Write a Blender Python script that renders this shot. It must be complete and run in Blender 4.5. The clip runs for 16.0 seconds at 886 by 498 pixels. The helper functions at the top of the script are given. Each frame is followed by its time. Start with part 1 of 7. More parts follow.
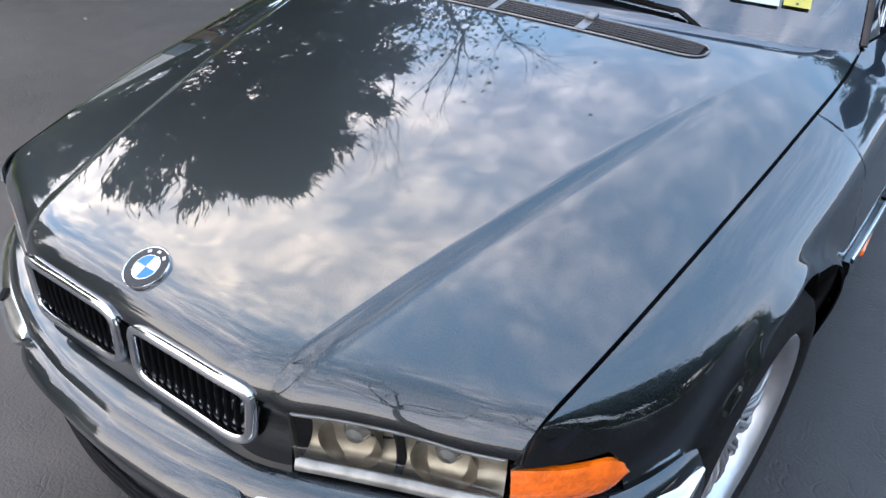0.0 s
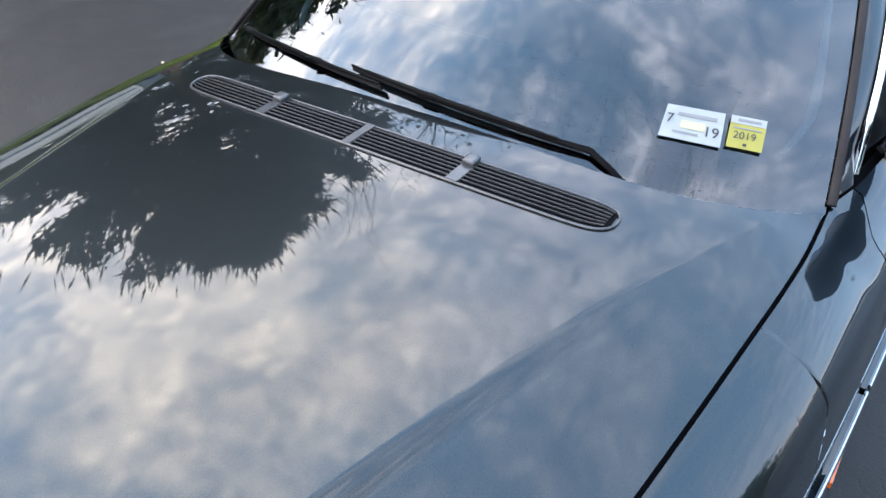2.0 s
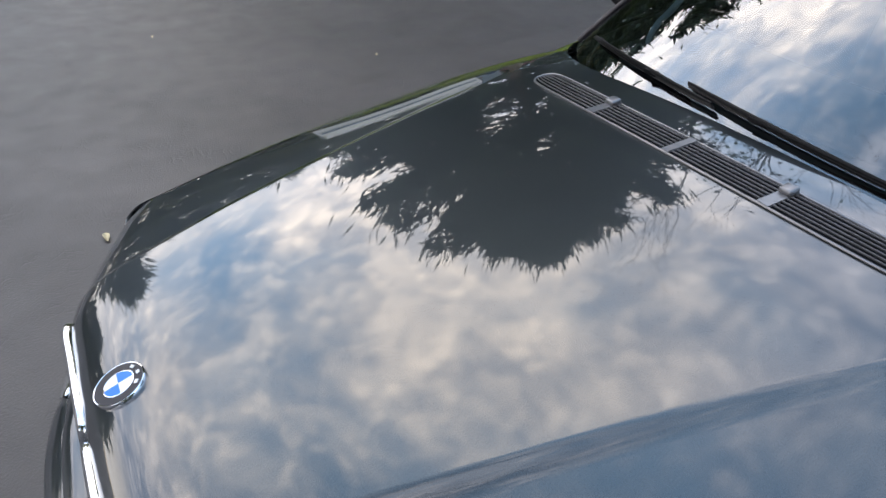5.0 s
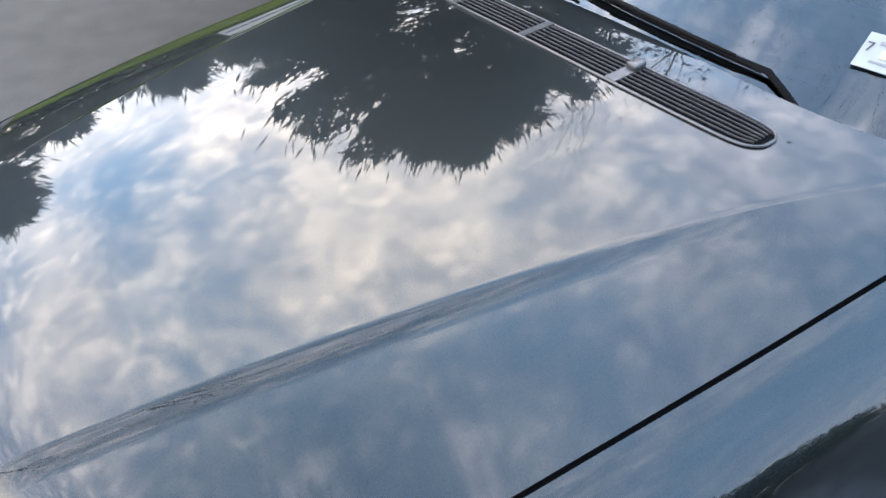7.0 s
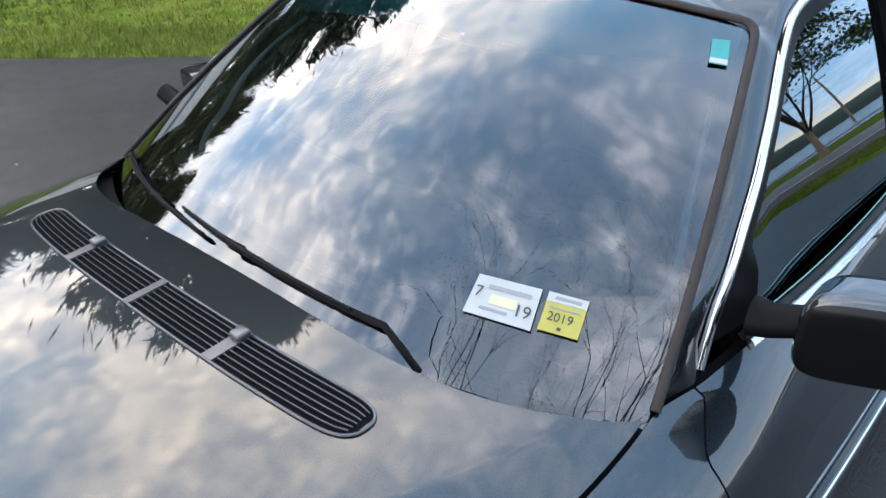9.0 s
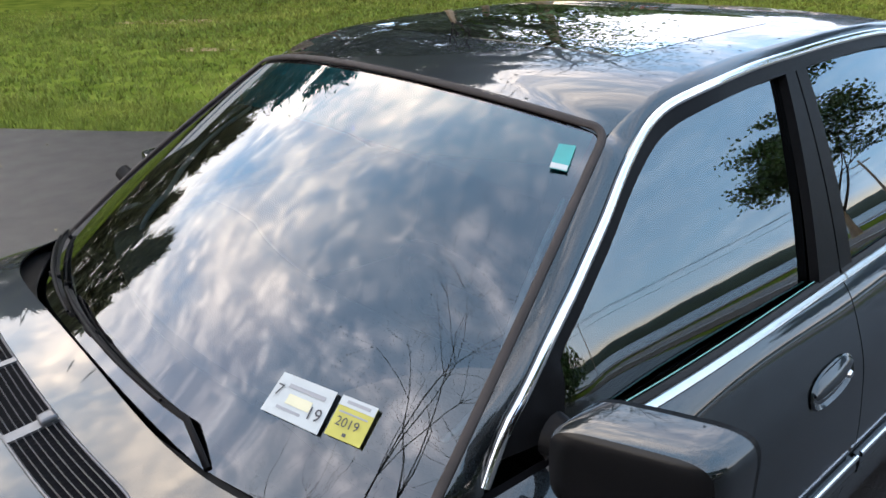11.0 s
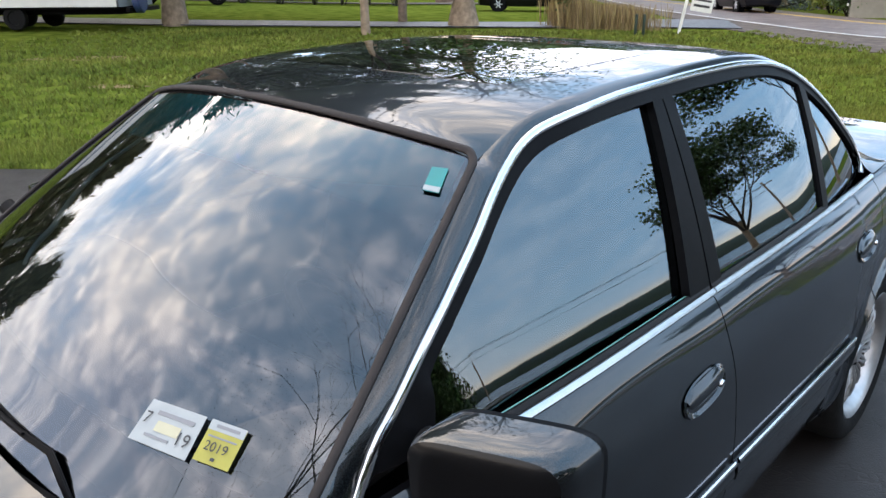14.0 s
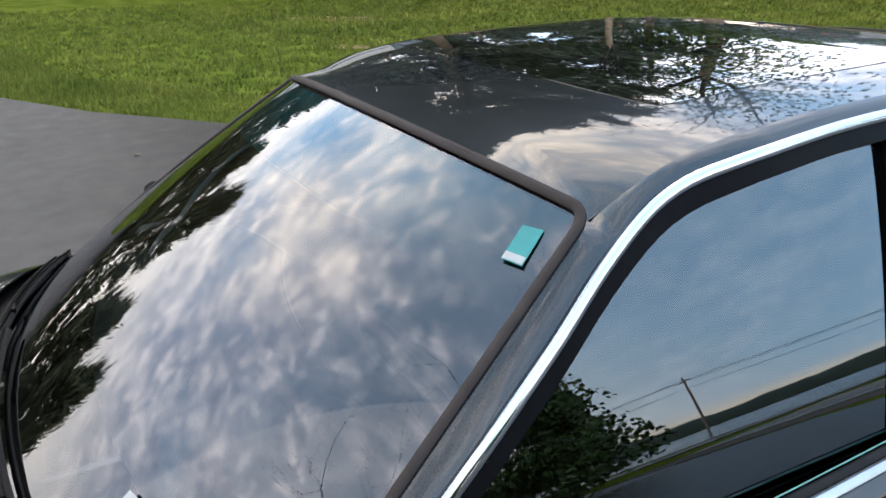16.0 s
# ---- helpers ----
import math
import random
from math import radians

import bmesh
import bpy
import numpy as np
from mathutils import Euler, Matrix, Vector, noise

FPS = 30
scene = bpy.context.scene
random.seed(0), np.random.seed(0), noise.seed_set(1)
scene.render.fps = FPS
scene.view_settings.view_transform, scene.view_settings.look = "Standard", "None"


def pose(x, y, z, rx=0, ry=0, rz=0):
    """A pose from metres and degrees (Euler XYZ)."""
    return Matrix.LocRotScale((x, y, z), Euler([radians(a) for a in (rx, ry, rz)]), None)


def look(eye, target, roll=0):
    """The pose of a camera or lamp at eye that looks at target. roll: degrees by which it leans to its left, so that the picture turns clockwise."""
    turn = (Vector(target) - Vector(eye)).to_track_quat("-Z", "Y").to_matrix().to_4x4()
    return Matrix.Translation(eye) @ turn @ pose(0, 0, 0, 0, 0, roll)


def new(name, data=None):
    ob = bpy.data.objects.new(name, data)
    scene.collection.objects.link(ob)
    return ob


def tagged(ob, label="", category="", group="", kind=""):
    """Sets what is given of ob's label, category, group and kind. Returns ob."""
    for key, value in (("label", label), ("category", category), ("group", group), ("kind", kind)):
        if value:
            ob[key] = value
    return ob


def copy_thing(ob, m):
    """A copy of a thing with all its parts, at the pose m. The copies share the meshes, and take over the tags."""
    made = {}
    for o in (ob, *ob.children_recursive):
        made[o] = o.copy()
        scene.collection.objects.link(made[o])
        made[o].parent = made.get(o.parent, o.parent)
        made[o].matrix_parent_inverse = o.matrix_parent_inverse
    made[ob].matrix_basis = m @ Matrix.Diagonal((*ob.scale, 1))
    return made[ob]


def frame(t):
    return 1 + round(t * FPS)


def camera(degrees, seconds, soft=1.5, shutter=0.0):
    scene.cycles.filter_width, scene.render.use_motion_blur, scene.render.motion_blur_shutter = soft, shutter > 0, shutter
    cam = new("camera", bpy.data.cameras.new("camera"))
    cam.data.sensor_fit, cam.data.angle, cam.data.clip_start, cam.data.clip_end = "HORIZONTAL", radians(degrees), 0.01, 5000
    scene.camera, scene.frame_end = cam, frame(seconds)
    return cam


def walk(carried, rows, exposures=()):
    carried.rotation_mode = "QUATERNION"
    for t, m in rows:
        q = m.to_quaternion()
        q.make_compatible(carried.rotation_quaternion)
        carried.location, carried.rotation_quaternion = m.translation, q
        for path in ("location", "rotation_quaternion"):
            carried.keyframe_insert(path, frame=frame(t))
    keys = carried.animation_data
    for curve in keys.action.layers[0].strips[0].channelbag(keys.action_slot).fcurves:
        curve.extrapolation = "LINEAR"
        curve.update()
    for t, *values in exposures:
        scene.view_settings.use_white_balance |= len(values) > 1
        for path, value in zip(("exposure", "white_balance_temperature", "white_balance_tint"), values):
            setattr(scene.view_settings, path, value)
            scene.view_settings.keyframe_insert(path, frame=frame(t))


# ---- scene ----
cam = camera(61.3, 16.0)
PATH = [
    (0, (0.952, -0.307, 1.509), (0.095, 0.884, 0.467), -0.2),
    (0.5, (0.949, -0.136, 1.495), (0.029, 1.041, 0.491), -0.7),
    (1, (0.896, 0.062, 1.512), (0.012, 1.231, 0.467), -1.1),
    (1.5, (0.854, 0.221, 1.538), (0.018, 1.420, 0.487), -2.0),
    (2, (0.869, 0.312, 1.547), (-0.000, 1.524, 0.538), 0.4),
    (2.5, (0.901, 0.345, 1.555), (-0.117, 1.515, 0.643), 0.0),
    (3, (0.926, 0.350, 1.566), (-0.236, 1.421, 0.703), -0.3),
    (3.5, (0.949, 0.333, 1.573), (-0.299, 1.339, 0.753), 0.2),
    (4, (0.947, 0.296, 1.569), (-0.385, 1.193, 0.756), 0.4),
    (4.5, (0.946, 0.240, 1.563), (-0.405, 1.019, 0.664), 1.1),
    (4.7, (0.945, 0.228, 1.555), (-0.406, 0.971, 0.627), 0.8),
    (7, (1.053, 0.334, 1.490), (-0.134, 1.119, 0.387), -1.0),
    (7.5, (1.062, 0.44, 1.476), (-0.197, 1.521, 0.36), 0.3),
    (8, (1.068, 0.569, 1.511), (-0.147, 1.748, 0.446), 0.8),
    (8.5, (1.083, 0.708, 1.548), (-0.122, 1.954, 0.55), 0.6),
    (9, (1.102, 0.8, 1.594), (-0.096, 2.093, 0.65), -1.0),
    (9.2, (1.116, 0.831, 1.602), (-0.098, 2.135, 0.694), -1.2),
    (11.3, (1.414, 1.149, 1.622), (0.001, 2.356, 0.883), -0.9),
    (11.5, (1.43, 1.164, 1.616), (0.042, 2.419, 0.912), -1.5),
    (12, (1.465, 1.18, 1.622), (0.165, 2.555, 0.973), -1.7),
    (12.5, (1.486, 1.186, 1.625), (0.272, 2.652, 1.011), -1.2),
    (13, (1.489, 1.184, 1.622), (0.297, 2.669, 1.012), -0.9),
    (13.5, (1.484, 1.177, 1.62), (0.27, 2.64, 0.998), -0.8),
    (14, (1.466, 1.162, 1.606), (0.166, 2.523, 0.93), -0.5),
    (14.5, (1.438, 1.16, 1.595), (0.023, 2.353, 0.837), -1.2),
    (15, (1.387, 1.258, 1.584), (-0.121, 2.313, 0.802), -0.9),
    (15.5, (1.343, 1.428, 1.603), (-0.232, 2.374, 0.812), -0.5),
    (16, (1.306, 1.573, 1.633), (-0.329, 2.441, 0.876), -1.0),
]
EXPOSURES = [(0, 1.90, 6700, 14), (1.5, 1.74, 6500, 11), (3.5, 1.56, 6700, 11), (4.7, 1.48, 6800, 13), (6.8, 1.80, 6650, 12), (7.6, 1.78, 6700, 12), (8.5, 1.58, 6800, 11), (9.2, 1.58, 6850, 11), (11.3, 1.48, 7250, 14), (16, 1.32, 7250, 13)]
walk(cam, [(t, look(eye, target, roll)) for t, eye, target, roll in PATH], EXPOSURES)

# ---- light ----
def cloudy_sky():
    w = bpy.data.worlds.new("cloudy_evening_sky")
    scene.world = w
    w.use_nodes = True
    nt = w.node_tree
    nt.nodes.clear()
    N = lambda kind: nt.nodes.new(kind)
    out, bg = N("ShaderNodeOutputWorld"), N("ShaderNodeBackground")
    sky = N("ShaderNodeTexSky")
    sky.sky_type = "NISHITA"
    sky.sun_disc = False
    sky.sun_elevation, sky.sun_rotation = radians(9), radians(70)
    co = N("ShaderNodeTexCoord")
    sep = N("ShaderNodeSeparateXYZ")
    nt.links.new(co.outputs["Generated"], sep.inputs[0])
    # a flat cloud deck: direction divided by its height
    up = N("ShaderNodeMath"); up.operation = "ADD"; up.inputs[1].default_value = 0.22
    mx = N("ShaderNodeMath"); mx.operation = "MAXIMUM"; mx.inputs[1].default_value = 0.0
    nt.links.new(sep.outputs["Z"], mx.inputs[0]); nt.links.new(mx.outputs[0], up.inputs[0])
    dx = N("ShaderNodeMath"); dx.operation = "DIVIDE"
    dy = N("ShaderNodeMath"); dy.operation = "DIVIDE"
    nt.links.new(sep.outputs["X"], dx.inputs[0]); nt.links.new(up.outputs[0], dx.inputs[1])
    nt.links.new(sep.outputs["Y"], dy.inputs[0]); nt.links.new(up.outputs[0], dy.inputs[1])
    deck = N("ShaderNodeCombineXYZ")
    nt.links.new(dx.outputs[0], deck.inputs[0]); nt.links.new(dy.outputs[0], deck.inputs[1])

    def clouds(scale, detail, rough, lo, hi, shift, distort, stretch=(1.05, 1.5, 1.0)):
        m = N("ShaderNodeMapping")
        m.inputs["Location"].default_value = (shift, shift * 0.7, shift * 0.3)
        m.inputs["Rotation"].default_value = (0, 0, radians(35))
        m.inputs["Scale"].default_value = stretch
        n = N("ShaderNodeTexNoise")
        n.inputs["Scale"].default_value, n.inputs["Detail"].default_value = scale, detail
        n.inputs["Roughness"].default_value, n.inputs["Distortion"].default_value = rough, distort
        r = N("ShaderNodeMapRange"); r.interpolation_type = "SMOOTHSTEP"
        r.inputs["From Min"].default_value, r.inputs["From Max"].default_value = lo, hi
        nt.links.new(deck.outputs[0], m.inputs[0]); nt.links.new(m.outputs[0], n.inputs["Vector"])
        nt.links.new(n.outputs["Fac"], r.inputs["Value"])
        return r.outputs[0]

    def mix(fac, a, b):
        m = N("ShaderNodeMix"); m.data_type = "RGBA"
        for sock, v in ((m.inputs["Factor"], fac), (m.inputs["A"], a), (m.inputs["B"], b)):
            if isinstance(v, (tuple, float)):
                sock.default_value = v
            else:
                nt.links.new(v, sock)
        return m.outputs["Result"]

    big = clouds(SKY["big"], 5, 0.55, 0.36, 0.60, SKY["shift"], 0.1)
    small = clouds(SKY["small"], 3, 0.5, 0.36, 0.66, SKY["shift"] + 3, 0.12)
    fine = clouds(SKY["small"] * 2.6, 3, 0.5, 0.38, 0.64, SKY["shift"] + 8, 0.1)
    blend = N("ShaderNodeMix")
    blend.inputs["Factor"].default_value = 0.28
    nt.links.new(small, blend.inputs["A"]); nt.links.new(fine, blend.inputs["B"])
    # rounded tufts of the high clouds
    warp = N("ShaderNodeTexNoise"); warp.inputs["Scale"].default_value = 9.0
    nt.links.new(deck.outputs[0], warp.inputs["Vector"])
    shift = N("ShaderNodeVectorMath"); shift.operation = "MULTIPLY_ADD"
    shift.inputs[1].default_value = (0.16, 0.16, 0.0)
    nt.links.new(warp.outputs["Color"], shift.inputs[0]); nt.links.new(deck.outputs[0], shift.inputs[2])
    cell = N("ShaderNodeTexVoronoi"); cell.feature = "SMOOTH_F1"
    cell.inputs["Scale"].default_value = SKY["tuft"]
    cell.inputs["Smoothness"].default_value = 0.6
    nt.links.new(shift.outputs[0], cell.inputs["Vector"])
    tuft = N("ShaderNodeMapRange"); tuft.interpolation_type = "SMOOTHSTEP"
    tuft.inputs["From Min"].default_value, tuft.inputs["From Max"].default_value = 0.62, 0.12
    nt.links.new(cell.outputs["Distance"], tuft.inputs["Value"])
    blend2 = N("ShaderNodeMix")
    blend2.inputs["Factor"].default_value = 0.33
    nt.links.new(blend.outputs["Result"], blend2.inputs["A"]); nt.links.new(tuft.outputs[0], blend2.inputs["B"])
    small = blend2.outputs["Result"]
    # how near a direction is to the evening sun's side
    dot = N("ShaderNodeVectorMath"); dot.operation = "DOT_PRODUCT"
    dot.inputs[1].default_value = SKY["glow_dir"]
    nt.links.new(co.outputs["Generated"], dot.inputs[0])
    glow = N("ShaderNodeMapRange"); glow.interpolation_type = "SMOOTHSTEP"
    glow.inputs["From Min"].default_value, glow.inputs["From Max"].default_value = SKY["glow_lo"], 1.0
    nt.links.new(dot.outputs["Value"], glow.inputs["Value"])
    dark = mix(glow.outputs[0], SKY["dark"], SKY["dark_warm"])
    light = mix(glow.outputs[0], SKY["light"], SKY["light_warm"])
    lumps = mix(small, dark, light)
    blue = mix(0.75, sky.outputs[0], SKY["blue"])
    cover = N("ShaderNodeMath"); cover.operation = "MULTIPLY_ADD"; cover.use_clamp = True
    nt.links.new(big, cover.inputs[0]); cover.inputs[1].default_value = 0.75; 
    half = N("ShaderNodeMath"); half.operation = "MULTIPLY"; half.inputs[1].default_value = 0.35
    nt.links.new(small, half.inputs[0]); nt.links.new(half.outputs[0], cover.inputs[2])
    # the deck breaks open towards the lake
    open_ = N("ShaderNodeVectorMath"); open_.operation = "DOT_PRODUCT"
    open_.inputs[1].default_value = SKY["open_dir"]
    nt.links.new(co.outputs["Generated"], open_.inputs[0])
    clear = N("ShaderNodeMapRange"); clear.interpolation_type = "SMOOTHSTEP"
    clear.inputs["From Min"].default_value, clear.inputs["From Max"].default_value = 0.50, 1.0
    clear.inputs["To Min"].default_value, clear.inputs["To Max"].default_value = 1.0, 0.28
    nt.links.new(open_.outputs["Value"], clear.inputs["Value"])
    thin = N("ShaderNodeMath"); thin.operation = "MULTIPLY"
    nt.links.new(cover.outputs[0], thin.inputs[0]); nt.links.new(clear.outputs[0], thin.inputs[1])
    # and overhead, where darker blue shows between streaks
    top = N("ShaderNodeVectorMath"); top.operation = "DOT_PRODUCT"
    top.inputs[1].default_value = SKY["gap_dir"]
    nt.links.new(co.outputs["Generated"], top.inputs[0])
    gaps = N("ShaderNodeMapRange"); gaps.interpolation_type = "SMOOTHSTEP"
    gaps.inputs["From Min"].default_value, gaps.inputs["From Max"].default_value = 0.72, 0.97
    gaps.inputs["To Min"].default_value, gaps.inputs["To Max"].default_value = 1.0, 0.26
    nt.links.new(top.outputs["Value"], gaps.inputs["Value"])
    # streaks cross the gaps
    streak = clouds(3.4, 6, 0.60, 0.42, 0.66, SKY["shift"] + 5, 0.5, (0.75, 2.3, 1.0))
    wisp = N("ShaderNodeMath"); wisp.operation = "POWER"; wisp.inputs[1].default_value = 1.3
    both = N("ShaderNodeMix")
    both.inputs["Factor"].default_value = 0.80
    nt.links.new(tuft.outputs[0], both.inputs["A"]); nt.links.new(streak, both.inputs["B"])
    nt.links.new(both.outputs["Result"], wisp.inputs[0])
    fill = N("ShaderNodeMath"); fill.operation = "MULTIPLY_ADD"; fill.use_clamp = True
    nt.links.new(wisp.outputs[0], fill.inputs[0]); fill.inputs[1].default_value = 1.15; nt.links.new(gaps.outputs[0], fill.inputs[2])
    thin2 = N("ShaderNodeMath"); thin2.operation = "MULTIPLY"
    nt.links.new(thin.outputs[0], thin2.inputs[0]); nt.links.new(fill.outputs[0], thin2.inputs[1])
    deep = mix(gaps.outputs[0], SKY["deep"], blue)
    deckcol = mix(thin2.outputs[0], deep, lumps)
    # pale low sky on the evening side
    side = N("ShaderNodeVectorMath"); side.operation = "DOT_PRODUCT"
    side.inputs[1].default_value = (-0.72, -0.69, 0.0)
    nt.links.new(co.outputs["Generated"], side.inputs[0])
    facing_ = N("ShaderNodeMapRange"); facing_.interpolation_type = "SMOOTHSTEP"
    facing_.inputs["From Min"].default_value, facing_.inputs["From Max"].default_value = 0.1, 0.9
    nt.links.new(side.outputs["Value"], facing_.inputs["Value"])
    height = N("ShaderNodeMapRange"); height.interpolation_type = "SMOOTHSTEP"
    height.inputs["From Min"].default_value, height.inputs["From Max"].default_value = 0.16, 0.50
    height.inputs["To Min"].default_value, height.inputs["To Max"].default_value = 0.75, 0.0
    nt.links.new(sep.outputs["Z"], height.inputs["Value"])
    paleness = N("ShaderNodeMath"); paleness.operation = "MULTIPLY"
    nt.links.new(facing_.outputs[0], paleness.inputs[0]); nt.links.new(height.outputs[0], paleness.inputs[1])
    deckcol = mix(paleness.outputs[0], deckcol, SKY["pale"])
    # the low band of evening light along the horizon
    low = N("ShaderNodeMapRange"); low.interpolation_type = "SMOOTHSTEP"
    low.inputs["From Min"].default_value, low.inputs["From Max"].default_value = SKY["band"][0], SKY["band"][1]
    low.inputs["To Min"].default_value, low.inputs["To Max"].default_value = 1.0, 0.0
    nt.links.new(sep.outputs["Z"], low.inputs["Value"])
    lit = mix(low.outputs[0], deckcol, SKY["horizon"])
    # the whole deck is brighter towards the evening sun than away from it
    near_sun = N("ShaderNodeMapRange"); near_sun.interpolation_type = "SMOOTHSTEP"
    near_sun.inputs["From Min"].default_value, near_sun.inputs["From Max"].default_value = 0.50, 1.0
    near_sun.inputs["To Min"].default_value, near_sun.inputs["To Max"].default_value = SKY["far_side"], 1.08
    nt.links.new(dot.outputs["Value"], near_sun.inputs["Value"])
    gain = N("ShaderNodeVectorMath"); gain.operation = "SCALE"
    nt.links.new(lit, gain.inputs[0]); nt.links.new(near_sun.outputs[0], gain.inputs["Scale"])
    final = gain.outputs["Vector"]
    nt.links.new(final, bg.inputs["Color"])
    bg.inputs["Strength"].default_value = 0.1
    nt.links.new(bg.outputs[0], out.inputs["Surface"])


SKY = dict(open_dir=(0.58, 0.70, 0.42), big=1.0, small=5.5, tuft=18.0, shift=1.7, glow_dir=(-0.705, 0.10, 0.70), glow_lo=0.76, far_side=0.84,
           dark=(6.7, 7.8, 10.5, 1), dark_warm=(15.5, 15.3, 15.8, 1), light=(17.6, 18.5, 20.8, 1), light_warm=(32, 29.5, 26.5, 1),
           blue=(5.4, 10.2, 16.4, 1), horizon=(15.0, 12.6, 10.4, 1), band=(0.014, 0.046), gap_dir=(-0.02, -0.40, 0.916), deep=(2.2, 3.9, 6.0, 1), pale=(21.0, 20.0, 18.5, 1))
cloudy_sky()
sun = new("sun", bpy.data.lights.new("sun", "SUN"))
sun.data.energy, sun.data.angle, sun.data.color = 0.5, radians(120), (1.0, 0.88, 0.74)
sun.matrix_world = look((0, 0, 30), (-40, 70, 12))

# ---- materials ----
def material(name, colour, rough=0.5, metal=0.0, coat=0.0, vary=0.0, scale=8.0, bump=0.0, bump_scale=60.0, spec=0.5, second=None, detail=6.0, random_tint=0.0, sheen=0.0):
    m = bpy.data.materials.new(name)
    m.use_nodes = True
    nt = m.node_tree
    b = nt.nodes["Principled BSDF"]
    b.inputs["Base Color"].default_value = (*colour, 1)
    b.inputs["Roughness"].default_value = rough
    b.inputs["Metallic"].default_value = metal
    b.inputs["Coat Weight"].default_value = coat
    b.inputs["Coat Roughness"].default_value = 0.022
    b.inputs["Coat IOR"].default_value = 1.6
    b.inputs["Specular IOR Level"].default_value = spec
    co = nt.nodes.new("ShaderNodeTexCoord")
    last = None
    if vary or second:
        n = nt.nodes.new("ShaderNodeTexNoise")
        n.inputs["Scale"].default_value, n.inputs["Detail"].default_value = scale, detail
        nt.links.new(co.outputs["Object"], n.inputs["Vector"])
        r = nt.nodes.new("ShaderNodeMapRange")
        r.inputs["From Min"].default_value, r.inputs["From Max"].default_value = 0.32, 0.68
        nt.links.new(n.outputs["Fac"], r.inputs["Value"])
        mx = nt.nodes.new("ShaderNodeMix"); mx.data_type = "RGBA"
        mx.inputs["A"].default_value = (*[c * (1 - vary) for c in colour], 1)
        mx.inputs["B"].default_value = (*(second or [min(1, c * (1 + vary)) for c in colour]), 1)
        nt.links.new(r.outputs[0], mx.inputs["Factor"])
        last = mx.outputs["Result"]
    if random_tint:
        info = nt.nodes.new("ShaderNodeObjectInfo")
        hs = nt.nodes.new("ShaderNodeHueSaturation")
        mr = nt.nodes.new("ShaderNodeMapRange")
        mr.inputs["To Min"].default_value, mr.inputs["To Max"].default_value = 1 - random_tint, 1 + random_tint
        nt.links.new(info.outputs["Random"], mr.inputs["Value"])
        nt.links.new(mr.outputs[0], hs.inputs["Value"])
        if last:
            nt.links.new(last, hs.inputs["Color"])
        else:
            hs.inputs["Color"].default_value = (*colour, 1)
        last = hs.outputs["Color"]
    if last:
        nt.links.new(last, b.inputs["Base Color"])
    if bump:
        n2 = nt.nodes.new("ShaderNodeTexNoise")
        n2.inputs["Scale"].default_value, n2.inputs["Detail"].default_value = bump_scale, 4
        nt.links.new(co.outputs["Object"], n2.inputs["Vector"])
        bp = nt.nodes.new("ShaderNodeBump")
        bp.inputs["Strength"].default_value, bp.inputs["Distance"].default_value = bump, 0.01
        nt.links.new(n2.outputs["Fac"], bp.inputs["Height"])
        nt.links.new(bp.outputs[0], b.inputs["Normal"])
    return m


def glass(name, tint, rough=0.0, mirror=1.5, cast=(1, 1, 1)):
    """Thin pane: clear tinted passage under a Fresnel gloss."""
    m = bpy.data.materials.new(name)
    m.use_nodes = True
    nt = m.node_tree
    nt.nodes.remove(nt.nodes["Principled BSDF"])
    out = nt.nodes["Material Output"]
    tr, gl, mx, fr = (nt.nodes.new(k) for k in ("ShaderNodeBsdfTransparent", "ShaderNodeBsdfGlossy", "ShaderNodeMixShader", "ShaderNodeFresnel"))
    tr.inputs["Color"].default_value = (*tint, 1)
    gl.inputs["Roughness"].default_value = rough
    gl.inputs["Color"].default_value = (*cast, 1)
    fr.inputs["IOR"].default_value = mirror
    nt.links.new(fr.outputs[0], mx.inputs[0])
    nt.links.new(tr.outputs[0], mx.inputs[1])
    nt.links.new(gl.outputs[0], mx.inputs[2])
    nt.links.new(mx.outputs[0], out.inputs["Surface"])
    return m


PAINT = material("dark_grey_blue_metallic_paint", (0.0165, 0.0200, 0.0222), 0.42, 1.0, 1.0, vary=0.10, scale=700, detail=2)
BLACK_TRIM = material("matt_black_trim", (0.0045, 0.0045, 0.005), 0.45, spec=0.06, vary=0.2, scale=40, bump=0.04, bump_scale=300)
RUBBER = material("black_rubber", (0.011, 0.010, 0.010), 0.62, spec=0.2, vary=0.25, scale=30, bump=0.1, bump_scale=120)
GASKET = material("weathered_brown_grey_rubber", (0.024, 0.019, 0.018), 0.6, spec=0.2, vary=0.2, scale=25)
CHROME = material("polished_chrome", (0.62, 0.63, 0.65), 0.08, 1.0, vary=0.03, scale=40)
SATIN = material("satin_grey_plastic", (0.10, 0.10, 0.105), 0.30, 0.5, vary=0.15, scale=50)
# near black, in place of the shade in gaps and recesses; hidden parts too
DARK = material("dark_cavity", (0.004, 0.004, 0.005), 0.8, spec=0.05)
SLAT = material("dark_satin_slats", (0.085, 0.085, 0.09), 0.3, 0.4, vary=0.15, scale=50)
UNDER = material("lower_bumper_plastic", (0.014, 0.015, 0.018), 0.35, 0.0, 0.3, vary=0.2, scale=20)
MIRROR_FRONT = material("housing_dark_reflection", (0.0035, 0.0035, 0.004), 0.25, spec=0.25, vary=0.1, scale=30)
ALLOY = material("silver_alloy", (0.42, 0.42, 0.425), 0.40, 0.9, vary=0.08, scale=30)
TYRE = material("worn_tyre_rubber", (0.008, 0.0078, 0.0078), 0.85, spec=0.12, vary=0.3, scale=40, bump=0.2, bump_scale=150)
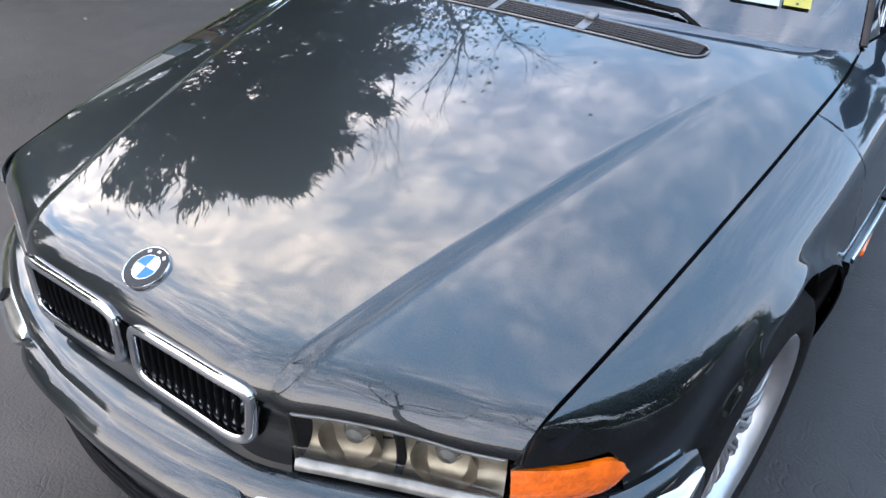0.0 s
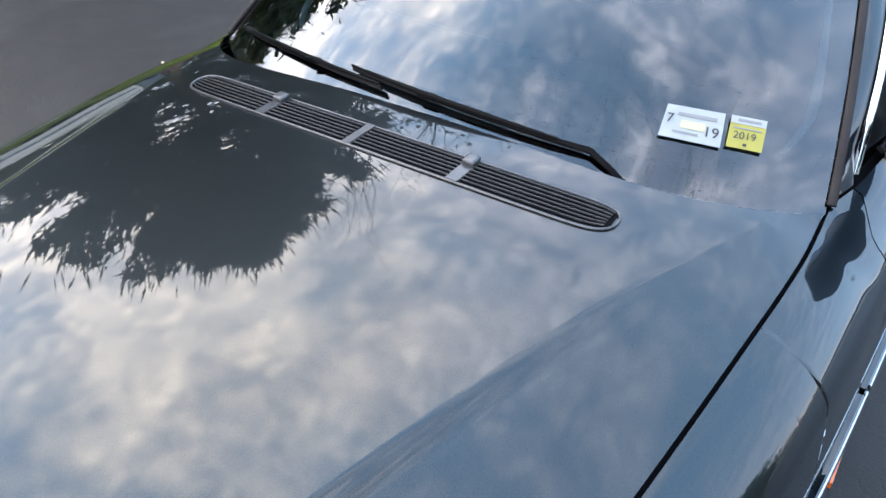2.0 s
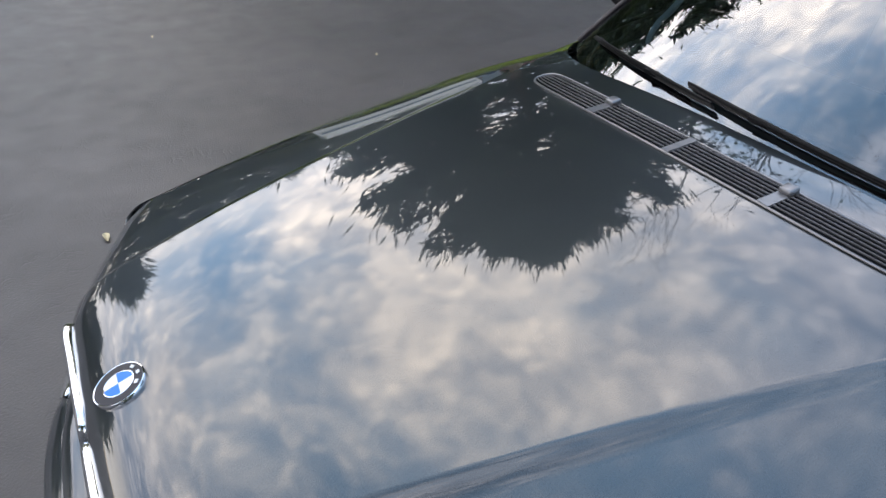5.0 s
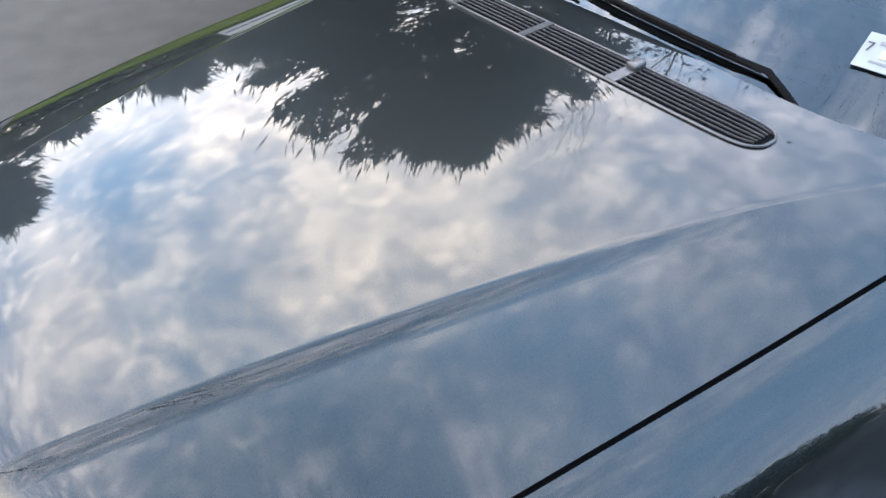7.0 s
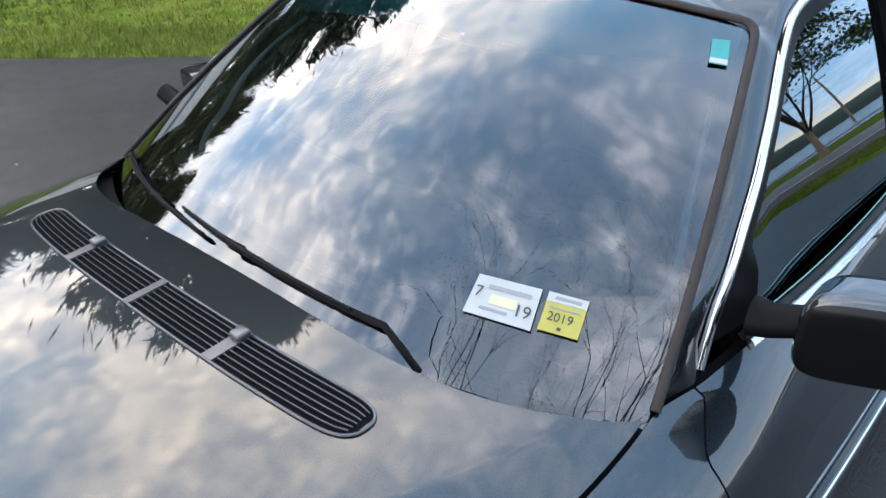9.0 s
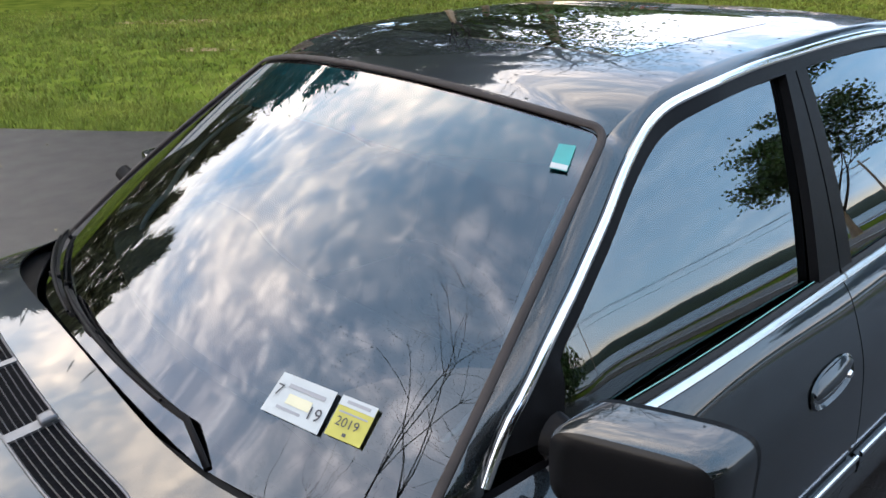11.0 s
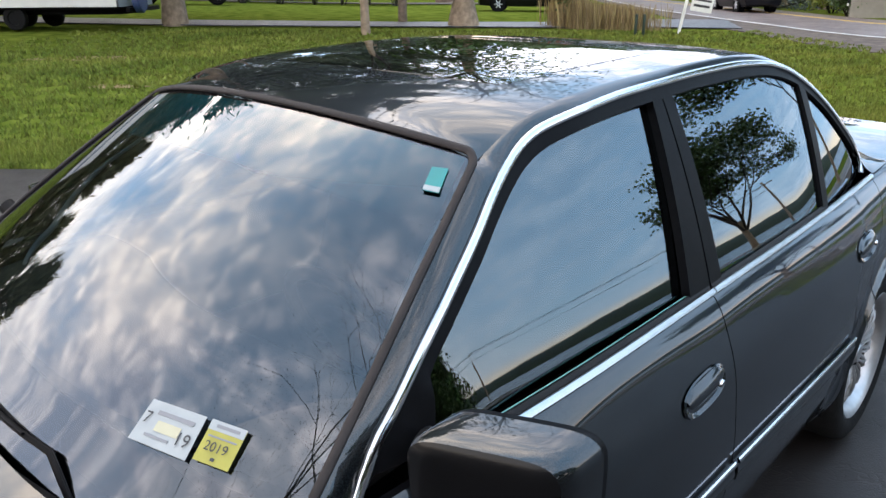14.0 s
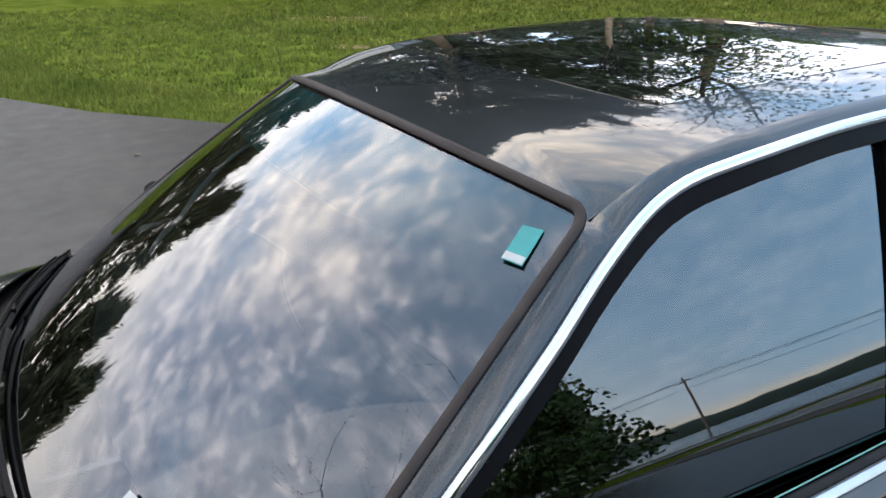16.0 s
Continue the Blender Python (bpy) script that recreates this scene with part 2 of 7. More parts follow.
PAINT.node_tree.nodes["Principled BSDF"].inputs["Specular Tint"].default_value = (0.62, 0.66, 0.74, 1)
MIRROR_SHELL = material("brown_grey_plastic", (0.15, 0.105, 0.10), 0.6, vary=0.1, scale=20)
PILLAR_CLOTH = material("pale_grey_pillar_lining", (0.70, 0.70, 0.69), 0.8, vary=0.08, scale=60, bump=0.1, bump_scale=300)
DASH = material("grey_dashboard_vinyl", (0.085, 0.083, 0.078), 0.75, vary=0.15, scale=14, bump=0.15, bump_scale=200, spec=0.2)
LEATHER = material("dark_leather", (0.012, 0.011, 0.0105), 0.7, vary=0.2, scale=12, spec=0.1)
WHITE_ENAMEL = material("white_enamel", (0.45, 0.45, 0.45), 0.4, spec=0.2, vary=0.03, scale=60)
BLUE_ENAMEL = material("blue_enamel", (0.015, 0.11, 0.40), 0.4, spec=0.2)
SEAL_REFLECTION = material("pale_green_seal_reflection", (0.15, 0.36, 0.32), 0.25)
BLACK_ENAMEL = material("black_enamel", (0.010, 0.010, 0.013), 0.4, spec=0.2)
AMBER = material("amber_lens", (0.72, 0.12, 0.004), 0.15, coat=1.0, vary=0.22, scale=35, bump=0.5, bump_scale=90)
RED_LENS = material("red_lens", (0.35, 0.01, 0.01), 0.08, coat=1.0, vary=0.3, scale=60)
LAMP_SILVER = material("lamp_reflector", (0.34, 0.30, 0.23), 0.36, 0.6, vary=0.35, scale=22)
SILL = material("pale_satin_ledge", (0.19, 0.185, 0.17), 0.3, 0.6, vary=0.3, scale=30)
BELT_METAL = material("satin_bright_metal", (0.50, 0.50, 0.50), 0.26, 1.0, vary=0.05, scale=20)
BRIGHT = material("bright_polished_strip", (0.55, 0.56, 0.57), 0.16, 1.0, vary=0.06, scale=20)
CLEAR = glass("clear_lamp_lens", (0.92, 0.92, 0.90))
SCREEN_GLASS = glass("windscreen_glass", (0.28, 0.37, 0.41), 0.0, 1.98, (0.92, 0.95, 1.0))
SIDE_GLASS = glass("side_window_glass", (0.26, 0.34, 0.30), 0.0, 2.1, (0.78, 0.92, 1.0))
ROOF_GLASS = material("black_sunroof_glass", (0.002, 0.002, 0.0025), 0.02, coat=1.0, spec=1.0)
PAPER_WHITE = material("white_sticker_paper", (0.31, 0.33, 0.33), 0.6, vary=0.05, scale=30)
PAPER_YELLOW = material("yellow_sticker_paper", (0.31, 0.28, 0.05), 0.6, vary=0.08, scale=30)
PAPER_CREAM = material("cream_print", (0.42, 0.39, 0.27), 0.6, vary=0.05, scale=30)
INK = material("printed_black_ink", (0.03, 0.03, 0.035), 0.6)
GREY_INK = material("printed_grey_ink", (0.20, 0.20, 0.21), 0.6)
TEAL = material("teal_tag", (0.008, 0.20, 0.195), 0.4, vary=0.1, scale=30)


def shade_glass():
    m = glass("blue_green_shade_band", (0.25, 0.6, 0.6), 0.0, 1.02)
    nt = m.node_tree
    out = nt.nodes["Material Output"]
    src = out.inputs["Surface"].links[0].from_socket
    d, mx, co, se, mr = (nt.nodes.new(k) for k in ("ShaderNodeBsdfDiffuse", "ShaderNodeMixShader", "ShaderNodeTexCoord", "ShaderNodeSeparateXYZ", "ShaderNodeMapRange"))
    d.inputs["Color"].default_value = (0.05, 0.58, 0.58, 1)
    nt.links.new(co.outputs["Generated"], se.inputs[0]); nt.links.new(se.outputs["Z"], mr.inputs["Value"])
    mr.inputs["To Max"].default_value = 0.85
    nt.links.new(mr.outputs[0], mx.inputs[0]); nt.links.new(src, mx.inputs[1]); nt.links.new(d.outputs[0], mx.inputs[2])
    nt.links.new(mx.outputs[0], out.inputs["Surface"])
    return m


SHADE = shade_glass()

# ---- geometry helpers ----
def curve(xs, ys):
    """A smooth function through the given knots."""
    xs, ys = np.array(xs, float), np.array(ys, float)
    d = np.gradient(ys, xs)

    def f(x):
        x = min(max(x, xs[0]), xs[-1])
        i = min(int(np.searchsorted(xs, x, side="right")) - 1, len(xs) - 2)
        i = max(i, 0)
        h = xs[i + 1] - xs[i]
        t = (x - xs[i]) / h
        a, b = ys[i], ys[i + 1]
        return float(a * (2 * t**3 - 3 * t**2 + 1) + b * (3 * t**2 - 2 * t**3) + d[i] * h * (t**3 - 2 * t**2 + t) + d[i + 1] * h * (t**3 - t**2))
    return f


def mesh_of(name, verts, faces, material_, smooth=True):
    me = bpy.data.meshes.new(name)
    me.from_pydata([tuple(v) for v in verts], [], faces)
    me.materials.append(material_)
    if smooth:
        me.polygons.foreach_set("use_smooth", [True] * len(me.polygons))
    me.update()
    return me


def hold(ob, parent):
    if parent is not None:
        ob.parent = parent
    return ob


def patch(name, rows, mat, parent=None, label="", thick=0.0, flip=False, smooth=True, closed=False):
    """One sheet through a grid of points; thick gives it depth behind the outer side."""
    nr, nc = len(rows), len(rows[0])
    verts = [p for r in rows for p in r]
    faces = []
    for i in range(nr - 1):
        for j in range(nc - 1 if not closed else nc):
            k = (j + 1) % nc
            q = (i * nc + j, i * nc + k, (i + 1) * nc + k, (i + 1) * nc + j)
            faces.append(q[::-1] if flip else q)
    ob = hold(new(name, mesh_of(name, verts, faces, mat, smooth)), parent)
    if thick:
        s = ob.modifiers.new("depth", "SOLIDIFY")
        s.thickness, s.offset = thick, -1
        s.use_even_offset = False
        # painted panels get black edges, so the gap's shade is in their colour
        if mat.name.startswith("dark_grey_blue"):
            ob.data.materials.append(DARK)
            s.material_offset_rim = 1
        # the free edges stay crisp
        on_edge = lambda a, b: not closed and ((a % nc == b % nc and a % nc in (0, nc - 1)) or (a // nc == b // nc and a // nc in (0, nr - 1)))
        flag = ob.data.attributes.new("sharp_edge", "BOOLEAN", "EDGE")
        flag.data.foreach_set("value", [on_edge(*d.vertices) for d in ob.data.edges])
    if label:
        ob["label"] = label
    return ob


def part(name, bm, mat, parent=None, label="", smooth=True, m=None):
    me = bpy.data.meshes.new(name)
    bmesh.ops.recalc_face_normals(bm, faces=bm.faces)
    bm.to_mesh(me)
    bm.free()
    me.materials.append(mat)
    if smooth:
        me.polygons.foreach_set("use_smooth", [True] * len(me.polygons))
        me.set_sharp_from_angle(angle=radians(38))
    ob = hold(new(name, me), parent)
    if m is not None:
        ob.matrix_basis = m
    if label:
        ob["label"] = label
    return ob


def box(sx, sy, sz, bevel=0.0, at=(0, 0, 0), bm=None, seg=2, turn=None):
    own = bmesh.new()
    bmesh.ops.create_cube(own, size=1)
    bmesh.ops.scale(own, vec=(sx, sy, sz), verts=own.verts)
    if bevel:
        bmesh.ops.bevel(own, geom=own.edges[:], offset=bevel, segments=seg, profile=0.6, affect="EDGES")
    if turn is not None:
        bmesh.ops.transform(own, matrix=turn, verts=own.verts)
    bmesh.ops.translate(own, vec=at, verts=own.verts)
    if bm is None:
        return own
    return join(bm, own)


def join(bm, other):
    me = bpy.data.meshes.new("tmp")
    other.to_mesh(me)
    other.free()
    bm.from_mesh(me)
    bpy.data.meshes.remove(me)
    return bm


def lathe(profile, n=48, axis="x", closed=False):
    """Turns (radius, height) pairs about an axis."""
    bm = bmesh.new()
    rings = []
    for r, h in profile:
        ring = []
        for k in range(n):
            a = 2 * math.pi * k / n
            c, s = r * math.cos(a), r * math.sin(a)
            ring.append(bm.verts.new({"x": (h, c, s), "z": (c, s, h), "y": (c, h, s)}[axis]))
        rings.append(ring)
    pairs = list(zip(rings, rings[1:])) + ([(rings[-1], rings[0])] if closed else [])
    for a, b in pairs:
        for k in range(n):
            bm.faces.new((a[k], a[(k + 1) % n], b[(k + 1) % n], b[k]))
    return bm


def tube(points, radius, n=10, flat=1.0, cap=True):
    """A rod along points; radius a number or one per point."""
    bm = bmesh.new()
    pts = [Vector(p) for p in points]
    rad = radius if isinstance(radius, (list, tuple)) else [radius] * len(pts)
    rings, side = [], None
    for i, p in enumerate(pts):
        way = (pts[min(i + 1, len(pts) - 1)] - pts[max(i - 1, 0)]).normalized()
        if side is None:
            side = way.orthogonal().normalized()
        side = (side - way * side.dot(way)).normalized()
        other = way.cross(side)
        rings.append([bm.verts.new(p + (side * math.cos(2 * math.pi * k / n) + other * math.sin(2 * math.pi * k / n) * flat) * rad[i]) for k in range(n)])
    for a, b in zip(rings, rings[1:]):
        for k in range(n):
            bm.faces.new((a[k], a[(k + 1) % n], b[(k + 1) % n], b[k]))
    if cap:
        bm.faces.new(rings[0][::-1])
        bm.faces.new(rings[-1])
    return bm


def ribbon(name, points, normals, width, height, mat, parent=None, label="", inward=None):
    """A strip with a rounded section along points; normals point out of its face, width lies across."""
    pts, rows = [Vector(p) for p in points], []
    prof = [(-0.5, -0.6), (-0.5, 0.35), (-0.36, 0.8), (0.0, 1.0), (0.36, 0.8), (0.5, 0.35), (0.5, -0.6)]
    for i, p in enumerate(pts):
        way = (pts[min(i + 1, len(pts) - 1)] - pts[max(i - 1, 0)]).normalized()
        n = Vector(normals[i]).normalized()
        n = (n - way * n.dot(way)).normalized()
        side = way.cross(n)
        w = width[i] if isinstance(width, list) else width
        rows.append([p + side * (a * w) + n * (b * height) for a, b in prof])
    bm = bmesh.new()
    vs = [[bm.verts.new(q) for q in r] for r in rows]
    m = len(prof)
    for a, b in zip(vs, vs[1:]):
        for k in range(m):
            bm.faces.new((a[k], a[(k + 1) % m], b[(k + 1) % m], b[k]))
    bm.faces.new(vs[0])
    bm.faces.new(vs[-1][::-1])
    return part(name, bm, mat, parent, label)


def lerp(a, b, t):
    return a + (b - a) * t


def ramp(t):
    t = min(max(t, 0.0), 1.0)
    return t * t * (3 - 2 * t)


def spread(a, b, n):
    return [a + (b - a) * i / (n - 1) for i in range(n)]

# ---- the sedan: x to its driver's side, y from its nose to its tail, z up ----
FRONT_AXLE, REAR_AXLE, HUB = 0.87, 3.94, 0.325
half_width = curve([0.27, 0.283, 0.32, 0.36, 0.40, 0.45, 0.5, 0.6, 0.75, 0.95, 1.25, 1.6, 2.0, 2.7, 3.84, 4.44, 4.84, 5.09], [0.612, 0.632, 0.684, 0.724, 0.753, 0.779, 0.798, 0.823, 0.847, 0.866, 0.894, 0.913, 0.926, 0.931, 0.930, 0.908, 0.875, 0.82])
side_form = curve([0.16, 0.22, 0.30, 0.40, 0.50, 0.60, 0.70, 0.76, 0.80, 0.84, 0.90], [-0.10, -0.07, -0.035, -0.012, 0.0, 0.001, -0.008, -0.016, -0.026, -0.040, -0.07])
edge_x = curve([0.25, 0.30, 0.50, 0.75, 1.0, 1.2, 1.35, 1.45, 1.53, 1.60, 1.68, 1.78, 1.95, 2.7, 3.5, 3.9, 4.3, 4.7, 5.04], [0.653, 0.661, 0.690, 0.718, 0.741, 0.757, 0.767, 0.770, 0.768, 0.767, 0.786, 0.803, 0.825, 0.836, 0.828, 0.815, 0.798, 0.773, 0.738])
edge_z = curve([0.25, 0.30, 0.50, 0.75, 1.0, 1.2, 1.35, 1.45, 1.53, 1.60, 1.68, 1.78, 1.95, 2.7, 3.5, 3.9, 4.3, 4.7, 5.04], [0.722, 0.731, 0.766, 0.803, 0.833, 0.857, 0.870, 0.876, 0.881, 0.894, 0.900, 0.914, 0.928, 0.942, 0.955, 0.965, 0.976, 0.980, 0.966])


def side_x(y, z):
    x = half_width(y) + side_form(z)
    return x


def flare(y, z):
    """How far the wheel-arch lips stand out."""
    x = 0.0
    for yw, a in ((FRONT_AXLE, 0.026), (REAR_AXLE, 0.020)):
        r = math.hypot(y - yw, z - 0.34)
        x += a * math.exp(-(((r - 0.362) / 0.026) ** 2))
    return x


def sill_z(y):
    """Lower edge of the side: the sill, or the wheel arch."""
    low = 0.20
    if y < 0.75:
        low = lerp(0.666, 0.572, ramp((y - 0.392) / 0.026))
    for yw in (FRONT_AXLE, REAR_AXLE):
        d = abs(y - yw)
        if d < 0.37:
            low = max(low, 0.34 + math.sqrt(0.37**2 - d * d) if d > 0 else 0.71)
    return low


def side_profile(y):
    """The whole section of the side at y, from low down over the shoulder to the inner edge."""
    zg, xg = edge_z(y), edge_x(y)
    zs = zg - lerp(0.135, 0.100, ramp((y - 1.15) / 0.6))
    pts = [(side_x(y, z), z) for z in spread(0.16, zs, 36)]
    x0 = pts[-1][0]
    full = ramp((y - 1.15) / 0.6)
    zs += 0.035 * (1 - full) * ramp((y - 0.4) / 0.2)
    pts = [p for p in pts if p[1] < zs]
    pts.append((side_x(y, zs), zs))
    x0 = pts[-1][0]
    slope = (side_x(y, zs) - side_x(y, zs - 0.02)) / 0.02
    h = (zg - zs) * lerp(0.42, 0.24, full)
    p0, p1, p2, p3 = (x0, zs), (x0 + slope * h, zs + h), (lerp(xg, x0, lerp(0.46, 0.50, full)), zg - lerp(0.012, 0.022, full)), (xg, zg)
    for k in range(1, 25):
        t = k / 24
        c = ((1 - t) ** 3, 3 * t * (1 - t) ** 2, 3 * t * t * (1 - t), t**3)
        pts.append(tuple(sum(w * p[i] for w, p in zip(c, (p0, p1, p2, p3))) for i in (0, 1)))
    return [(x + flare(y, z), z) for x, z in pts]


def side_column(y, s, n1=24, n2=22, low=None):
    """Points of the side from the lower edge to the inner edge at y, on the side s."""
    pts = side_profile(y)
    zl = sill_z(y) if low is None else low
    k = next((i for i, p in enumerate(pts) if p[1] > zl), len(pts) - 2)
    if k > 0:
        a, b = pts[k - 1], pts[k]
        t = min(1, max(0, (zl - a[1]) / max(b[1] - a[1], 1e-6)))
        pts = [(lerp(a[0], b[0], t), lerp(a[1], b[1], t))] + pts[k:]
    run = np.concatenate([[0], np.cumsum([math.hypot(q[0] - p[0], q[1] - p[1]) for p, q in zip(pts, pts[1:])])])
    at = np.linspace(0, run[-1], n1 + n2 + 1)
    xs, zs = np.interp(at, run, [p[0] for p in pts]), np.interp(at, run, [p[1] for p in pts])
    return [(s * float(x), y, float(z)) for x, z in zip(xs, zs)]


def arch_stations(y0, y1, n, yw):
    """Stations along the side, drawn together at the ends of a wheel arch."""
    ys = set(spread(y0, y1, n))
    for k in range(25):
        a = math.pi * k / 24
        v = yw + 0.3699 * math.cos(a)
        if y0 < v < y1:
            ys.add(v)
    for v in (yw - 0.3701, yw + 0.3701):
        if y0 < v < y1:
            ys.add(v)
    return sorted(ys)


# hood: a raised middle between two creases
hood_centre = curve([0.08, 0.12, 0.19, 0.35, 0.6, 0.9, 1.25, 1.45, 1.6], [0.738, 0.757, 0.783, 0.820, 0.862, 0.903, 0.941, 0.956, 0.963])
crease_x = curve([0.10, 0.20, 0.40, 0.60, 0.80, 1.00, 1.15, 1.25, 1.45], [0.300, 0.327, 0.380, 0.433, 0.485, 0.540, 0.584, 0.617, 0.685])
dome = curve([0.1, 0.2, 0.5, 1.0, 1.45], [0.014, 0.015, 0.016, 0.024, 0.026])
step = curve([0.1, 0.4, 0.8, 1.1, 1.4, 1.6], [0.013, 0.013, 0.010, 0.006, 0.0, 0.0])
front_line = curve([0.0, 0.15, 0.28, 0.34, 0.40, 0.50, 0.60, 0.65, 0.76], [0.136, 0.136, 0.142, 0.161, 0.186, 0.226, 0.264, 0.288, 0.35])


def hood_front(x):
    return front_line(abs(x))


def hood_back(x):
    return 1.387 + 0.190 * (abs(x) / 0.765) ** 5


def hood_z(x, y):
    x = abs(x)
    zc, xc, xg = hood_centre(y), crease_x(y), edge_x(y)
    zr = zc - dome(y)
    if x <= xc:
        z = zc - dome(y) * (x / xc) ** 2
    else:
        q = (x - xc) / max(xg - xc, 0.01)
        z = lerp(zr, edge_z(y), q**1.2) - step(y) * (1 - (1 - min(1.0, (x - xc) / 0.034)) ** 2.2) * max(0, 1 - q)
    # towards the screen the crease melts into one even crown
    soft = zc - (zc - edge_z(y)) * (x / xg) ** 2.5
    z = lerp(z, soft, 0.80 * ramp((y - 0.6) / 0.8))
    # rolled front lip
    e = min(max((y - hood_front(x)) / 0.062, 0.0), 1.0)
    return z - 0.044 * (1 - math.sqrt(1 - (1 - e) ** 2))


def hood_rows():
    rows = []
    half = [(0, i / 44) for i in range(1, 45)] + [(1, i / 16) for i in range(1, 17)] + [(2, i / 36) for i in range(1, 37)]
    us = [(-1, k, f) for k, f in half[::-1]] + [(1, 0, 0.0)] + [(1, k, f) for k, f in half]

    def across(u, y):
        g, k, f = u
        xc, xg = crease_x(y), edge_x(y) - 0.0068
        return g * (xc * f if k == 0 else xc + 0.034 * f if k == 1 else lerp(xc + 0.034, xg, f))
    for t in [0, 0.0006, 0.002, 0.004, 0.007, 0.011, 0.016, 0.022, 0.03, 0.04, 0.055] + spread(0.075, 1, 60):
        row = []
        for u in us:
            x0 = across(u, 0.8)
            for _ in range(5):
                y = lerp(hood_front(x0), hood_back(x0), t)
                x0 = across(u, y)
            row.append((x0, y, hood_z(x0, y)))
        rows.append(row)
    return rows


# upper body
rail_z = curve([1.66, 1.70, 1.725, 1.752, 1.79, 1.86, 1.947, 2.045, 2.138, 2.217, 2.285, 2.378, 2.536, 2.766, 3.012, 3.26, 3.41, 3.54, 3.70, 3.842, 3.94, 3.99], [0.862, 0.912, 0.951, 0.985, 1.018, 1.077, 1.138, 1.202, 1.266, 1.310, 1.337, 1.357, 1.374, 1.384, 1.390, 1.387, 1.374, 1.342, 1.264, 1.160, 1.065, 0.98])
roof_top = curve([2.0, 2.1, 2.4, 2.8, 3.2, 3.5, 3.7], [1.355, 1.378, 1.415, 1.432, 1.428, 1.405, 1.375])


def glass_x(y, z):
    t = (z - 0.94) / 0.40
    x = 0.832 - 0.186 * t + 0.020 * 4 * t * (1 - t) * 0.5
    x -= 0.05 * max(0.0, (1.95 - y) / 0.3) ** 1.5 * max(0, 1 - t)
    return x - 0.035 * max(0.0, (y - 3.3) / 0.6) ** 2


def frame_x(y, z):
    """The window frames and the bright strip: they draw in along the front pillar."""
    return glass_x(y, z) - 0.031 * ramp((2.46 - y) / 0.24) * max(min(1.0, max(0.0, (z - 0.94) / 0.4) / 0.3), ramp((1.92 - y) / 0.10))


# the side edge of the windscreen, from its foot to its head
screen_ex = lambda t: 0.757 - 0.110 * t - 0.047 * t * t
screen_ey = lambda t: 1.604 + 0.490 * t + 0.060 * t * t
screen_ez = lambda t: 0.904 + 0.407 * t


def screen_point(s, t):
    """The windscreen, s across from -1 to 1, t from its foot to its head."""
    q = s * s
    bulge = 0.018 * 4 * max(t, 0) * (1 - t) * (1 - q)
    y = lerp(1.425 + 0.63 * t - 0.55 * bulge, screen_ey(t), q)
    z = lerp(0.962 + 0.41 * t + 0.80 * bulge, screen_ez(t), q)
    return Vector((s * screen_ex(t), y, z))


def screen_edge_t(y):
    """The share of the side edge's height at which it reaches y."""
    ts = np.linspace(0, 1, 60)
    return float(np.interp(y, [screen_ey(t) for t in ts], ts))


def rear_point(s, t):
    b = Vector((s * 0.67, 4.30 - 0.10 * s * s, 0.995 - 0.02 * s * s))
    h = Vector((s * 0.585, 3.66 - 0.09 * s * s, 1.385 - 0.055 * s * s))
    return h.lerp(b, t) + Vector((s * 0.2, 0.6, 0.8)).normalized() * (0.02 * 4 * t * (1 - t))


def door_seam(z):
    """Rear edge of the rear door, swept forward over the wheel arch."""
    return 3.71 + 0.235 * ramp((z - 0.68) / 0.24)


def seam_column(yb, s, sway):
    """A side column whose points lean with the rear door's edge."""
    base = side_column(yb, s)
    return [side_column(yb + (door_seam(p[2]) - 3.71) * sway, s, low=sill_z(yb))[k] if p[2] > 0.69 else p for k, p in enumerate(base)]


def front_seam_column(yb, s, sway):
    """A side column whose upper points lean back with the front door's edge."""
    base = side_column(yb, s)
    back = [yb + 0.072 * sway * min(max((0.845 - abs(p[0])) / 0.06, 0.0), 1.0) * (p[2] > 0.8) for p in base]
    return [p if abs(y - yb) < 1e-4 else side_column(y, s, low=sill_z(yb))[k] for k, (p, y) in enumerate(zip(base, back))]


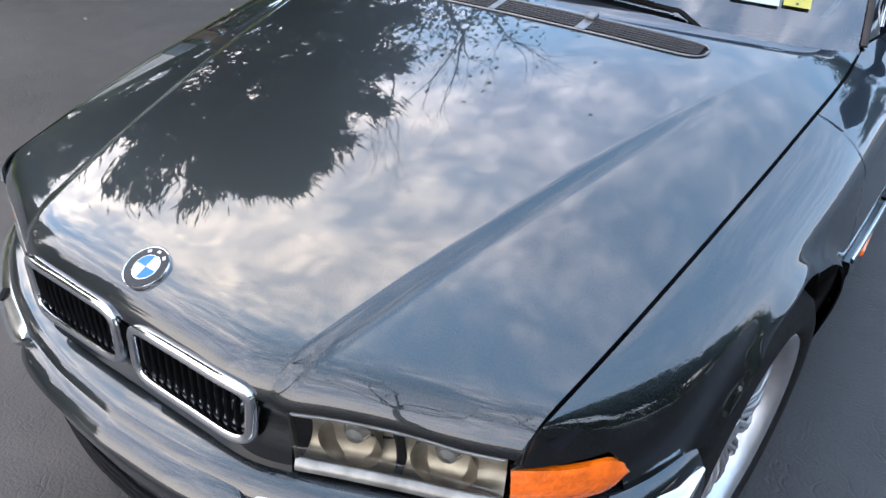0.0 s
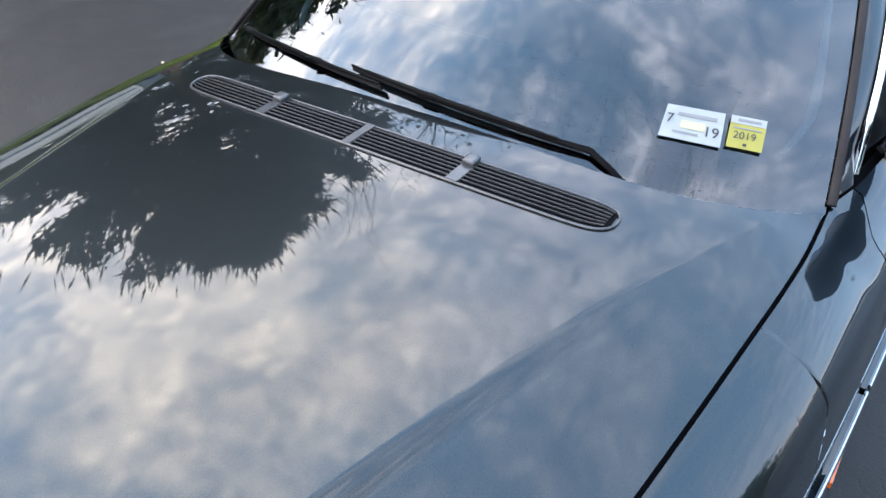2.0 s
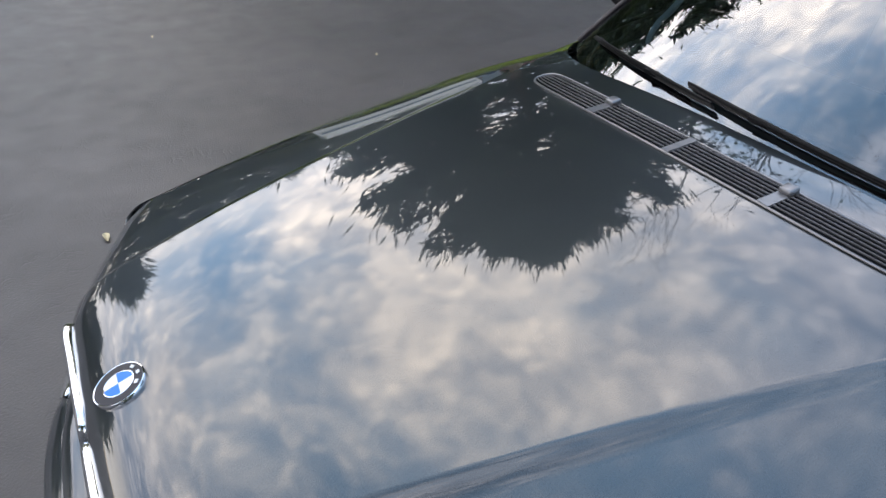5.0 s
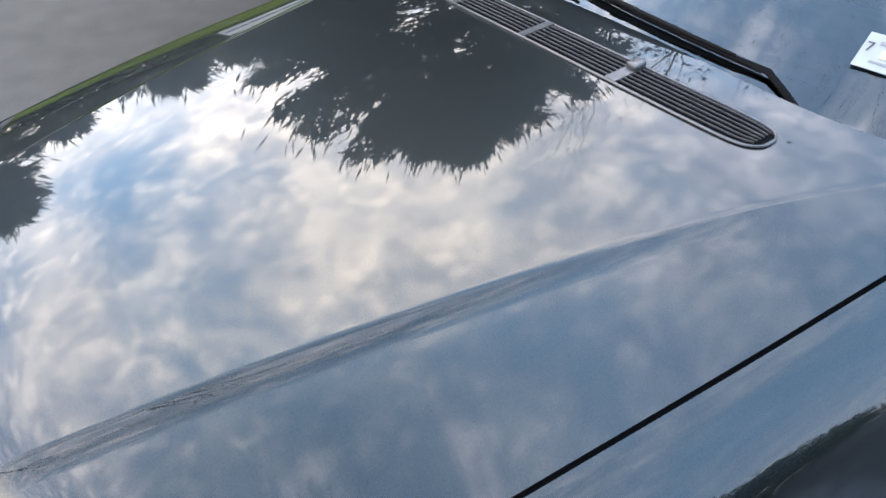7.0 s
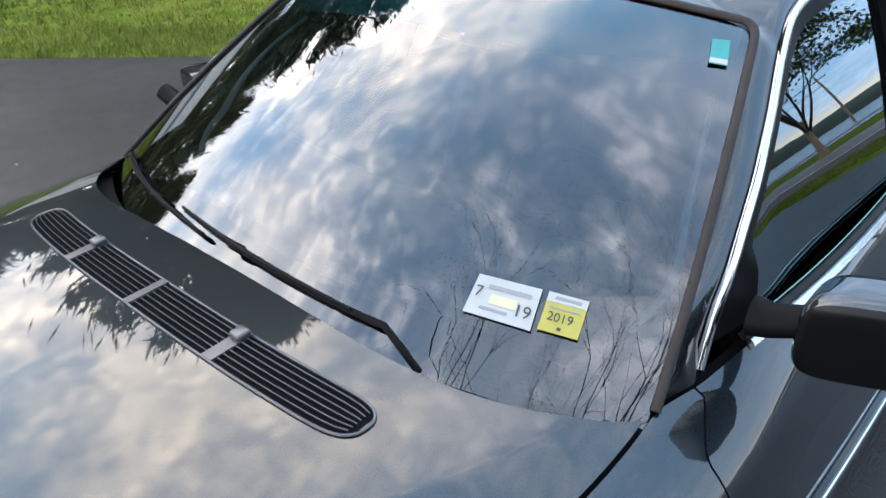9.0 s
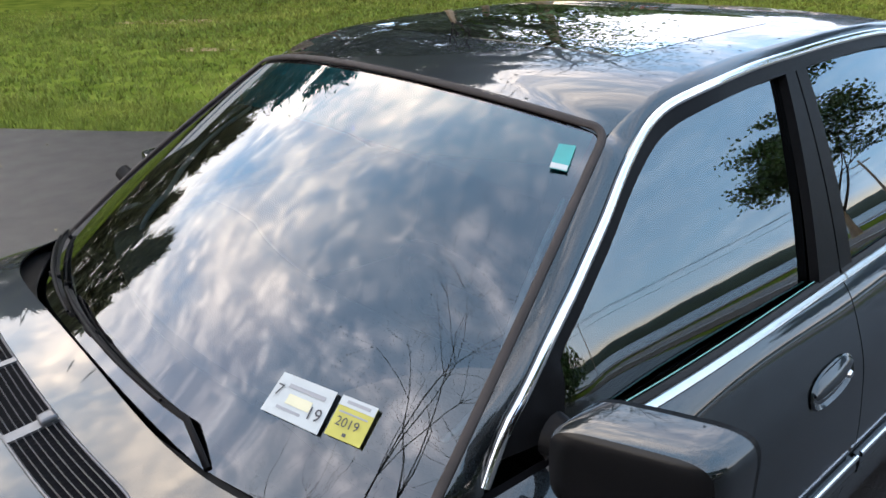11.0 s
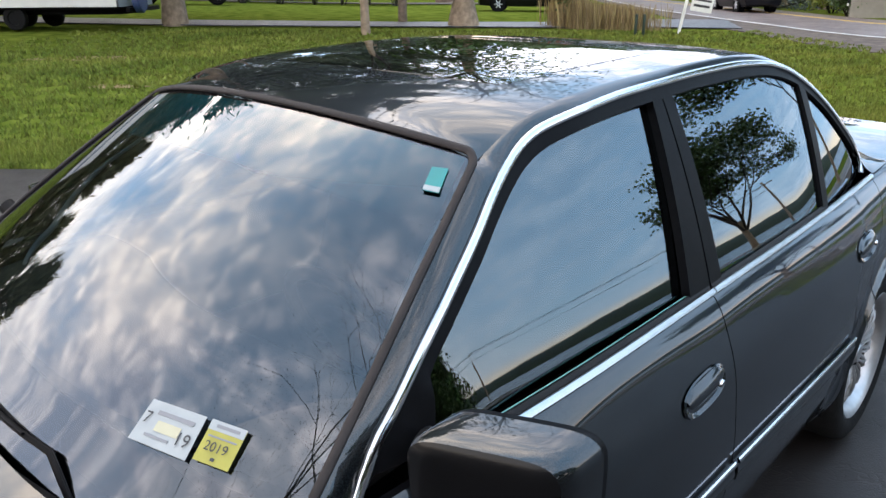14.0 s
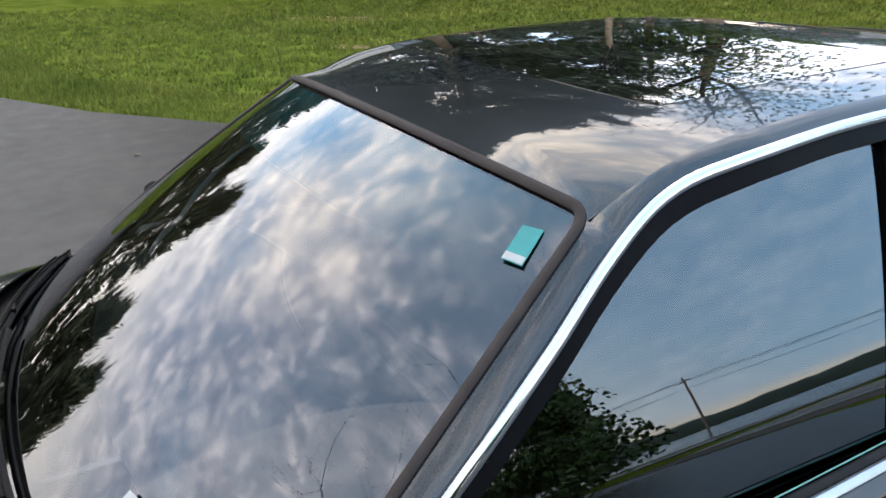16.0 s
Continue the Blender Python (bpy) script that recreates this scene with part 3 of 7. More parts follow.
def build_body(car):
    patch("hood", hood_rows(), PAINT, car, thick=0.004)
    for s in (1, -1):
        fl = s > 0
        ys = sorted(set(spread(0.284, 0.44, 26) + arch_stations(0.446, 1.600, 70, FRONT_AXLE)))
        cols = []
        for y in ys:
            col = front_seam_column(y, s, max(0.0, (y - 0.446) / 1.154) ** 14)
            f = 1 - math.sqrt(1 - max(0.0, 1 - (y - 0.284) / 0.05) ** 2)
            cols.append([(x, yy, lerp(z, col[0][2], 0.62 * f)) for x, yy, z in col])
        patch("fender", cols, PAINT, car, thick=0.004, flip=fl)
        door = patch("front_door", [front_seam_column(y, s, max(0.0, 1 - (y - 1.604) / 0.5)) for y in spread(1.604, 2.689, 44)], PAINT, car, thick=0.004, flip=fl)
        ys = [y for y in arch_stations(2.6932, 3.7085, 34, REAR_AXLE)]
        rear = patch("rear_door", [seam_column(y, s, ((y - 2.6932) / 1.0153) ** 3) for y in ys], PAINT, car, thick=0.004, flip=fl)
        ys = arch_stations(3.7125, 5.07, 44, REAR_AXLE)
        patch("rear_quarter_panel", [seam_column(y, s, max(0, 1 - (y - 3.713) / 0.6)) for y in ys], PAINT, car, thick=0.004, flip=fl)
        # black inner walls close the cabin and stand in for shade in panel gaps
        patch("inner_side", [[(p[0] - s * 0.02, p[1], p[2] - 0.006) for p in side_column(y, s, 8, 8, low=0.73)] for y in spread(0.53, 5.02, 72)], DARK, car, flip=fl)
        patch("door_lining", [[(s * (side_x(y, z) - 0.13), y, z) for z in spread(0.24, 0.915, 8)] for y in spread(1.86, 3.6, 14)], LEATHER, car, thick=0.02, flip=not fl)
        # roof pillars and roof side in one strip
        rows = []
        for y in spread(1.606, 4.20, 146):
            e = Vector((s * frame_x(y, rail_z(y)), y, rail_z(y)))
            if y < 1.80:
                foot = Vector((s * (edge_x(y) - 0.004), y, edge_z(y) + 0.004))
                e = foot.lerp(e, ramp((y - 1.682) / 0.030))
            if y > 3.94:
                e = e.lerp(Vector((s * (edge_x(y) - 0.002), y, edge_z(y) + 0.003)), ramp((y - 3.94) / 0.05))
            if y < 2.155:
                i = screen_point(s, screen_edge_t(y)) + Vector((s * 0.003, 0, 0.003))
            elif y > 3.57:
                i = rear_point(s, min(1, (y - 3.57) / 0.63)) + Vector((s * 0.01, 0, 0.004))
            else:
                i = Vector((s * 0.60, y, roof_z(0.60, y)))
            up = Vector((s * 0.55, 0, 0.83))
            puff = lerp(0.006, 0.0035, ramp((y - 2.0) / 0.3))
            rows.append([e.lerp(i, k / 8) + up * (puff * 4 * k / 8 * (1 - k / 8)) for k in range(9)])
        patch("roof_pillar", rows, PAINT, car, thick=0.004, flip=fl)
    rows = []
    for k in range(61):
        row = []
        for j in range(81):
            u = -1 + j / 40
            y = lerp(2.050 + 0.105 * u * u, 3.655 - 0.085 * u * u, k / 60)
            row.append((u * 0.60, y, roof_z(u * 0.60, y)))
        rows.append(row)
    roof = patch("roof", rows, PAINT, car, thick=0.004)
    rows = []
    for k in range(31):
        row = []
        for j in range(41):
            u, t = -1 + j / 20, -1 + k / 15
            # rounded rectangle of black glass
            lu, lt = u * math.sqrt(1 - 0.06 * t**8), t * math.sqrt(1 - 0.10 * u**8)
            x, y = 0.475 * lu, 2.69 + 0.31 * lt - 0.03 * (1 - u * u) * (1 if t < 0 else 0) * -t
            row.append((x, y, roof_z(x, y) + 0.0022 - 0.0012 * max(abs(u), abs(t)) ** 10))
        rows.append(row)
    patch("sunroof", rows, ROOF_GLASS, roof, "black glass sunroof panel", thick=0.002)
    patch("headliner", [[(u * 0.57, y, roof_z(u * 0.57, y) - 0.045) for u in spread(-1, 1, 15)] for y in spread(2.2, 3.55, 14)], LEATHER, car, flip=True)
    patch("windscreen", [[screen_point(-1 + j / 20, -0.10 + 1.10 * k / 24) for j in range(41)] for k in range(25)], SCREEN_GLASS, car)
    patch("rear_window", [[rear_point(-1 + j / 20, k / 20) for j in range(41)] for k in range(21)], SIDE_GLASS, car)
    rows = []
    for k in range(31):
        y = lerp(4.20, 5.04, k / 30)
        rows.append([(u * (edge_x(y) - 0.006), y + 0.096 * (1 - u * u) * (1 - k / 30), edge_z(y) + lerp(0.045, 0.02, k / 30) * (1 - u * u)) for u in spread(-1, 1, 31)])
    patch("boot_lid", rows, PAINT, car, thick=0.004)
    rows = [[(u * 0.69, 5.045 + 0.05 * math.sin(k / 10 * 2.2) - 0.13 * abs(u) ** 4, lerp(0.972, 0.60, k / 10)) for u in spread(-1, 1, 21)] for k in range(11)]
    patch("boot_face", rows, PAINT, car, thick=0.004, flip=True)
    part("under_tray", box(1.55, 4.3, 0.03, at=(0, 2.5, 0.2)), DARK, car)
    part("engine_bay_floor", box(1.2, 1.0, 0.02, at=(0, 0.85, 0.60)), DARK, car)
    part("firewall", box(1.36, 0.02, 0.66, at=(0, 1.60, 0.55)), DARK, car)
    part("boot_wall", box(1.5, 0.02, 0.70, at=(0, 3.75, 0.58)), DARK, car)
    patch("parcel_shelf", [[(u * 0.66, y, 0.93) for u in (-1, 0, 1)] for y in (3.6, 3.9, 4.12)], LEATHER, car, thick=0.02)
    # black strips under the hood's side gaps stand in for the shade there
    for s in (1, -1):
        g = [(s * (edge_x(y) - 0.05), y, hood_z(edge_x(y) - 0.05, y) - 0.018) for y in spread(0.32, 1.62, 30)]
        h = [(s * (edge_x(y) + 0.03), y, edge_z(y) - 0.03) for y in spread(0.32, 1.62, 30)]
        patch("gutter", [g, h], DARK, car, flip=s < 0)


def roof_z(x, y):
    q = abs(x) / 0.60
    c = roof_top(y)
    e = rail_z(min(max(y, 2.16), 3.57)) + 0.020
    return lerp(c, min(e, c), q**3.1)

def side_ring(y, z, s, out=0.0):
    return Vector((s * ((frame_x(y, z) if out > 0 else glass_x(y, z)) + out), y, z))


def window_patch(name, front, back, low, high, mat, parent, s, out, label="", thick=0.004):
    """A pane in the side: front and back give y at z, low and high give z at y."""
    rows = []
    for i in range(21):
        u = i / 20
        row = []
        for j in range(13):
            v = j / 12
            y = lerp(front(1.1), back(1.1), u)
            z = 1.1
            for _ in range(6):
                z = lerp(low(y), high(y), v)
                y = lerp(front(z), back(z), u)
            row.append(side_ring(y, z, s, out(y) if callable(out) else out))
        rows.append(row)
    return patch(name, rows, mat, parent, label, thick=thick, flip=s > 0)


def build_side_glass(car):
    belt = lambda y: 0.942 + 0.014 * ramp((y - 2.0) / 1.9)
    frame_in = lambda y: rail_z(y) - 0.034 - 0.006 * max(0, (2.4 - y)) ** 0.5 * (y < 2.4)
    for s in (1, -1):
        # black surround behind the panes: top frame, pillars, mirror sail
        ys = spread(1.712, 3.93, 90)
        rows = []
        for y in ys:
            hi = rail_z(y) - 0.010
            lo = max(belt(y), frame_in(y))
            rows.append([side_ring(y, lerp(min(lo, hi - 0.004), hi, k / 4), s, 0.004) for k in range(5)])
        patch("window_frame", rows, BLACK_TRIM, car, "satin black window frame", thick=0.02, flip=s > 0)
        seam_y = lambda z: 2.694 + 0.055 * (z - 0.947) / 0.4
        window_patch("door_pillar", lambda z: 2.600 + 0.10 * (z - 0.96) / 0.376, lambda z: seam_y(z) - 0.003, belt, frame_in_plus, BLACK_TRIM, car, s, 0.004, "black pillar cover", 0.02)
        window_patch("door_pillar", lambda z: seam_y(z) + 0.003, lambda z: 2.757 + 0.04 * (z - 0.98) / 0.36, belt, frame_in_plus, BLACK_TRIM, car, s, 0.004, "black pillar cover", 0.02)
        window_patch("quarter_divider", lambda z: 3.46 + 0.104 * (z - 0.995) / 0.313, lambda z: 3.505 + 0.10 * (z - 0.995) / 0.29, belt, frame_in_plus, BLACK_TRIM, car, s, 0.004, "", 0.02)
        # triangular sail behind the mirror
        rows = []
        for k in range(15):
            z = lerp(0.944, 1.108, k / 14)
            front = next(y for y in spread(1.70, 2.1, 400) if rail_z(y) - 0.012 > z)
            back = max(front + 0.006, 1.855 + 0.25 * (z - 1.0))
            rows.append([side_ring(lerp(front, back, j / 8), z, s, 0.006) for j in range(9)])
        patch("mirror_sail", rows, BLACK_TRIM, car, thick=0.02, flip=s < 0)
        # panes
        window_patch("side_window", lambda z: 1.80, lambda z: 2.62 + 0.10 * (z - 0.96) / 0.376, belt, frame_in_plus, SIDE_GLASS, car, s, lambda y: -0.020 - 0.022 * (2.62 - y) / 0.8)
        window_patch("side_window", lambda z: 2.74 + 0.04 * (z - 0.98) / 0.36, lambda z: 3.48 + 0.104 * (z - 0.995) / 0.313, belt, frame_in_plus, SIDE_GLASS, car, s, -0.006)
        window_patch("quarter_window", lambda z: 3.49 + 0.10 * (z - 0.995) / 0.29, lambda z: 3.972 - 0.25 * max(0, z - 0.96), belt, frame_in_plus, SIDE_GLASS, car, s, -0.006)
        # bright strip over the doors, hooked down behind the quarter window
        pts = [side_ring(y, rail_z(y) - 0.002, s, 0.006) for y in spread(1.702, 3.935, 110)]
        pts += [side_ring(3.962, 1.03, s, 0.006), side_ring(3.965, 1.0, s, 0.006), side_ring(3.94, 0.977, s, 0.006)]
        nrm = [(s * 0.86, 0, 0.5)] * len(pts)
        ribbon("roof_trim_strip", pts, nrm, 0.0175, 0.006, CHROME, car, "polished bright trim strip")
        pts = [Vector((s * (edge_x(y) + 0.004), y, edge_z(y) + 0.006)) for y in spread(1.80, 2.688, 30)]
        ribbon("belt_trim_strip", pts, [(s * 0.75, 0, 0.66)] * 30, 0.017, 0.007, BELT_METAL, car, "polished bright trim strip")
        pts = [Vector((s * (edge_x(y) + 0.004), y, edge_z(y) + 0.006)) for y in spread(2.694, 3.94, 40)]
        ribbon("belt_trim_strip", pts, [(s * 0.75, 0, 0.66)] * 40, 0.017, 0.007, BELT_METAL, car, "polished bright trim strip")
        for a, b in ((1.80, 2.688), (2.70, 3.46)):
            pts = [Vector((s * (edge_x(y) - 0.010), y, edge_z(y) + 0.012)) for y in spread(a, b, 20)]
            ribbon("window_seal", pts, [(s * 0.6, 0, 0.8)] * 20, 0.014, 0.006, RUBBER, car)
            # pale strip stands in for the window seal's reflection low in the glass
            pts = [Vector((s * (edge_x(y) - 0.020), y, edge_z(y) + 0.016)) for y in spread(a + 0.09, b - 0.02, 20)]
            ribbon("glass_channel", pts, [(s * 0.6, 0, 0.8)] * 20, 0.0024, 0.002, SEAL_REFLECTION, car, "pale green line painted as the seal's reflection")
        # rubbing strips with a bright upper edge
        for a, b in ((1.27, 1.592), (1.612, 2.682), (2.70, 3.56)):
            ys = spread(a, b, 24)
            pts = [Vector((s * (side_x(y, 0.515) + 0.006), y, 0.515)) for y in ys]
            ribbon("rubbing_strip", pts, [(s, 0, 0)] * 24, 0.050, 0.009, PAINT, car)
            pts = [Vector((s * (side_x(y, 0.545) + 0.012), y, 0.546)) for y in ys]
            ribbon("rubbing_strip_insert", pts, [(s, 0, 0.3)] * 24, 0.013, 0.004, CHROME, car, "bright strip insert")
        for y0, z0 in ((2.54, 0.787), (3.678, 0.812)):
            handle(car, s, y0, z0)
        x = side_x(1.40, 0.545)
        part("side_marker", box(0.014, 0.090, 0.016, 0.004, at=(s * (x + 0.012), 1.40, 0.520)), AMBER, car, "small amber side repeater")


def frame_in_plus(y):
    return rail_z(y) - 0.026


def handle(car, s, y0, z0):
    """A flush oval pull: dished plate and a curved flap."""
    bm = bmesh.new()
    n, rings = 36, []
    for r, d in ((1.0, 0.003), (0.94, 0.006), (0.82, 0.002), (0.6, -0.012), (0.0001, -0.016)):
        ring = []
        for k in range(n):
            a = 2 * math.pi * k / n
            cy, cz = 0.098 * math.copysign(abs(math.cos(a)) ** 0.75, math.cos(a)) * r, 0.037 * math.copysign(abs(math.sin(a)) ** 0.85, math.sin(a)) * r
            y, z = y0 + cy, z0 + cz + cy * 0.06
            ring.append(bm.verts.new((s * (side_x(y, z) + d), y, z)))
        rings.append(ring)
    for a, b in zip(rings, rings[1:]):
        for k in range(n):
            bm.faces.new((a[k], a[(k + 1) % n], b[(k + 1) % n], b[k]))
    plate = part("door_handle", bm, PAINT, car)
    rows = []
    for i in range(17):
        u = -1 + i / 8
        row = []
        for j in range(9):
            v = -1 + j / 4
            y = y0 + 0.085 * u
            z = z0 + 0.010 + 0.023 * v * math.sqrt(max(0.05, 1 - u**4)) + 0.06 * 0.085 * u
            row.append((s * (side_x(y, z) + 0.016 * (1 - 0.35 * u * u) * (1 - 0.55 * v * v)), y, z))
        rows.append(row)
    patch("pull_flap", rows, PAINT, plate, "glossy curved pull", thick=0.008, flip=s > 0)
    y = y0 + 0.062
    bm = lathe([(0.0001, 0.004), (0.007, 0.004), (0.009, 0.0), (0.009, -0.006)], 16, "x")
    part("lock_cylinder", bm, CHROME, plate, "bright lock", m=Matrix.Translation((s * (side_x(y, z0 - 0.006) + 0.010), y, z0 - 0.004)) @ Matrix.Scale(s, 4, (1, 0, 0)))


def build_vent(car):
    middle = lambda x: 1.2525 + 0.027 * (x / 0.46) ** 2.6
    half = lambda x: 0.0365 * max(0.0, 1 - (x / 0.509) ** 26) ** 0.5 + 0.0015
    front = lambda x: middle(x) - half(x)
    back = lambda x: middle(x) + half(x)
    lift = lambda x, y, d: Vector((x, y, hood_z(x, y) + d))
    # outer frame ring
    f = [lift(x, front(abs(x)), 0.002) for x in [0.508 * math.sin(math.pi / 2 * u) for u in spread(-1, 1, 81)]]
    b = [lift(x, back(abs(x)), 0.002) for x in [0.508 * math.sin(math.pi / 2 * u) for u in spread(1, -1, 81)]]
    ends = lambda sg: [lift(sg * 0.5088, middle(0.5088), 0.002)]
    ring = f + ends(1) + b + ends(-1)[::-1] + [f[0]]
    vent = part("hood_vent", tube(ring, 0.0025, 8), SATIN, car, "grey framed air vent across the hood")
    # the hood is uncut: a black sheet stands in for the vent's shaded depth
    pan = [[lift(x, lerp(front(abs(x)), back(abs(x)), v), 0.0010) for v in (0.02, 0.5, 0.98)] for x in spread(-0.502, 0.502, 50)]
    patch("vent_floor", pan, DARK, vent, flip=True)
    for k in range(1, 7):
        v = k / 7
        for a, c in ((-0.495, -0.245), (-0.222, -0.012), (0.012, 0.222), (0.245, 0.495)):
            pts = [lift(x, lerp(front(abs(x)), back(abs(x)), v), 0.004) for x in spread(a, c, 14)]
            ribbon("slat", pts, [(0, -0.3, 0.95)] * 14, 0.0018, 0.0022, SLAT, vent)
    for k in range(97):
        x = -0.49 + 0.98 * k / 96
        pts = [lift(x, lerp(front(abs(x)), back(abs(x)), v), 0.0010) for v in (0.04, 0.35, 0.65, 0.96)]
        if min(abs(abs(x) - 0.233), abs(x)) > 0.012:
            part("mesh_rib", tube(pts, 0.0008, 4), DARK, vent)
    for x in (-0.233, 0.0, 0.233):
        w = 0.012 if x else 0.009
        rows = [[lift(x + w * u, lerp(front(abs(x)), back(abs(x)), v), 0.0055) for v in spread(0.0, 1.0, 7)] for u in (-1, 0, 1)]
        patch("cross_bar", rows, SATIN, vent, thick=0.004, flip=True)
        if x:
            m = Matrix.Translation(lift(x, back(abs(x)) - 0.014, 0.010)) @ Matrix.Rotation(radians(8), 4, "X")
            part("washer_jet", box(0.026, 0.026, 0.012, 0.005, seg=3), SATIN, vent, "light grey washer jet", m=m)


def build_emblem(car):
    y0 = 0.199
    c = Vector((0, y0, hood_z(0, y0)))
    n = Vector((0, -(hood_z(0, y0 + 0.02) - hood_z(0, y0 - 0.02)) / 0.04, 1)).normalized()
    m = Matrix.Translation(c + n * 0.001) @ n.to_track_quat("Z", "Y").to_matrix().to_4x4()
    disc = part("badge", lathe([(0.041, -0.004), (0.041, 0.003), (0.0400, 0.0045), (0.0388, 0.004)], 48, "z"), CHROME, car, "round badge with a bright rim", m=m)
    part("badge_ring", lathe([(0.0390, 0.0038), (0.026, 0.0044), (0.0245, 0.0044)], 48, "z"), BLACK_ENAMEL, disc)
    part("badge_line", lathe([(0.0247, 0.0046), (0.0233, 0.0050), (0.0228, 0.0046)], 48, "z"), CHROME, disc)
    for q in range(4):
        bm = bmesh.new()
        o = bm.verts.new((0, 0, 0.0050))
        vs = [bm.verts.new((0.0232 * math.cos(a), 0.0232 * math.sin(a), 0.0046)) for a in spread(math.pi / 2 * q, math.pi / 2 * (q + 1), 10)]
        for a, b in zip(vs, vs[1:]):
            bm.faces.new((o, a, b))
        part("badge_quarter", bm, BLUE_ENAMEL if q % 2 else WHITE_ENAMEL, disc)
    for a in (-35, 0, 35):
        t = radians(90 + a)
        bar = box(0.007, 0.005, 0.0012, at=(0, 0, 0))
        part("badge_mark", bar, WHITE_ENAMEL, disc, m=Matrix.Translation((0.0315 * math.cos(t), 0.0315 * math.sin(t), 0.0048)) @ Matrix.Rotation(radians(a), 4, "Z"))


def build_wipers(car):
    lift = lambda s, t, d: screen_point(s, t) + Vector((0, -0.55, 0.83)) * d
    for foot, elbow, tip in (((0.60, -0.095), (0.50, -0.035), (-0.225, 0.015)), ((-0.80, 0.03), (-0.86, 0.02), (-0.10, -0.015))):
        f, e, t = lift(*foot, 0.002), lift(*elbow, 0.013), lift(*tip, 0.014)
        arm_pts = [f, f.lerp(e, 0.5) + Vector((0, 0, 0.003)), e + Vector((0, 0, 0.003))] + [lift(lerp(elbow[0], tip[0], q), lerp(elbow[1], tip[1], q), 0.018 - 0.003 * q) for q in spread(0.1, 0.62, 8)]
        arm = part("wiper_arm", tube(arm_pts, [0.006, 0.0065, 0.006] + [0.0052] * 8, 8, 0.7), BLACK_TRIM, car, "black wiper arm and blade")
        pts = [lift(lerp(elbow[0], tip[0], q), lerp(elbow[1], tip[1], q) , 0.012) for q in spread(0.02, 1.0, 24)]
        part("wiper_blade", tube(pts, 0.0045, 8, 1.5), RUBBER, arm)
        pts = [p + Vector((0, -0.006, 0.010)) for p in pts[2:]]
        part("blade_bridge", tube(pts, [0.003 + 0.0025 * math.sin(math.pi * k / (len(pts) - 1)) for k in range(len(pts))], 8), BLACK_TRIM, arm)
        q = lift(lerp(elbow[0], tip[0], 0.62), lerp(elbow[1], tip[1], 0.62), 0.020)
        part("blade_joint", box(0.040, 0.016, 0.012, 0.004), BLACK_TRIM, arm, m=Matrix.Translation(q))
    # dark cowl under the screen
    patch("cowl_panel", [[(u * 0.74, hood_back(u * 0.74) - 0.03 + 0.11 * v, hood_z(u * 0.74, min(hood_back(u * 0.74), 1.6)) - 0.022 - 0.02 * v) for u in spread(-1, 1, 41)] for v in (0, 0.5, 1)], BLACK_TRIM, car, "black cowl panel", thick=0.005)


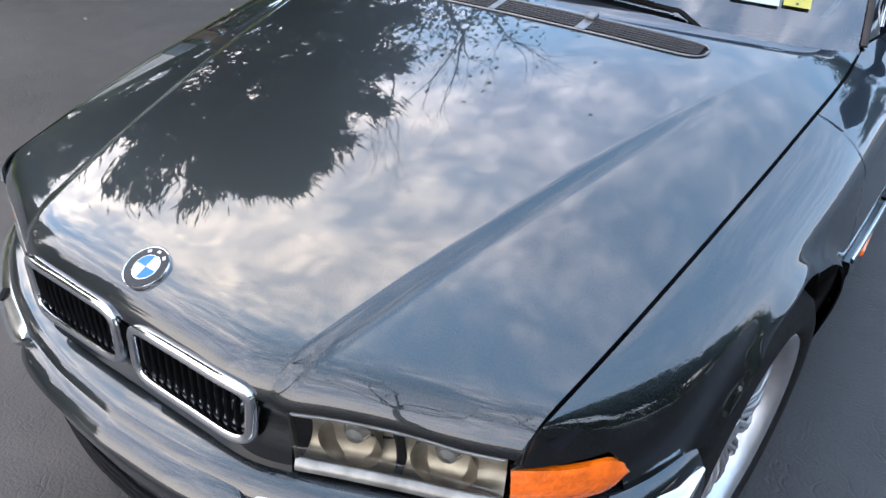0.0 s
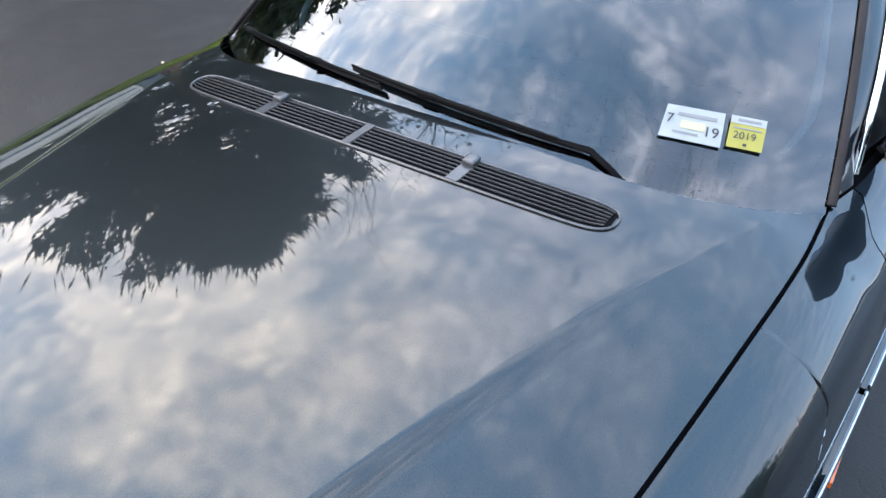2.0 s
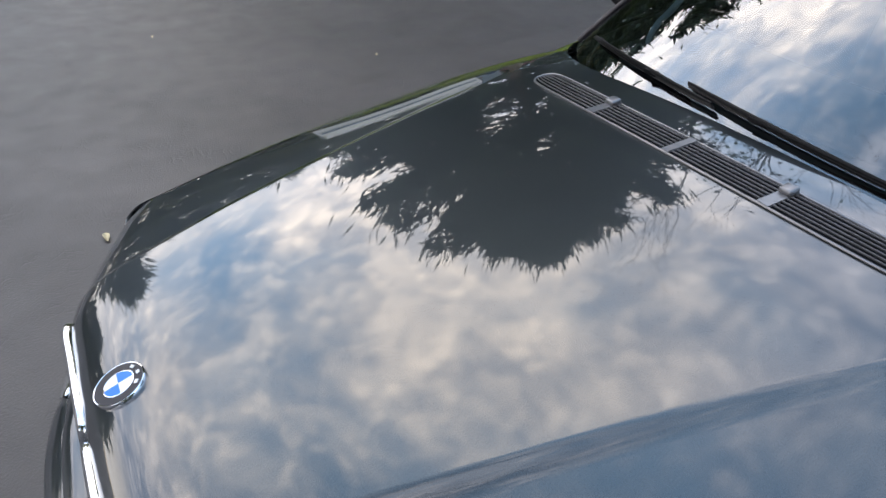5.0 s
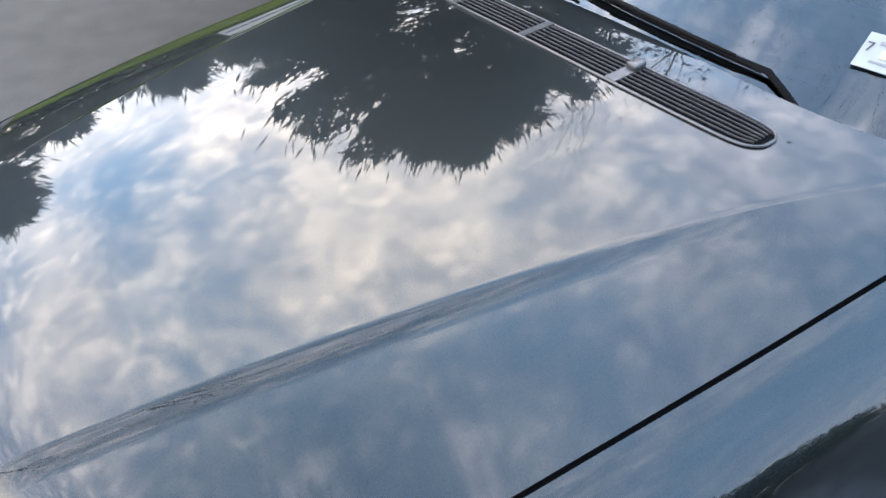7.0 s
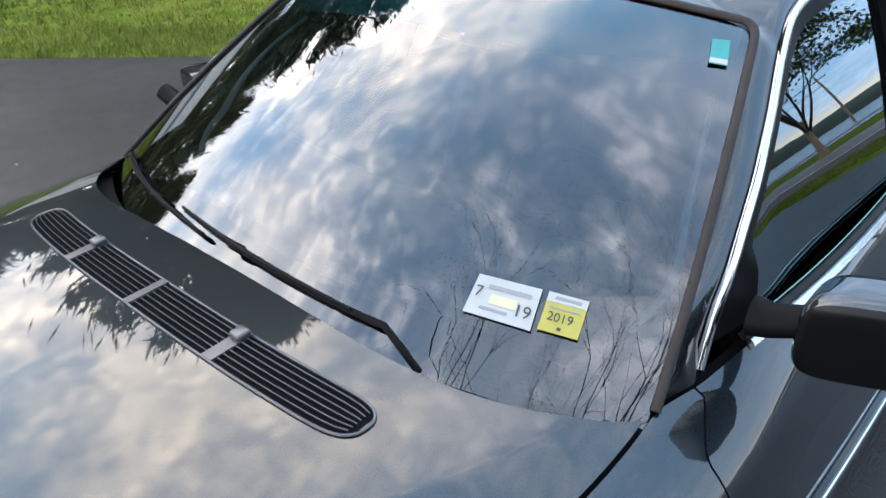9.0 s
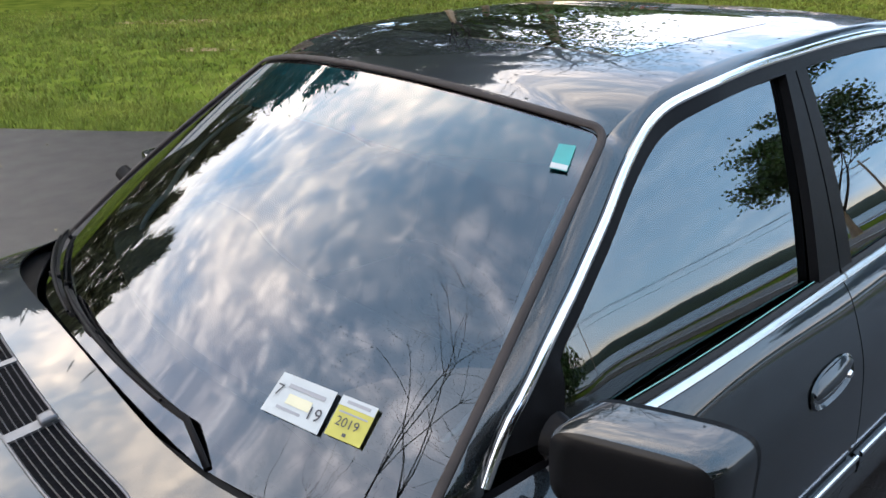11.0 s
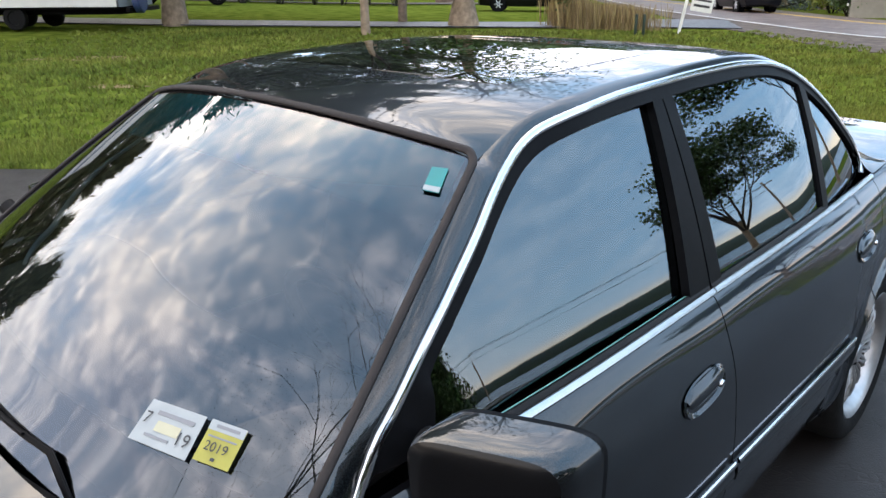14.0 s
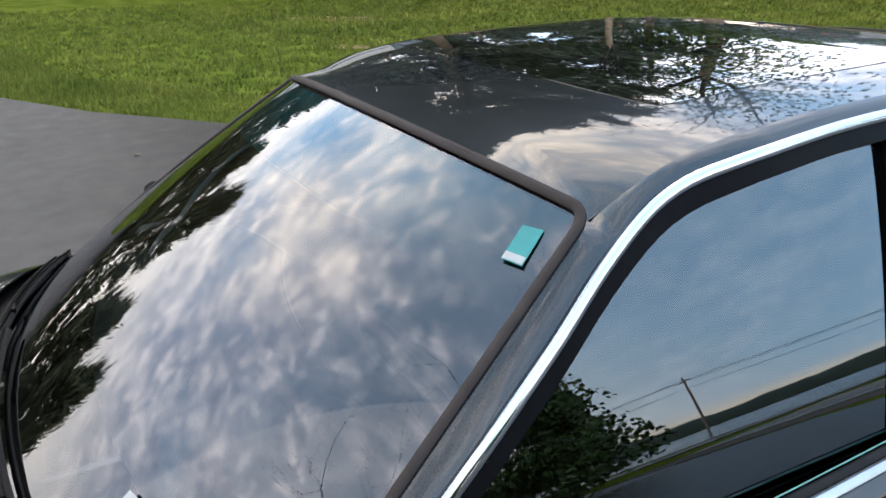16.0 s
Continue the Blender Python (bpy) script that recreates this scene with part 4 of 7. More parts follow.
def build_screen_trim(car):
    side = [(1.008, t) for t in spread(-0.03, 0.95, 30)] + [(0.968 + 0.04 * math.cos(a), 0.955 + 0.045 * math.sin(a)) for a in spread(0.2, math.pi / 2, 8)]
    way = side + [(s, 1.0) for s in spread(0.92, -0.92, 50)] + [(-s, t) for s, t in side[::-1]]
    pts = [screen_point(s, t) + Vector((0, 0, 0.006)) for s, t in way]
    ribbon("screen_gasket", pts, [Vector((p.x * 0.3, -0.55, 0.8)) for p in pts], 0.015, 0.0045, GASKET, car, "brown-grey rubber seal round the windscreen")
    pts = [rear_point(1, t) for t in spread(1, 0.03, 16)] + [rear_point(s, 0.0) for s in spread(0.97, -0.97, 20)] + [rear_point(-1, t) for t in spread(0.03, 1, 16)]
    ribbon("rear_window_seal", pts, [(0, 0.5, 0.85)] * len(pts), 0.022, 0.006, RUBBER, car)
    # tinted band at the head of the screen, behind the glass
    patch("shade_band", [[screen_point(-0.97 + 1.94 * j / 30, 0.77 + 0.22 * k / 5) - Vector((0, -0.004, 0.006)) for j in range(31)] for k in range(6)], SHADE, car, "blue-green shade band")

    def lay(corners, name, mat, label, parent, d=0.004, nu=7, nv=5):
        a, b, c, e = (Vector(p) for p in corners)
        rows = [[a.lerp(b, u).lerp(e.lerp(c, u), v) + Vector((0.1, -0.5, 0.85)) * d for u in spread(0, 1, nu)] for v in spread(0, 1, nv)]
        return patch(name, rows, mat, parent, label, thick=0.0006, flip=True)

    def sub(corners, u0, u1, v0, v1):
        a, b, c, e = (Vector(p) for p in corners)
        at = lambda u, v: a.lerp(b, u).lerp(e.lerp(c, u), v)
        return at(u0, v0), at(u1, v0), at(u1, v1), at(u0, v1)

    def words(text, corners, u, v, size, parent, turn=0):
        a, b, c, e = (Vector(p) for p in corners)
        right, down = (b - a).normalized(), (e - a).normalized()
        out = right.cross(-down).normalized()
        up = out.cross(right)
        font = bpy.data.curves.new("print", "FONT")
        font.body, font.size, font.align_x, font.align_y = text, size, "CENTER", "CENTER"
        font.materials.append(INK)
        ob = hold(new("print", font), parent)
        pos = a.lerp(b, u).lerp(e.lerp(c, u), v) + Vector((0.1, -0.5, 0.85)) * 0.0062
        ob.matrix_basis = Matrix.Translation(pos) @ Matrix((right, up, out)).transposed().to_4x4()
        ob["label"] = "printed black figures"

    w = ((0.460, 1.578, 1.008), (0.555, 1.612, 1.001), (0.570, 1.562, 0.958), (0.468, 1.527, 0.968))
    tag = lay(w, "inspection_sticker", PAPER_WHITE, "white printed inspection sticker", car)
    lay(sub(w, 0.22, 0.88, 0.20, 0.30), "print_bar", GREY_INK, "", tag, 0.0052)
    lay(sub(w, 0.30, 0.72, 0.42, 0.66), "print_bar", PAPER_CREAM, "", tag, 0.0052)
    lay(sub(w, 0.20, 0.62, 0.76, 0.82), "print_bar", GREY_INK, "", tag, 0.0052)
    words("7", w, 0.11, 0.44, 0.026, tag)
    words("19", w, 0.82, 0.66, 0.028, tag)
    q = ((0.565, 1.616, 1.000), (0.622, 1.638, 0.994), (0.634, 1.592, 0.955), (0.577, 1.570, 0.961))
    tag = lay(q, "registration_sticker", PAPER_YELLOW, "yellow registration sticker with a white head", car)
    lay(sub(q, 0.0, 1.0, 0.0, 0.24), "print_bar", PAPER_WHITE, "", tag, 0.0050)
    lay(sub(q, 0.2, 0.85, 0.08, 0.16), "print_bar", GREY_INK, "", tag, 0.0056)
    lay(sub(q, 0.1, 0.9, 0.36, 0.40), "print_bar", GREY_INK, "", tag, 0.0056)
    lay(sub(q, 0.45, 0.55, 0.84, 0.92), "print_bar", INK, "", tag, 0.0056)
    words("2019", q, 0.46, 0.62, 0.020, tag)
    t = ((0.556, 2.090, 1.292), (0.582, 2.105, 1.290), (0.603, 2.058, 1.258), (0.575, 2.045, 1.262))
    tag = lay(t, "toll_tag", TEAL, "teal tag stuck inside the windscreen corner", car)
    lay(sub(t, 0.02, 0.98, 0.78, 0.98), "tag_foot", PAPER_WHITE, "", tag, 0.0050)


def build_mirrors(car):
    for s in (1, -1):
        rows = []
        n = 40
        prof = [(-0.002, 0.45), (-0.001, 0.70), (0.001, 0.84), (0.005, 0.925), (0.014, 0.972), (0.035, 0.995), (0.065, 1.0), (0.078, 1.0)]
        for d, k in prof:
            row = []
            for i in range(n):
                a = 2 * math.pi * i / n
                ca, sa = math.cos(a), math.sin(a)
                cx = math.copysign(abs(ca) ** 0.40, ca) * (0.097 if s > 0 else 0.064) * k
                cz = math.copysign(abs(sa) ** 0.46, sa) * 0.066 * k
                y = -0.064 + d + (0.40 if s > 0 else 0.20) * cx - 0.10 * cz * max(0, 1 - d / 0.06)
                row.append((cx, y, cz + 0.02 * cx))
            rows.append(row)
        m = Matrix.Translation((0.984, 1.790, 1.028) if s > 0 else (-0.872, 1.93, 0.985)) @ Matrix.Scale(s, 4, (1, 0, 0))
        shell = patch("mirror_housing", rows[3:], PAINT, car, "painted door mirror housing", closed=True, flip=True)
        shell.matrix_basis = m
        # the painted front is coloured black, in place of the dark ground it mirrors
        cap = [rows[3], rows[2], rows[1], rows[0], [(0, -0.066, 0)] * n]
        patch("housing_front", cap, MIRROR_FRONT, shell, "smooth front face coloured black for its dark reflection", closed=True)
        back = []
        for d, k in ((0.078, 1.0), (0.090, 0.985), (0.090, 0.93), (0.078, 0.90), (0.076, 0.01)):
            back.append([(x / 1.0 * k, y - rows[-1][i][1] + rows[-1][i][1] + d - 0.078, z * k) for i, (x, y, z) in enumerate(rows[-1])])
        patch("mirror_rim", back[:4], BLACK_TRIM, shell, "black rim", closed=True, flip=True)
        patch("mirror_glass", back[3:], material("mirror_silver", (0.8, 0.82, 0.85), 0.02, 1.0), shell, closed=True, flip=True)
        foot = tube([(s * 0.80, 1.81, 0.965), (s * 0.83, 1.81, 0.968), (s * 0.90, 1.80, 1.0)], [0.034, 0.028, 0.024], 14, 0.7)
        part("mirror_foot", foot, BLACK_TRIM, car, "black mirror foot")


def build_front(car):
    plan = curve([0, 0.2, 0.35, 0.5, 0.62, 0.70, 0.75, 0.785, 0.81, 0.815], [0.084, 0.098, 0.132, 0.188, 0.256, 0.320, 0.378, 0.450, 0.555, 0.60])

    def out(x):
        s = (plan(abs(x) + 0.008) - plan(abs(x) - 0.008)) / 0.016
        return Vector((math.copysign(s, x), -1, 0)).normalized()

    def band(name, prof, mat, xs, label="", parent=car):
        rows = []
        for d, z in prof:
            rows.append([Vector((x, plan(abs(x)), z)) + out(x) * d for x in xs])
        return patch(name, rows, mat, parent, label, thick=0.004)
    xs = [math.copysign(0.811 * (1 - (1 - abs(u)) ** 1.6), u) for u in spread(-1, 1, 91)]
    band("front_bumper", [(0.022, 0.425), (0.034, 0.435), (0.037, 0.47), (0.037, 0.505), (0.032, 0.530), (0.020, 0.553), (0.008, 0.567), (-0.005, 0.573), (-0.05, 0.577)], PAINT, xs, "painted bumper with a rubbing strip")
    for a, b, mat in ((-0.810, -0.315, BRIGHT), (-0.309, 0.289, PAINT), (0.295, 0.810, BRIGHT)):
        xm = [lerp(a, b, u) for u in spread(0, 1, 48)]
        pts = [Vector((x, plan(abs(x)), 0.538)) + out(x) * 0.030 for x in xm]
        wide = [0.056 * math.sqrt(max(0.02, 1 - (abs(2 * k / 47 - 1)) ** 14)) for k in range(48)]
        ribbon("bumper_strip", pts, [out(p.x) + Vector((0, 0, 1.3)) for p in pts], wide, 0.008, mat, car, "bright rubbing strip of the bumper" if mat is BRIGHT else "glossy rubbing strip of the bumper")
    for s in (1, -1):
        x = s * 0.47
        o = (out(x) + Vector((0, 0, 0.95))).normalized()
        p = Vector((x, plan(0.47), 0.538)) + out(x) * 0.030 + o * 0.006
        part("lamp_washer", tube([p, p + o * 0.006], [0.017, 0.013], 14), BLACK_TRIM, car, "round black lamp washer")
    band("lower_bumper", [(-0.10, 0.19), (-0.03, 0.205), (0.0, 0.25), (0.014, 0.36), (0.022, 0.428)], UNDER, xs, "dark lower bumper skirt")
    # black sheet on the uncut skirt stands in for the intake's shaded opening
    rows = [[Vector((x, plan(abs(x)), z)) + out(x) * (0.012 + 0.05 * (z - 0.3)) for x in spread(-0.36, 0.36, 21)] for z in (0.265, 0.30, 0.345, 0.385)]
    intake = patch("air_intake", rows, DARK, car, "black lower air intake", thick=0.003)
    for z in (0.295, 0.325, 0.355):
        pts = [Vector((x, plan(abs(x)), z)) + out(x) * (0.016 + 0.05 * (z - 0.3)) for x in spread(-0.355, 0.355, 21)]
        ribbon("intake_bar", pts, [out(p.x) for p in pts], 0.010, 0.004, BLACK_TRIM, intake)
    # black wall added behind the nose, for the shade in its openings
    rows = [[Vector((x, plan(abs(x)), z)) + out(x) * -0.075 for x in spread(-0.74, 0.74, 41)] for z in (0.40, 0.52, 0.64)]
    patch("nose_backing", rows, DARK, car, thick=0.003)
    # painted nose round the grilles and under the hood lip
    rows = []
    for x in spread(-0.338, 0.338, 65):
        y = hood_front(x)
        top = hood_z(x, y) - 0.002
        rows.append([Vector((x, y + 0.003 + 0.010 * math.sin(math.pi * min(1, k / 5)) - 0.012 * (k / 8) ** 2, lerp(top, 0.574, k / 8))) for k in range(9)])
    patch("nose_panel", rows, PAINT, car, thick=0.004)
    for s in (1, -1):
        # kidney grille
        def at(u, v, d):
            x = lerp(0.022, 0.292, u) - 0.010 * (1 - v) * u
            y = hood_front(x) - 0.012 - d
            return Vector((s * x, y + 0.010 * v, lerp(0.622, 0.727 + 0.002 * u * u, v)))
        loop = []
        for k in range(72):
            a = 2 * math.pi * k / 72
            c, q = math.cos(a), math.sin(a)
            loop.append(at(0.5 + 0.5 * math.copysign(abs(c) ** 0.26, c), 0.5 + 0.5 * math.copysign(abs(q) ** 0.42, q), 0.0))
        loop.append(loop[0])
        nrm = [(0, -1, 0.45)] * len(loop)
        grille = ribbon("kidney_grille", loop, nrm, 0.018, 0.009, CHROME, car, "rounded chrome kidney grille")
        # black sheet behind the bars, in place of the shade inside the grille
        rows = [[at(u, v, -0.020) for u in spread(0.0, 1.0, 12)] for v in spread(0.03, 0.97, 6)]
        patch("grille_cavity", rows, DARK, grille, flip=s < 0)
        for k in range(13):
            u = 0.06 + 0.88 * k / 12
            pts = [at(u, v, -0.014 + 0.004 * math.sin(math.pi * v)) for v in spread(0.04, 0.96, 7)]
            ribbon("grille_bar", pts, [(0, -1, 0.1)] * 7, 0.0045, 0.007, BLACK_TRIM, grille)
        # headlamp: bowl, two reflectors, divider, clear lens
        def lamp(x, v, d):
            y = hood_front(x) + 0.002
            top = hood_z(x, hood_front(x)) - 0.003
            n = Vector((s * 0.42 * ramp((x - 0.3) / 0.3), -1, 0.10)).normalized()
            return Vector((s * x, y, lerp(0.594, top, v))) + n * d
        xs2 = spread(0.343, 0.632, 24)
        body = patch("headlamp", [[lamp(x, v, -0.034 * math.sin(math.pi * min(1, max(0, v * 1.0))) ** 0.5 - 0.004) for x in xs2] for v in spread(0, 1, 12)], LAMP_SILVER, car, "twin headlamp behind a clear lens", flip=s < 0)
        for x0 in (0.413, 0.552):
            c = lamp(x0, 0.5, -0.034)
            face = Vector((s * 0.35, -1, 0.05)).normalized()
            mm = Matrix.Translation(c) @ face.to_track_quat("Z", "Y").to_matrix().to_4x4()
            part("lamp_reflector", lathe([(0.050, 0.028), (0.049, 0.014), (0.042, 0.002), (0.028, -0.008), (0.018, -0.010)], 32, "z"), LAMP_SILVER, body, "silvered round reflector", m=mm)
            part("lamp_projector", lathe([(0.0001, 0.016), (0.014, 0.012), (0.021, 0.002), (0.023, -0.01)], 24, "z"), material("projector_glass", (0.35, 0.36, 0.36), 0.05, 0.6, 1.0), body, m=mm)
        patch("lamp_divider", [[lamp(x + 0.006 * math.sin(math.pi * v) * g, v, d) for v in spread(0, 1, 8)] for x, d, g in ((0.474, -0.03, 1), (0.478, -0.008, 1), (0.490, -0.008, -1), (0.494, -0.03, -1))], BLACK_TRIM, body, flip=s < 0)
        pts = [lamp(x, 0.0, 0.006) for x in xs2]
        ribbon("lamp_sill", pts, [(s * 0.3, -1, 0.8)] * len(pts), 0.022, 0.006, SILL, body, "pale ledge under the lens")
        pts = [lamp(x, 0.985, 0.001) for x in xs2]
        ribbon("lamp_bezel", pts, [(s * 0.3, -1, 0.0)] * len(pts), 0.005, 0.003, SILL, body)
        pts = [lamp(0.3425, v, 0.001) for v in spread(0, 1, 8)]
        ribbon("lamp_seal", pts, [(0, -1, 0)] * 8, 0.007, 0.004, RUBBER, body)
        patch("lamp_lens", [[lamp(x, v, 0.002 + 0.006 * math.sin(math.pi * v)) for x in xs2] for v in spread(0, 1, 8)], CLEAR, body, flip=s < 0)
        # wrap-round turn signal
        rows = []
        for v in spread(0, 1, 9):
            row = []
            for k in range(21):
                u = k / 20
                y = lerp(0.286, 0.409, u)
                zt, zb = 0.662 - 0.004 * u, 0.586 + 0.008 * u
                w = math.sqrt(max(0, 1 - max(0, (u - 0.70) / 0.30) ** 2.4))
                zm = (zt + zb) / 2
                row.append((s * (half_width(y) + 0.003 + 0.005 * math.sin(math.pi * v)), y - 0.006 * math.sin(math.pi * v) * (1 - u), lerp(zm, lerp(zb, zt, v), w)))
            rows.append(row)
        patch("turn_signal", rows, AMBER, car, "orange wrap-round turn signal", thick=0.012, flip=s < 0)


def build_rear(car):
    way = curve([0, 0.25, 0.45, 0.60, 0.75, 0.9, 1.0], [0, 0.38, 0.66, 0.80, 0.868, 0.900, 0.912])
    back = curve([0, 0.25, 0.45, 0.60, 0.75, 0.9, 1.0], [5.115, 5.10, 5.045, 4.94, 4.76, 4.50, 4.34])

    def at(u, d, z):
        a = abs(u)
        t = Vector((way(a + 0.01) - way(a - 0.01), back(a + 0.01) - back(a - 0.01), 0))
        n = Vector((-t.y, t.x, 0)).normalized()
        p = Vector((way(a), back(a), z)) + n * d
        return Vector((math.copysign(p.x, u) if u else 0.0, p.y, z)), Vector((math.copysign(n.x, u), n.y, 0))

    us = spread(-0.995, 0.995, 81)
    prof = ((-0.06, 0.20), (-0.01, 0.26), (0.006, 0.36), (0.014, 0.50), (0.016, 0.58), (0.008, 0.622), (-0.03, 0.640))
    patch("rear_bumper", [[at(u, d, z)[0] for u in us] for d, z in prof], PAINT, car, "painted rear bumper", thick=0.005, flip=True)
    for s in (1, -1):
        pts = [at(s * u, 0.020, 0.560) for u in spread(0.46, 0.945, 30)]
        ribbon("bumper_strip", [p for p, n in pts], [n for p, n in pts], 0.060, 0.010, PAINT, car, "glossy rubbing strip of the bumper")
        pts = [at(s * u, 0.028, 0.592) for u in spread(0.46, 0.94, 30)]
        ribbon("bumper_strip_insert", [p for p, n in pts], [n + Vector((0, 0, 0.6)) for p, n in pts], 0.009, 0.005, BRIGHT, car, "bright strip insert")
        rows = [[(s * lerp(0.50, 0.80, u), 5.08 - 0.16 * u**2.5, lerp(0.66, 0.86, v)) for u in spread(0, 1, 10)] for v in spread(0, 1, 5)]
        patch("tail_light", rows, RED_LENS, car, "red tail light", thick=0.02, flip=s > 0)


def build_wheel(car, x, y, s):
    steer = radians(-6) if y < 2 else 0.0
    m = Matrix.Translation((x, y, HUB)) @ Matrix.Rotation(steer, 4, "Z") @ Matrix.Scale(s, 4, (1, 0, 0))
    wheel = hold(new("wheel"), car)
    wheel.matrix_basis = m
    wheel["label"] = "multi-spoke silver alloy wheel"
    tyre = [(0.228, -0.11), (0.245, -0.118), (0.29, -0.120), (0.313, -0.108), (0.3235, -0.085), (0.325, 0.0), (0.3235, 0.085), (0.313, 0.108), (0.29, 0.120), (0.262, 0.122), (0.245, 0.117), (0.236, 0.108), (0.228, 0.10)]
    part("tyre", lathe(tyre, 72, "x"), TYRE, wheel, "worn black tyre")
    part("rim_barrel", lathe([(0.224, -0.10), (0.200, -0.09), (0.197, 0.0), (0.197, 0.066)], 72, "x"), material("dull_rim_barrel", (0.05, 0.05, 0.05), 0.5, 0.6, vary=0.2, scale=20), wheel)
    rim = [(0.197, 0.066), (0.203, 0.082), (0.212, 0.100), (0.222, 0.108), (0.234, 0.113), (0.237, 0.108), (0.232, 0.098)]
    part("rim", lathe(rim, 72, "x"), ALLOY, wheel, "polished deep rim lip")
    part("brake_disc", lathe([(0.15, -0.02), (0.15, -0.005), (0.05, -0.004)], 48, "x"), material("brake_iron", (0.10, 0.09, 0.085), 0.5, 0.8, vary=0.2, scale=30), wheel)
    part("hub", lathe([(0.0001, 0.090), (0.030, 0.088), (0.036, 0.080), (0.050, 0.072), (0.062, 0.060), (0.066, 0.02)], 40, "x"), ALLOY, wheel)
    for k in range(5):
        a = 2 * math.pi * k / 5
        part("wheel_bolt", lathe([(0.0001, 0.008), (0.008, 0.008), (0.009, 0.0)], 10, "x"), BLACK_TRIM, wheel, m=Matrix.Translation((0.072, 0.048 * math.cos(a), 0.048 * math.sin(a))))
    for k in range(16):
        for d in (-1, 1):
            a, b = 2 * math.pi * k / 16, 2 * math.pi * (k + 0.62 * d) / 16
            p = [(0.062, 0.052 * math.cos(a), 0.052 * math.sin(a)), (0.082, 0.11 * math.cos(lerp(a, b, 0.5)), 0.11 * math.sin(lerp(a, b, 0.5))), (0.080, 0.16 * math.cos(b), 0.16 * math.sin(b)), (0.070, 0.198 * math.cos(b), 0.190 * math.sin(b))]
            part("spoke", tube(p, [0.0085, 0.0065, 0.0065, 0.010], 6, 1.0), ALLOY, wheel)
    cover = lathe([(0.372, 0.13), (0.372, -0.22), (0.2, -0.24)], 40, "x")
    bmesh.ops.delete(cover, geom=[v for v in cover.verts if v.co.z < -0.16], context="VERTS")
    part("arch_liner", cover, DARK, wheel, "black arch liner", m=Matrix.Translation((-0.045, 0, 0.015)))


LINING = ([2.085, 1.98, 1.894, 1.836, 1.793, 1.753, 1.724], [1.198, 1.13, 1.053, 0.977, 0.944, 0.909, 0.873])


def build_cabin(car):
    rows = []
    for k in range(8):
        v = k / 7
        rows.append([(u * 0.70, 1.56 + 0.13 * u * u + 0.42 * v, 0.915 - 0.03 * u * u + 0.025 * math.sin(2.2 * v) - 0.10 * max(0, v - 0.75) * 4) for u in spread(-1, 1, 25)])
    patch("dashboard", rows, DASH, car, "dark dashboard", thick=0.05)
    for s in (1, -1):
        way = curve([0, 0.2, 0.4, 0.6, 0.75, 0.88, 1.0], [0.575, 0.612, 0.640, 0.660, 0.662, 0.648, 0.622])
        deep = curve([0, 0.2, 0.4, 0.6, 0.75, 0.88, 1.0], LINING[0])
        high = curve([0, 0.2, 0.4, 0.6, 0.75, 0.88, 1.0], LINING[1])
        pts = [Vector((s * way(u), deep(u), high(u))) for u in spread(0, 1, 30)]
        wide = [0.009 + 0.020 * math.sin(math.pi * min(1, u * 1.05)) * u for u in spread(0, 1, 30)]
        ribbon("pillar_lining", pts, [(-s * 0.3, -0.5, 0.8)] * 30, wide, 0.004, PILLAR_CLOTH, car, "pale lining strip inside the pillar")
    c = Vector((0.36, 2.05, 0.90))
    face = Vector((0, 0.90, 0.42)).normalized()
    m = Matrix.Translation(c) @ face.to_track_quat("Z", "Y").to_matrix().to_4x4()
    ring = [(0.185 * math.cos(2 * math.pi * k / 40), 0.185 * math.sin(2 * math.pi * k / 40), 0) for k in range(41)]
    steer = part("steering_wheel", tube(ring, 0.015, 10), LEATHER, car, "dark steering wheel", m=m)
    part("steering_hub", box(0.15, 0.13, 0.05, 0.02, seg=3), LEATHER, steer)
    for a in (200, 340, 270):
        part("steering_spoke", tube([(0.05 * math.cos(radians(a)), 0.05 * math.sin(radians(a)), 0), (0.18 * math.cos(radians(a)), 0.18 * math.sin(radians(a)), 0)], 0.013, 8), LEATHER, steer)
    for x, y in ((0.37, 2.62), (-0.37, 2.62)):
        seat = part("seat", box(0.50, 0.52, 0.16, 0.05, at=(x, y - 0.18, 0.52), seg=3), LEATHER, car, "dark leather seat")
        lean = Matrix.Rotation(radians(-18), 4, "X")
        part("seat_back", box(0.48, 0.14, 0.62, 0.05, seg=3), LEATHER, seat, m=Matrix.Translation((x, y + 0.16, 0.82)) @ lean)
        part("headrest", box(0.27, 0.09, 0.17, 0.04, seg=3), LEATHER, seat, m=Matrix.Translation((x, y + 0.30, 1.17)) @ lean)
    bench = part("rear_seat", box(1.30, 0.52, 0.18, 0.05, at=(0, 3.28, 0.54), seg=3), LEATHER, car, "dark leather rear bench")
    part("rear_seat_back", box(1.30, 0.15, 0.55, 0.05, seg=3), LEATHER, bench, m=Matrix.Translation((0, 3.58, 0.82)) @ Matrix.Rotation(radians(-20), 4, "X"))
    for x in (0.36, -0.36):
        part("headrest", box(0.27, 0.09, 0.13, 0.04, seg=3), LEATHER, bench, m=Matrix.Translation((x, 3.66, 1.10)))
    mir = part("rear_view_mirror", box(0.24, 0.04, 0.070, 0.018, seg=3), MIRROR_SHELL, car, "brown-grey rear-view mirror", m=Matrix.Translation((0.03, 2.03, 1.262)) @ Matrix.Rotation(radians(-14), 4, "Z"))
    part("mirror_stem", tube([(0.0, 0.0, 0.03), (-0.01, -0.005, 0.075)], 0.01, 8), BLACK_TRIM, mir)
    led = bpy.data.materials.new("violet_indicator")
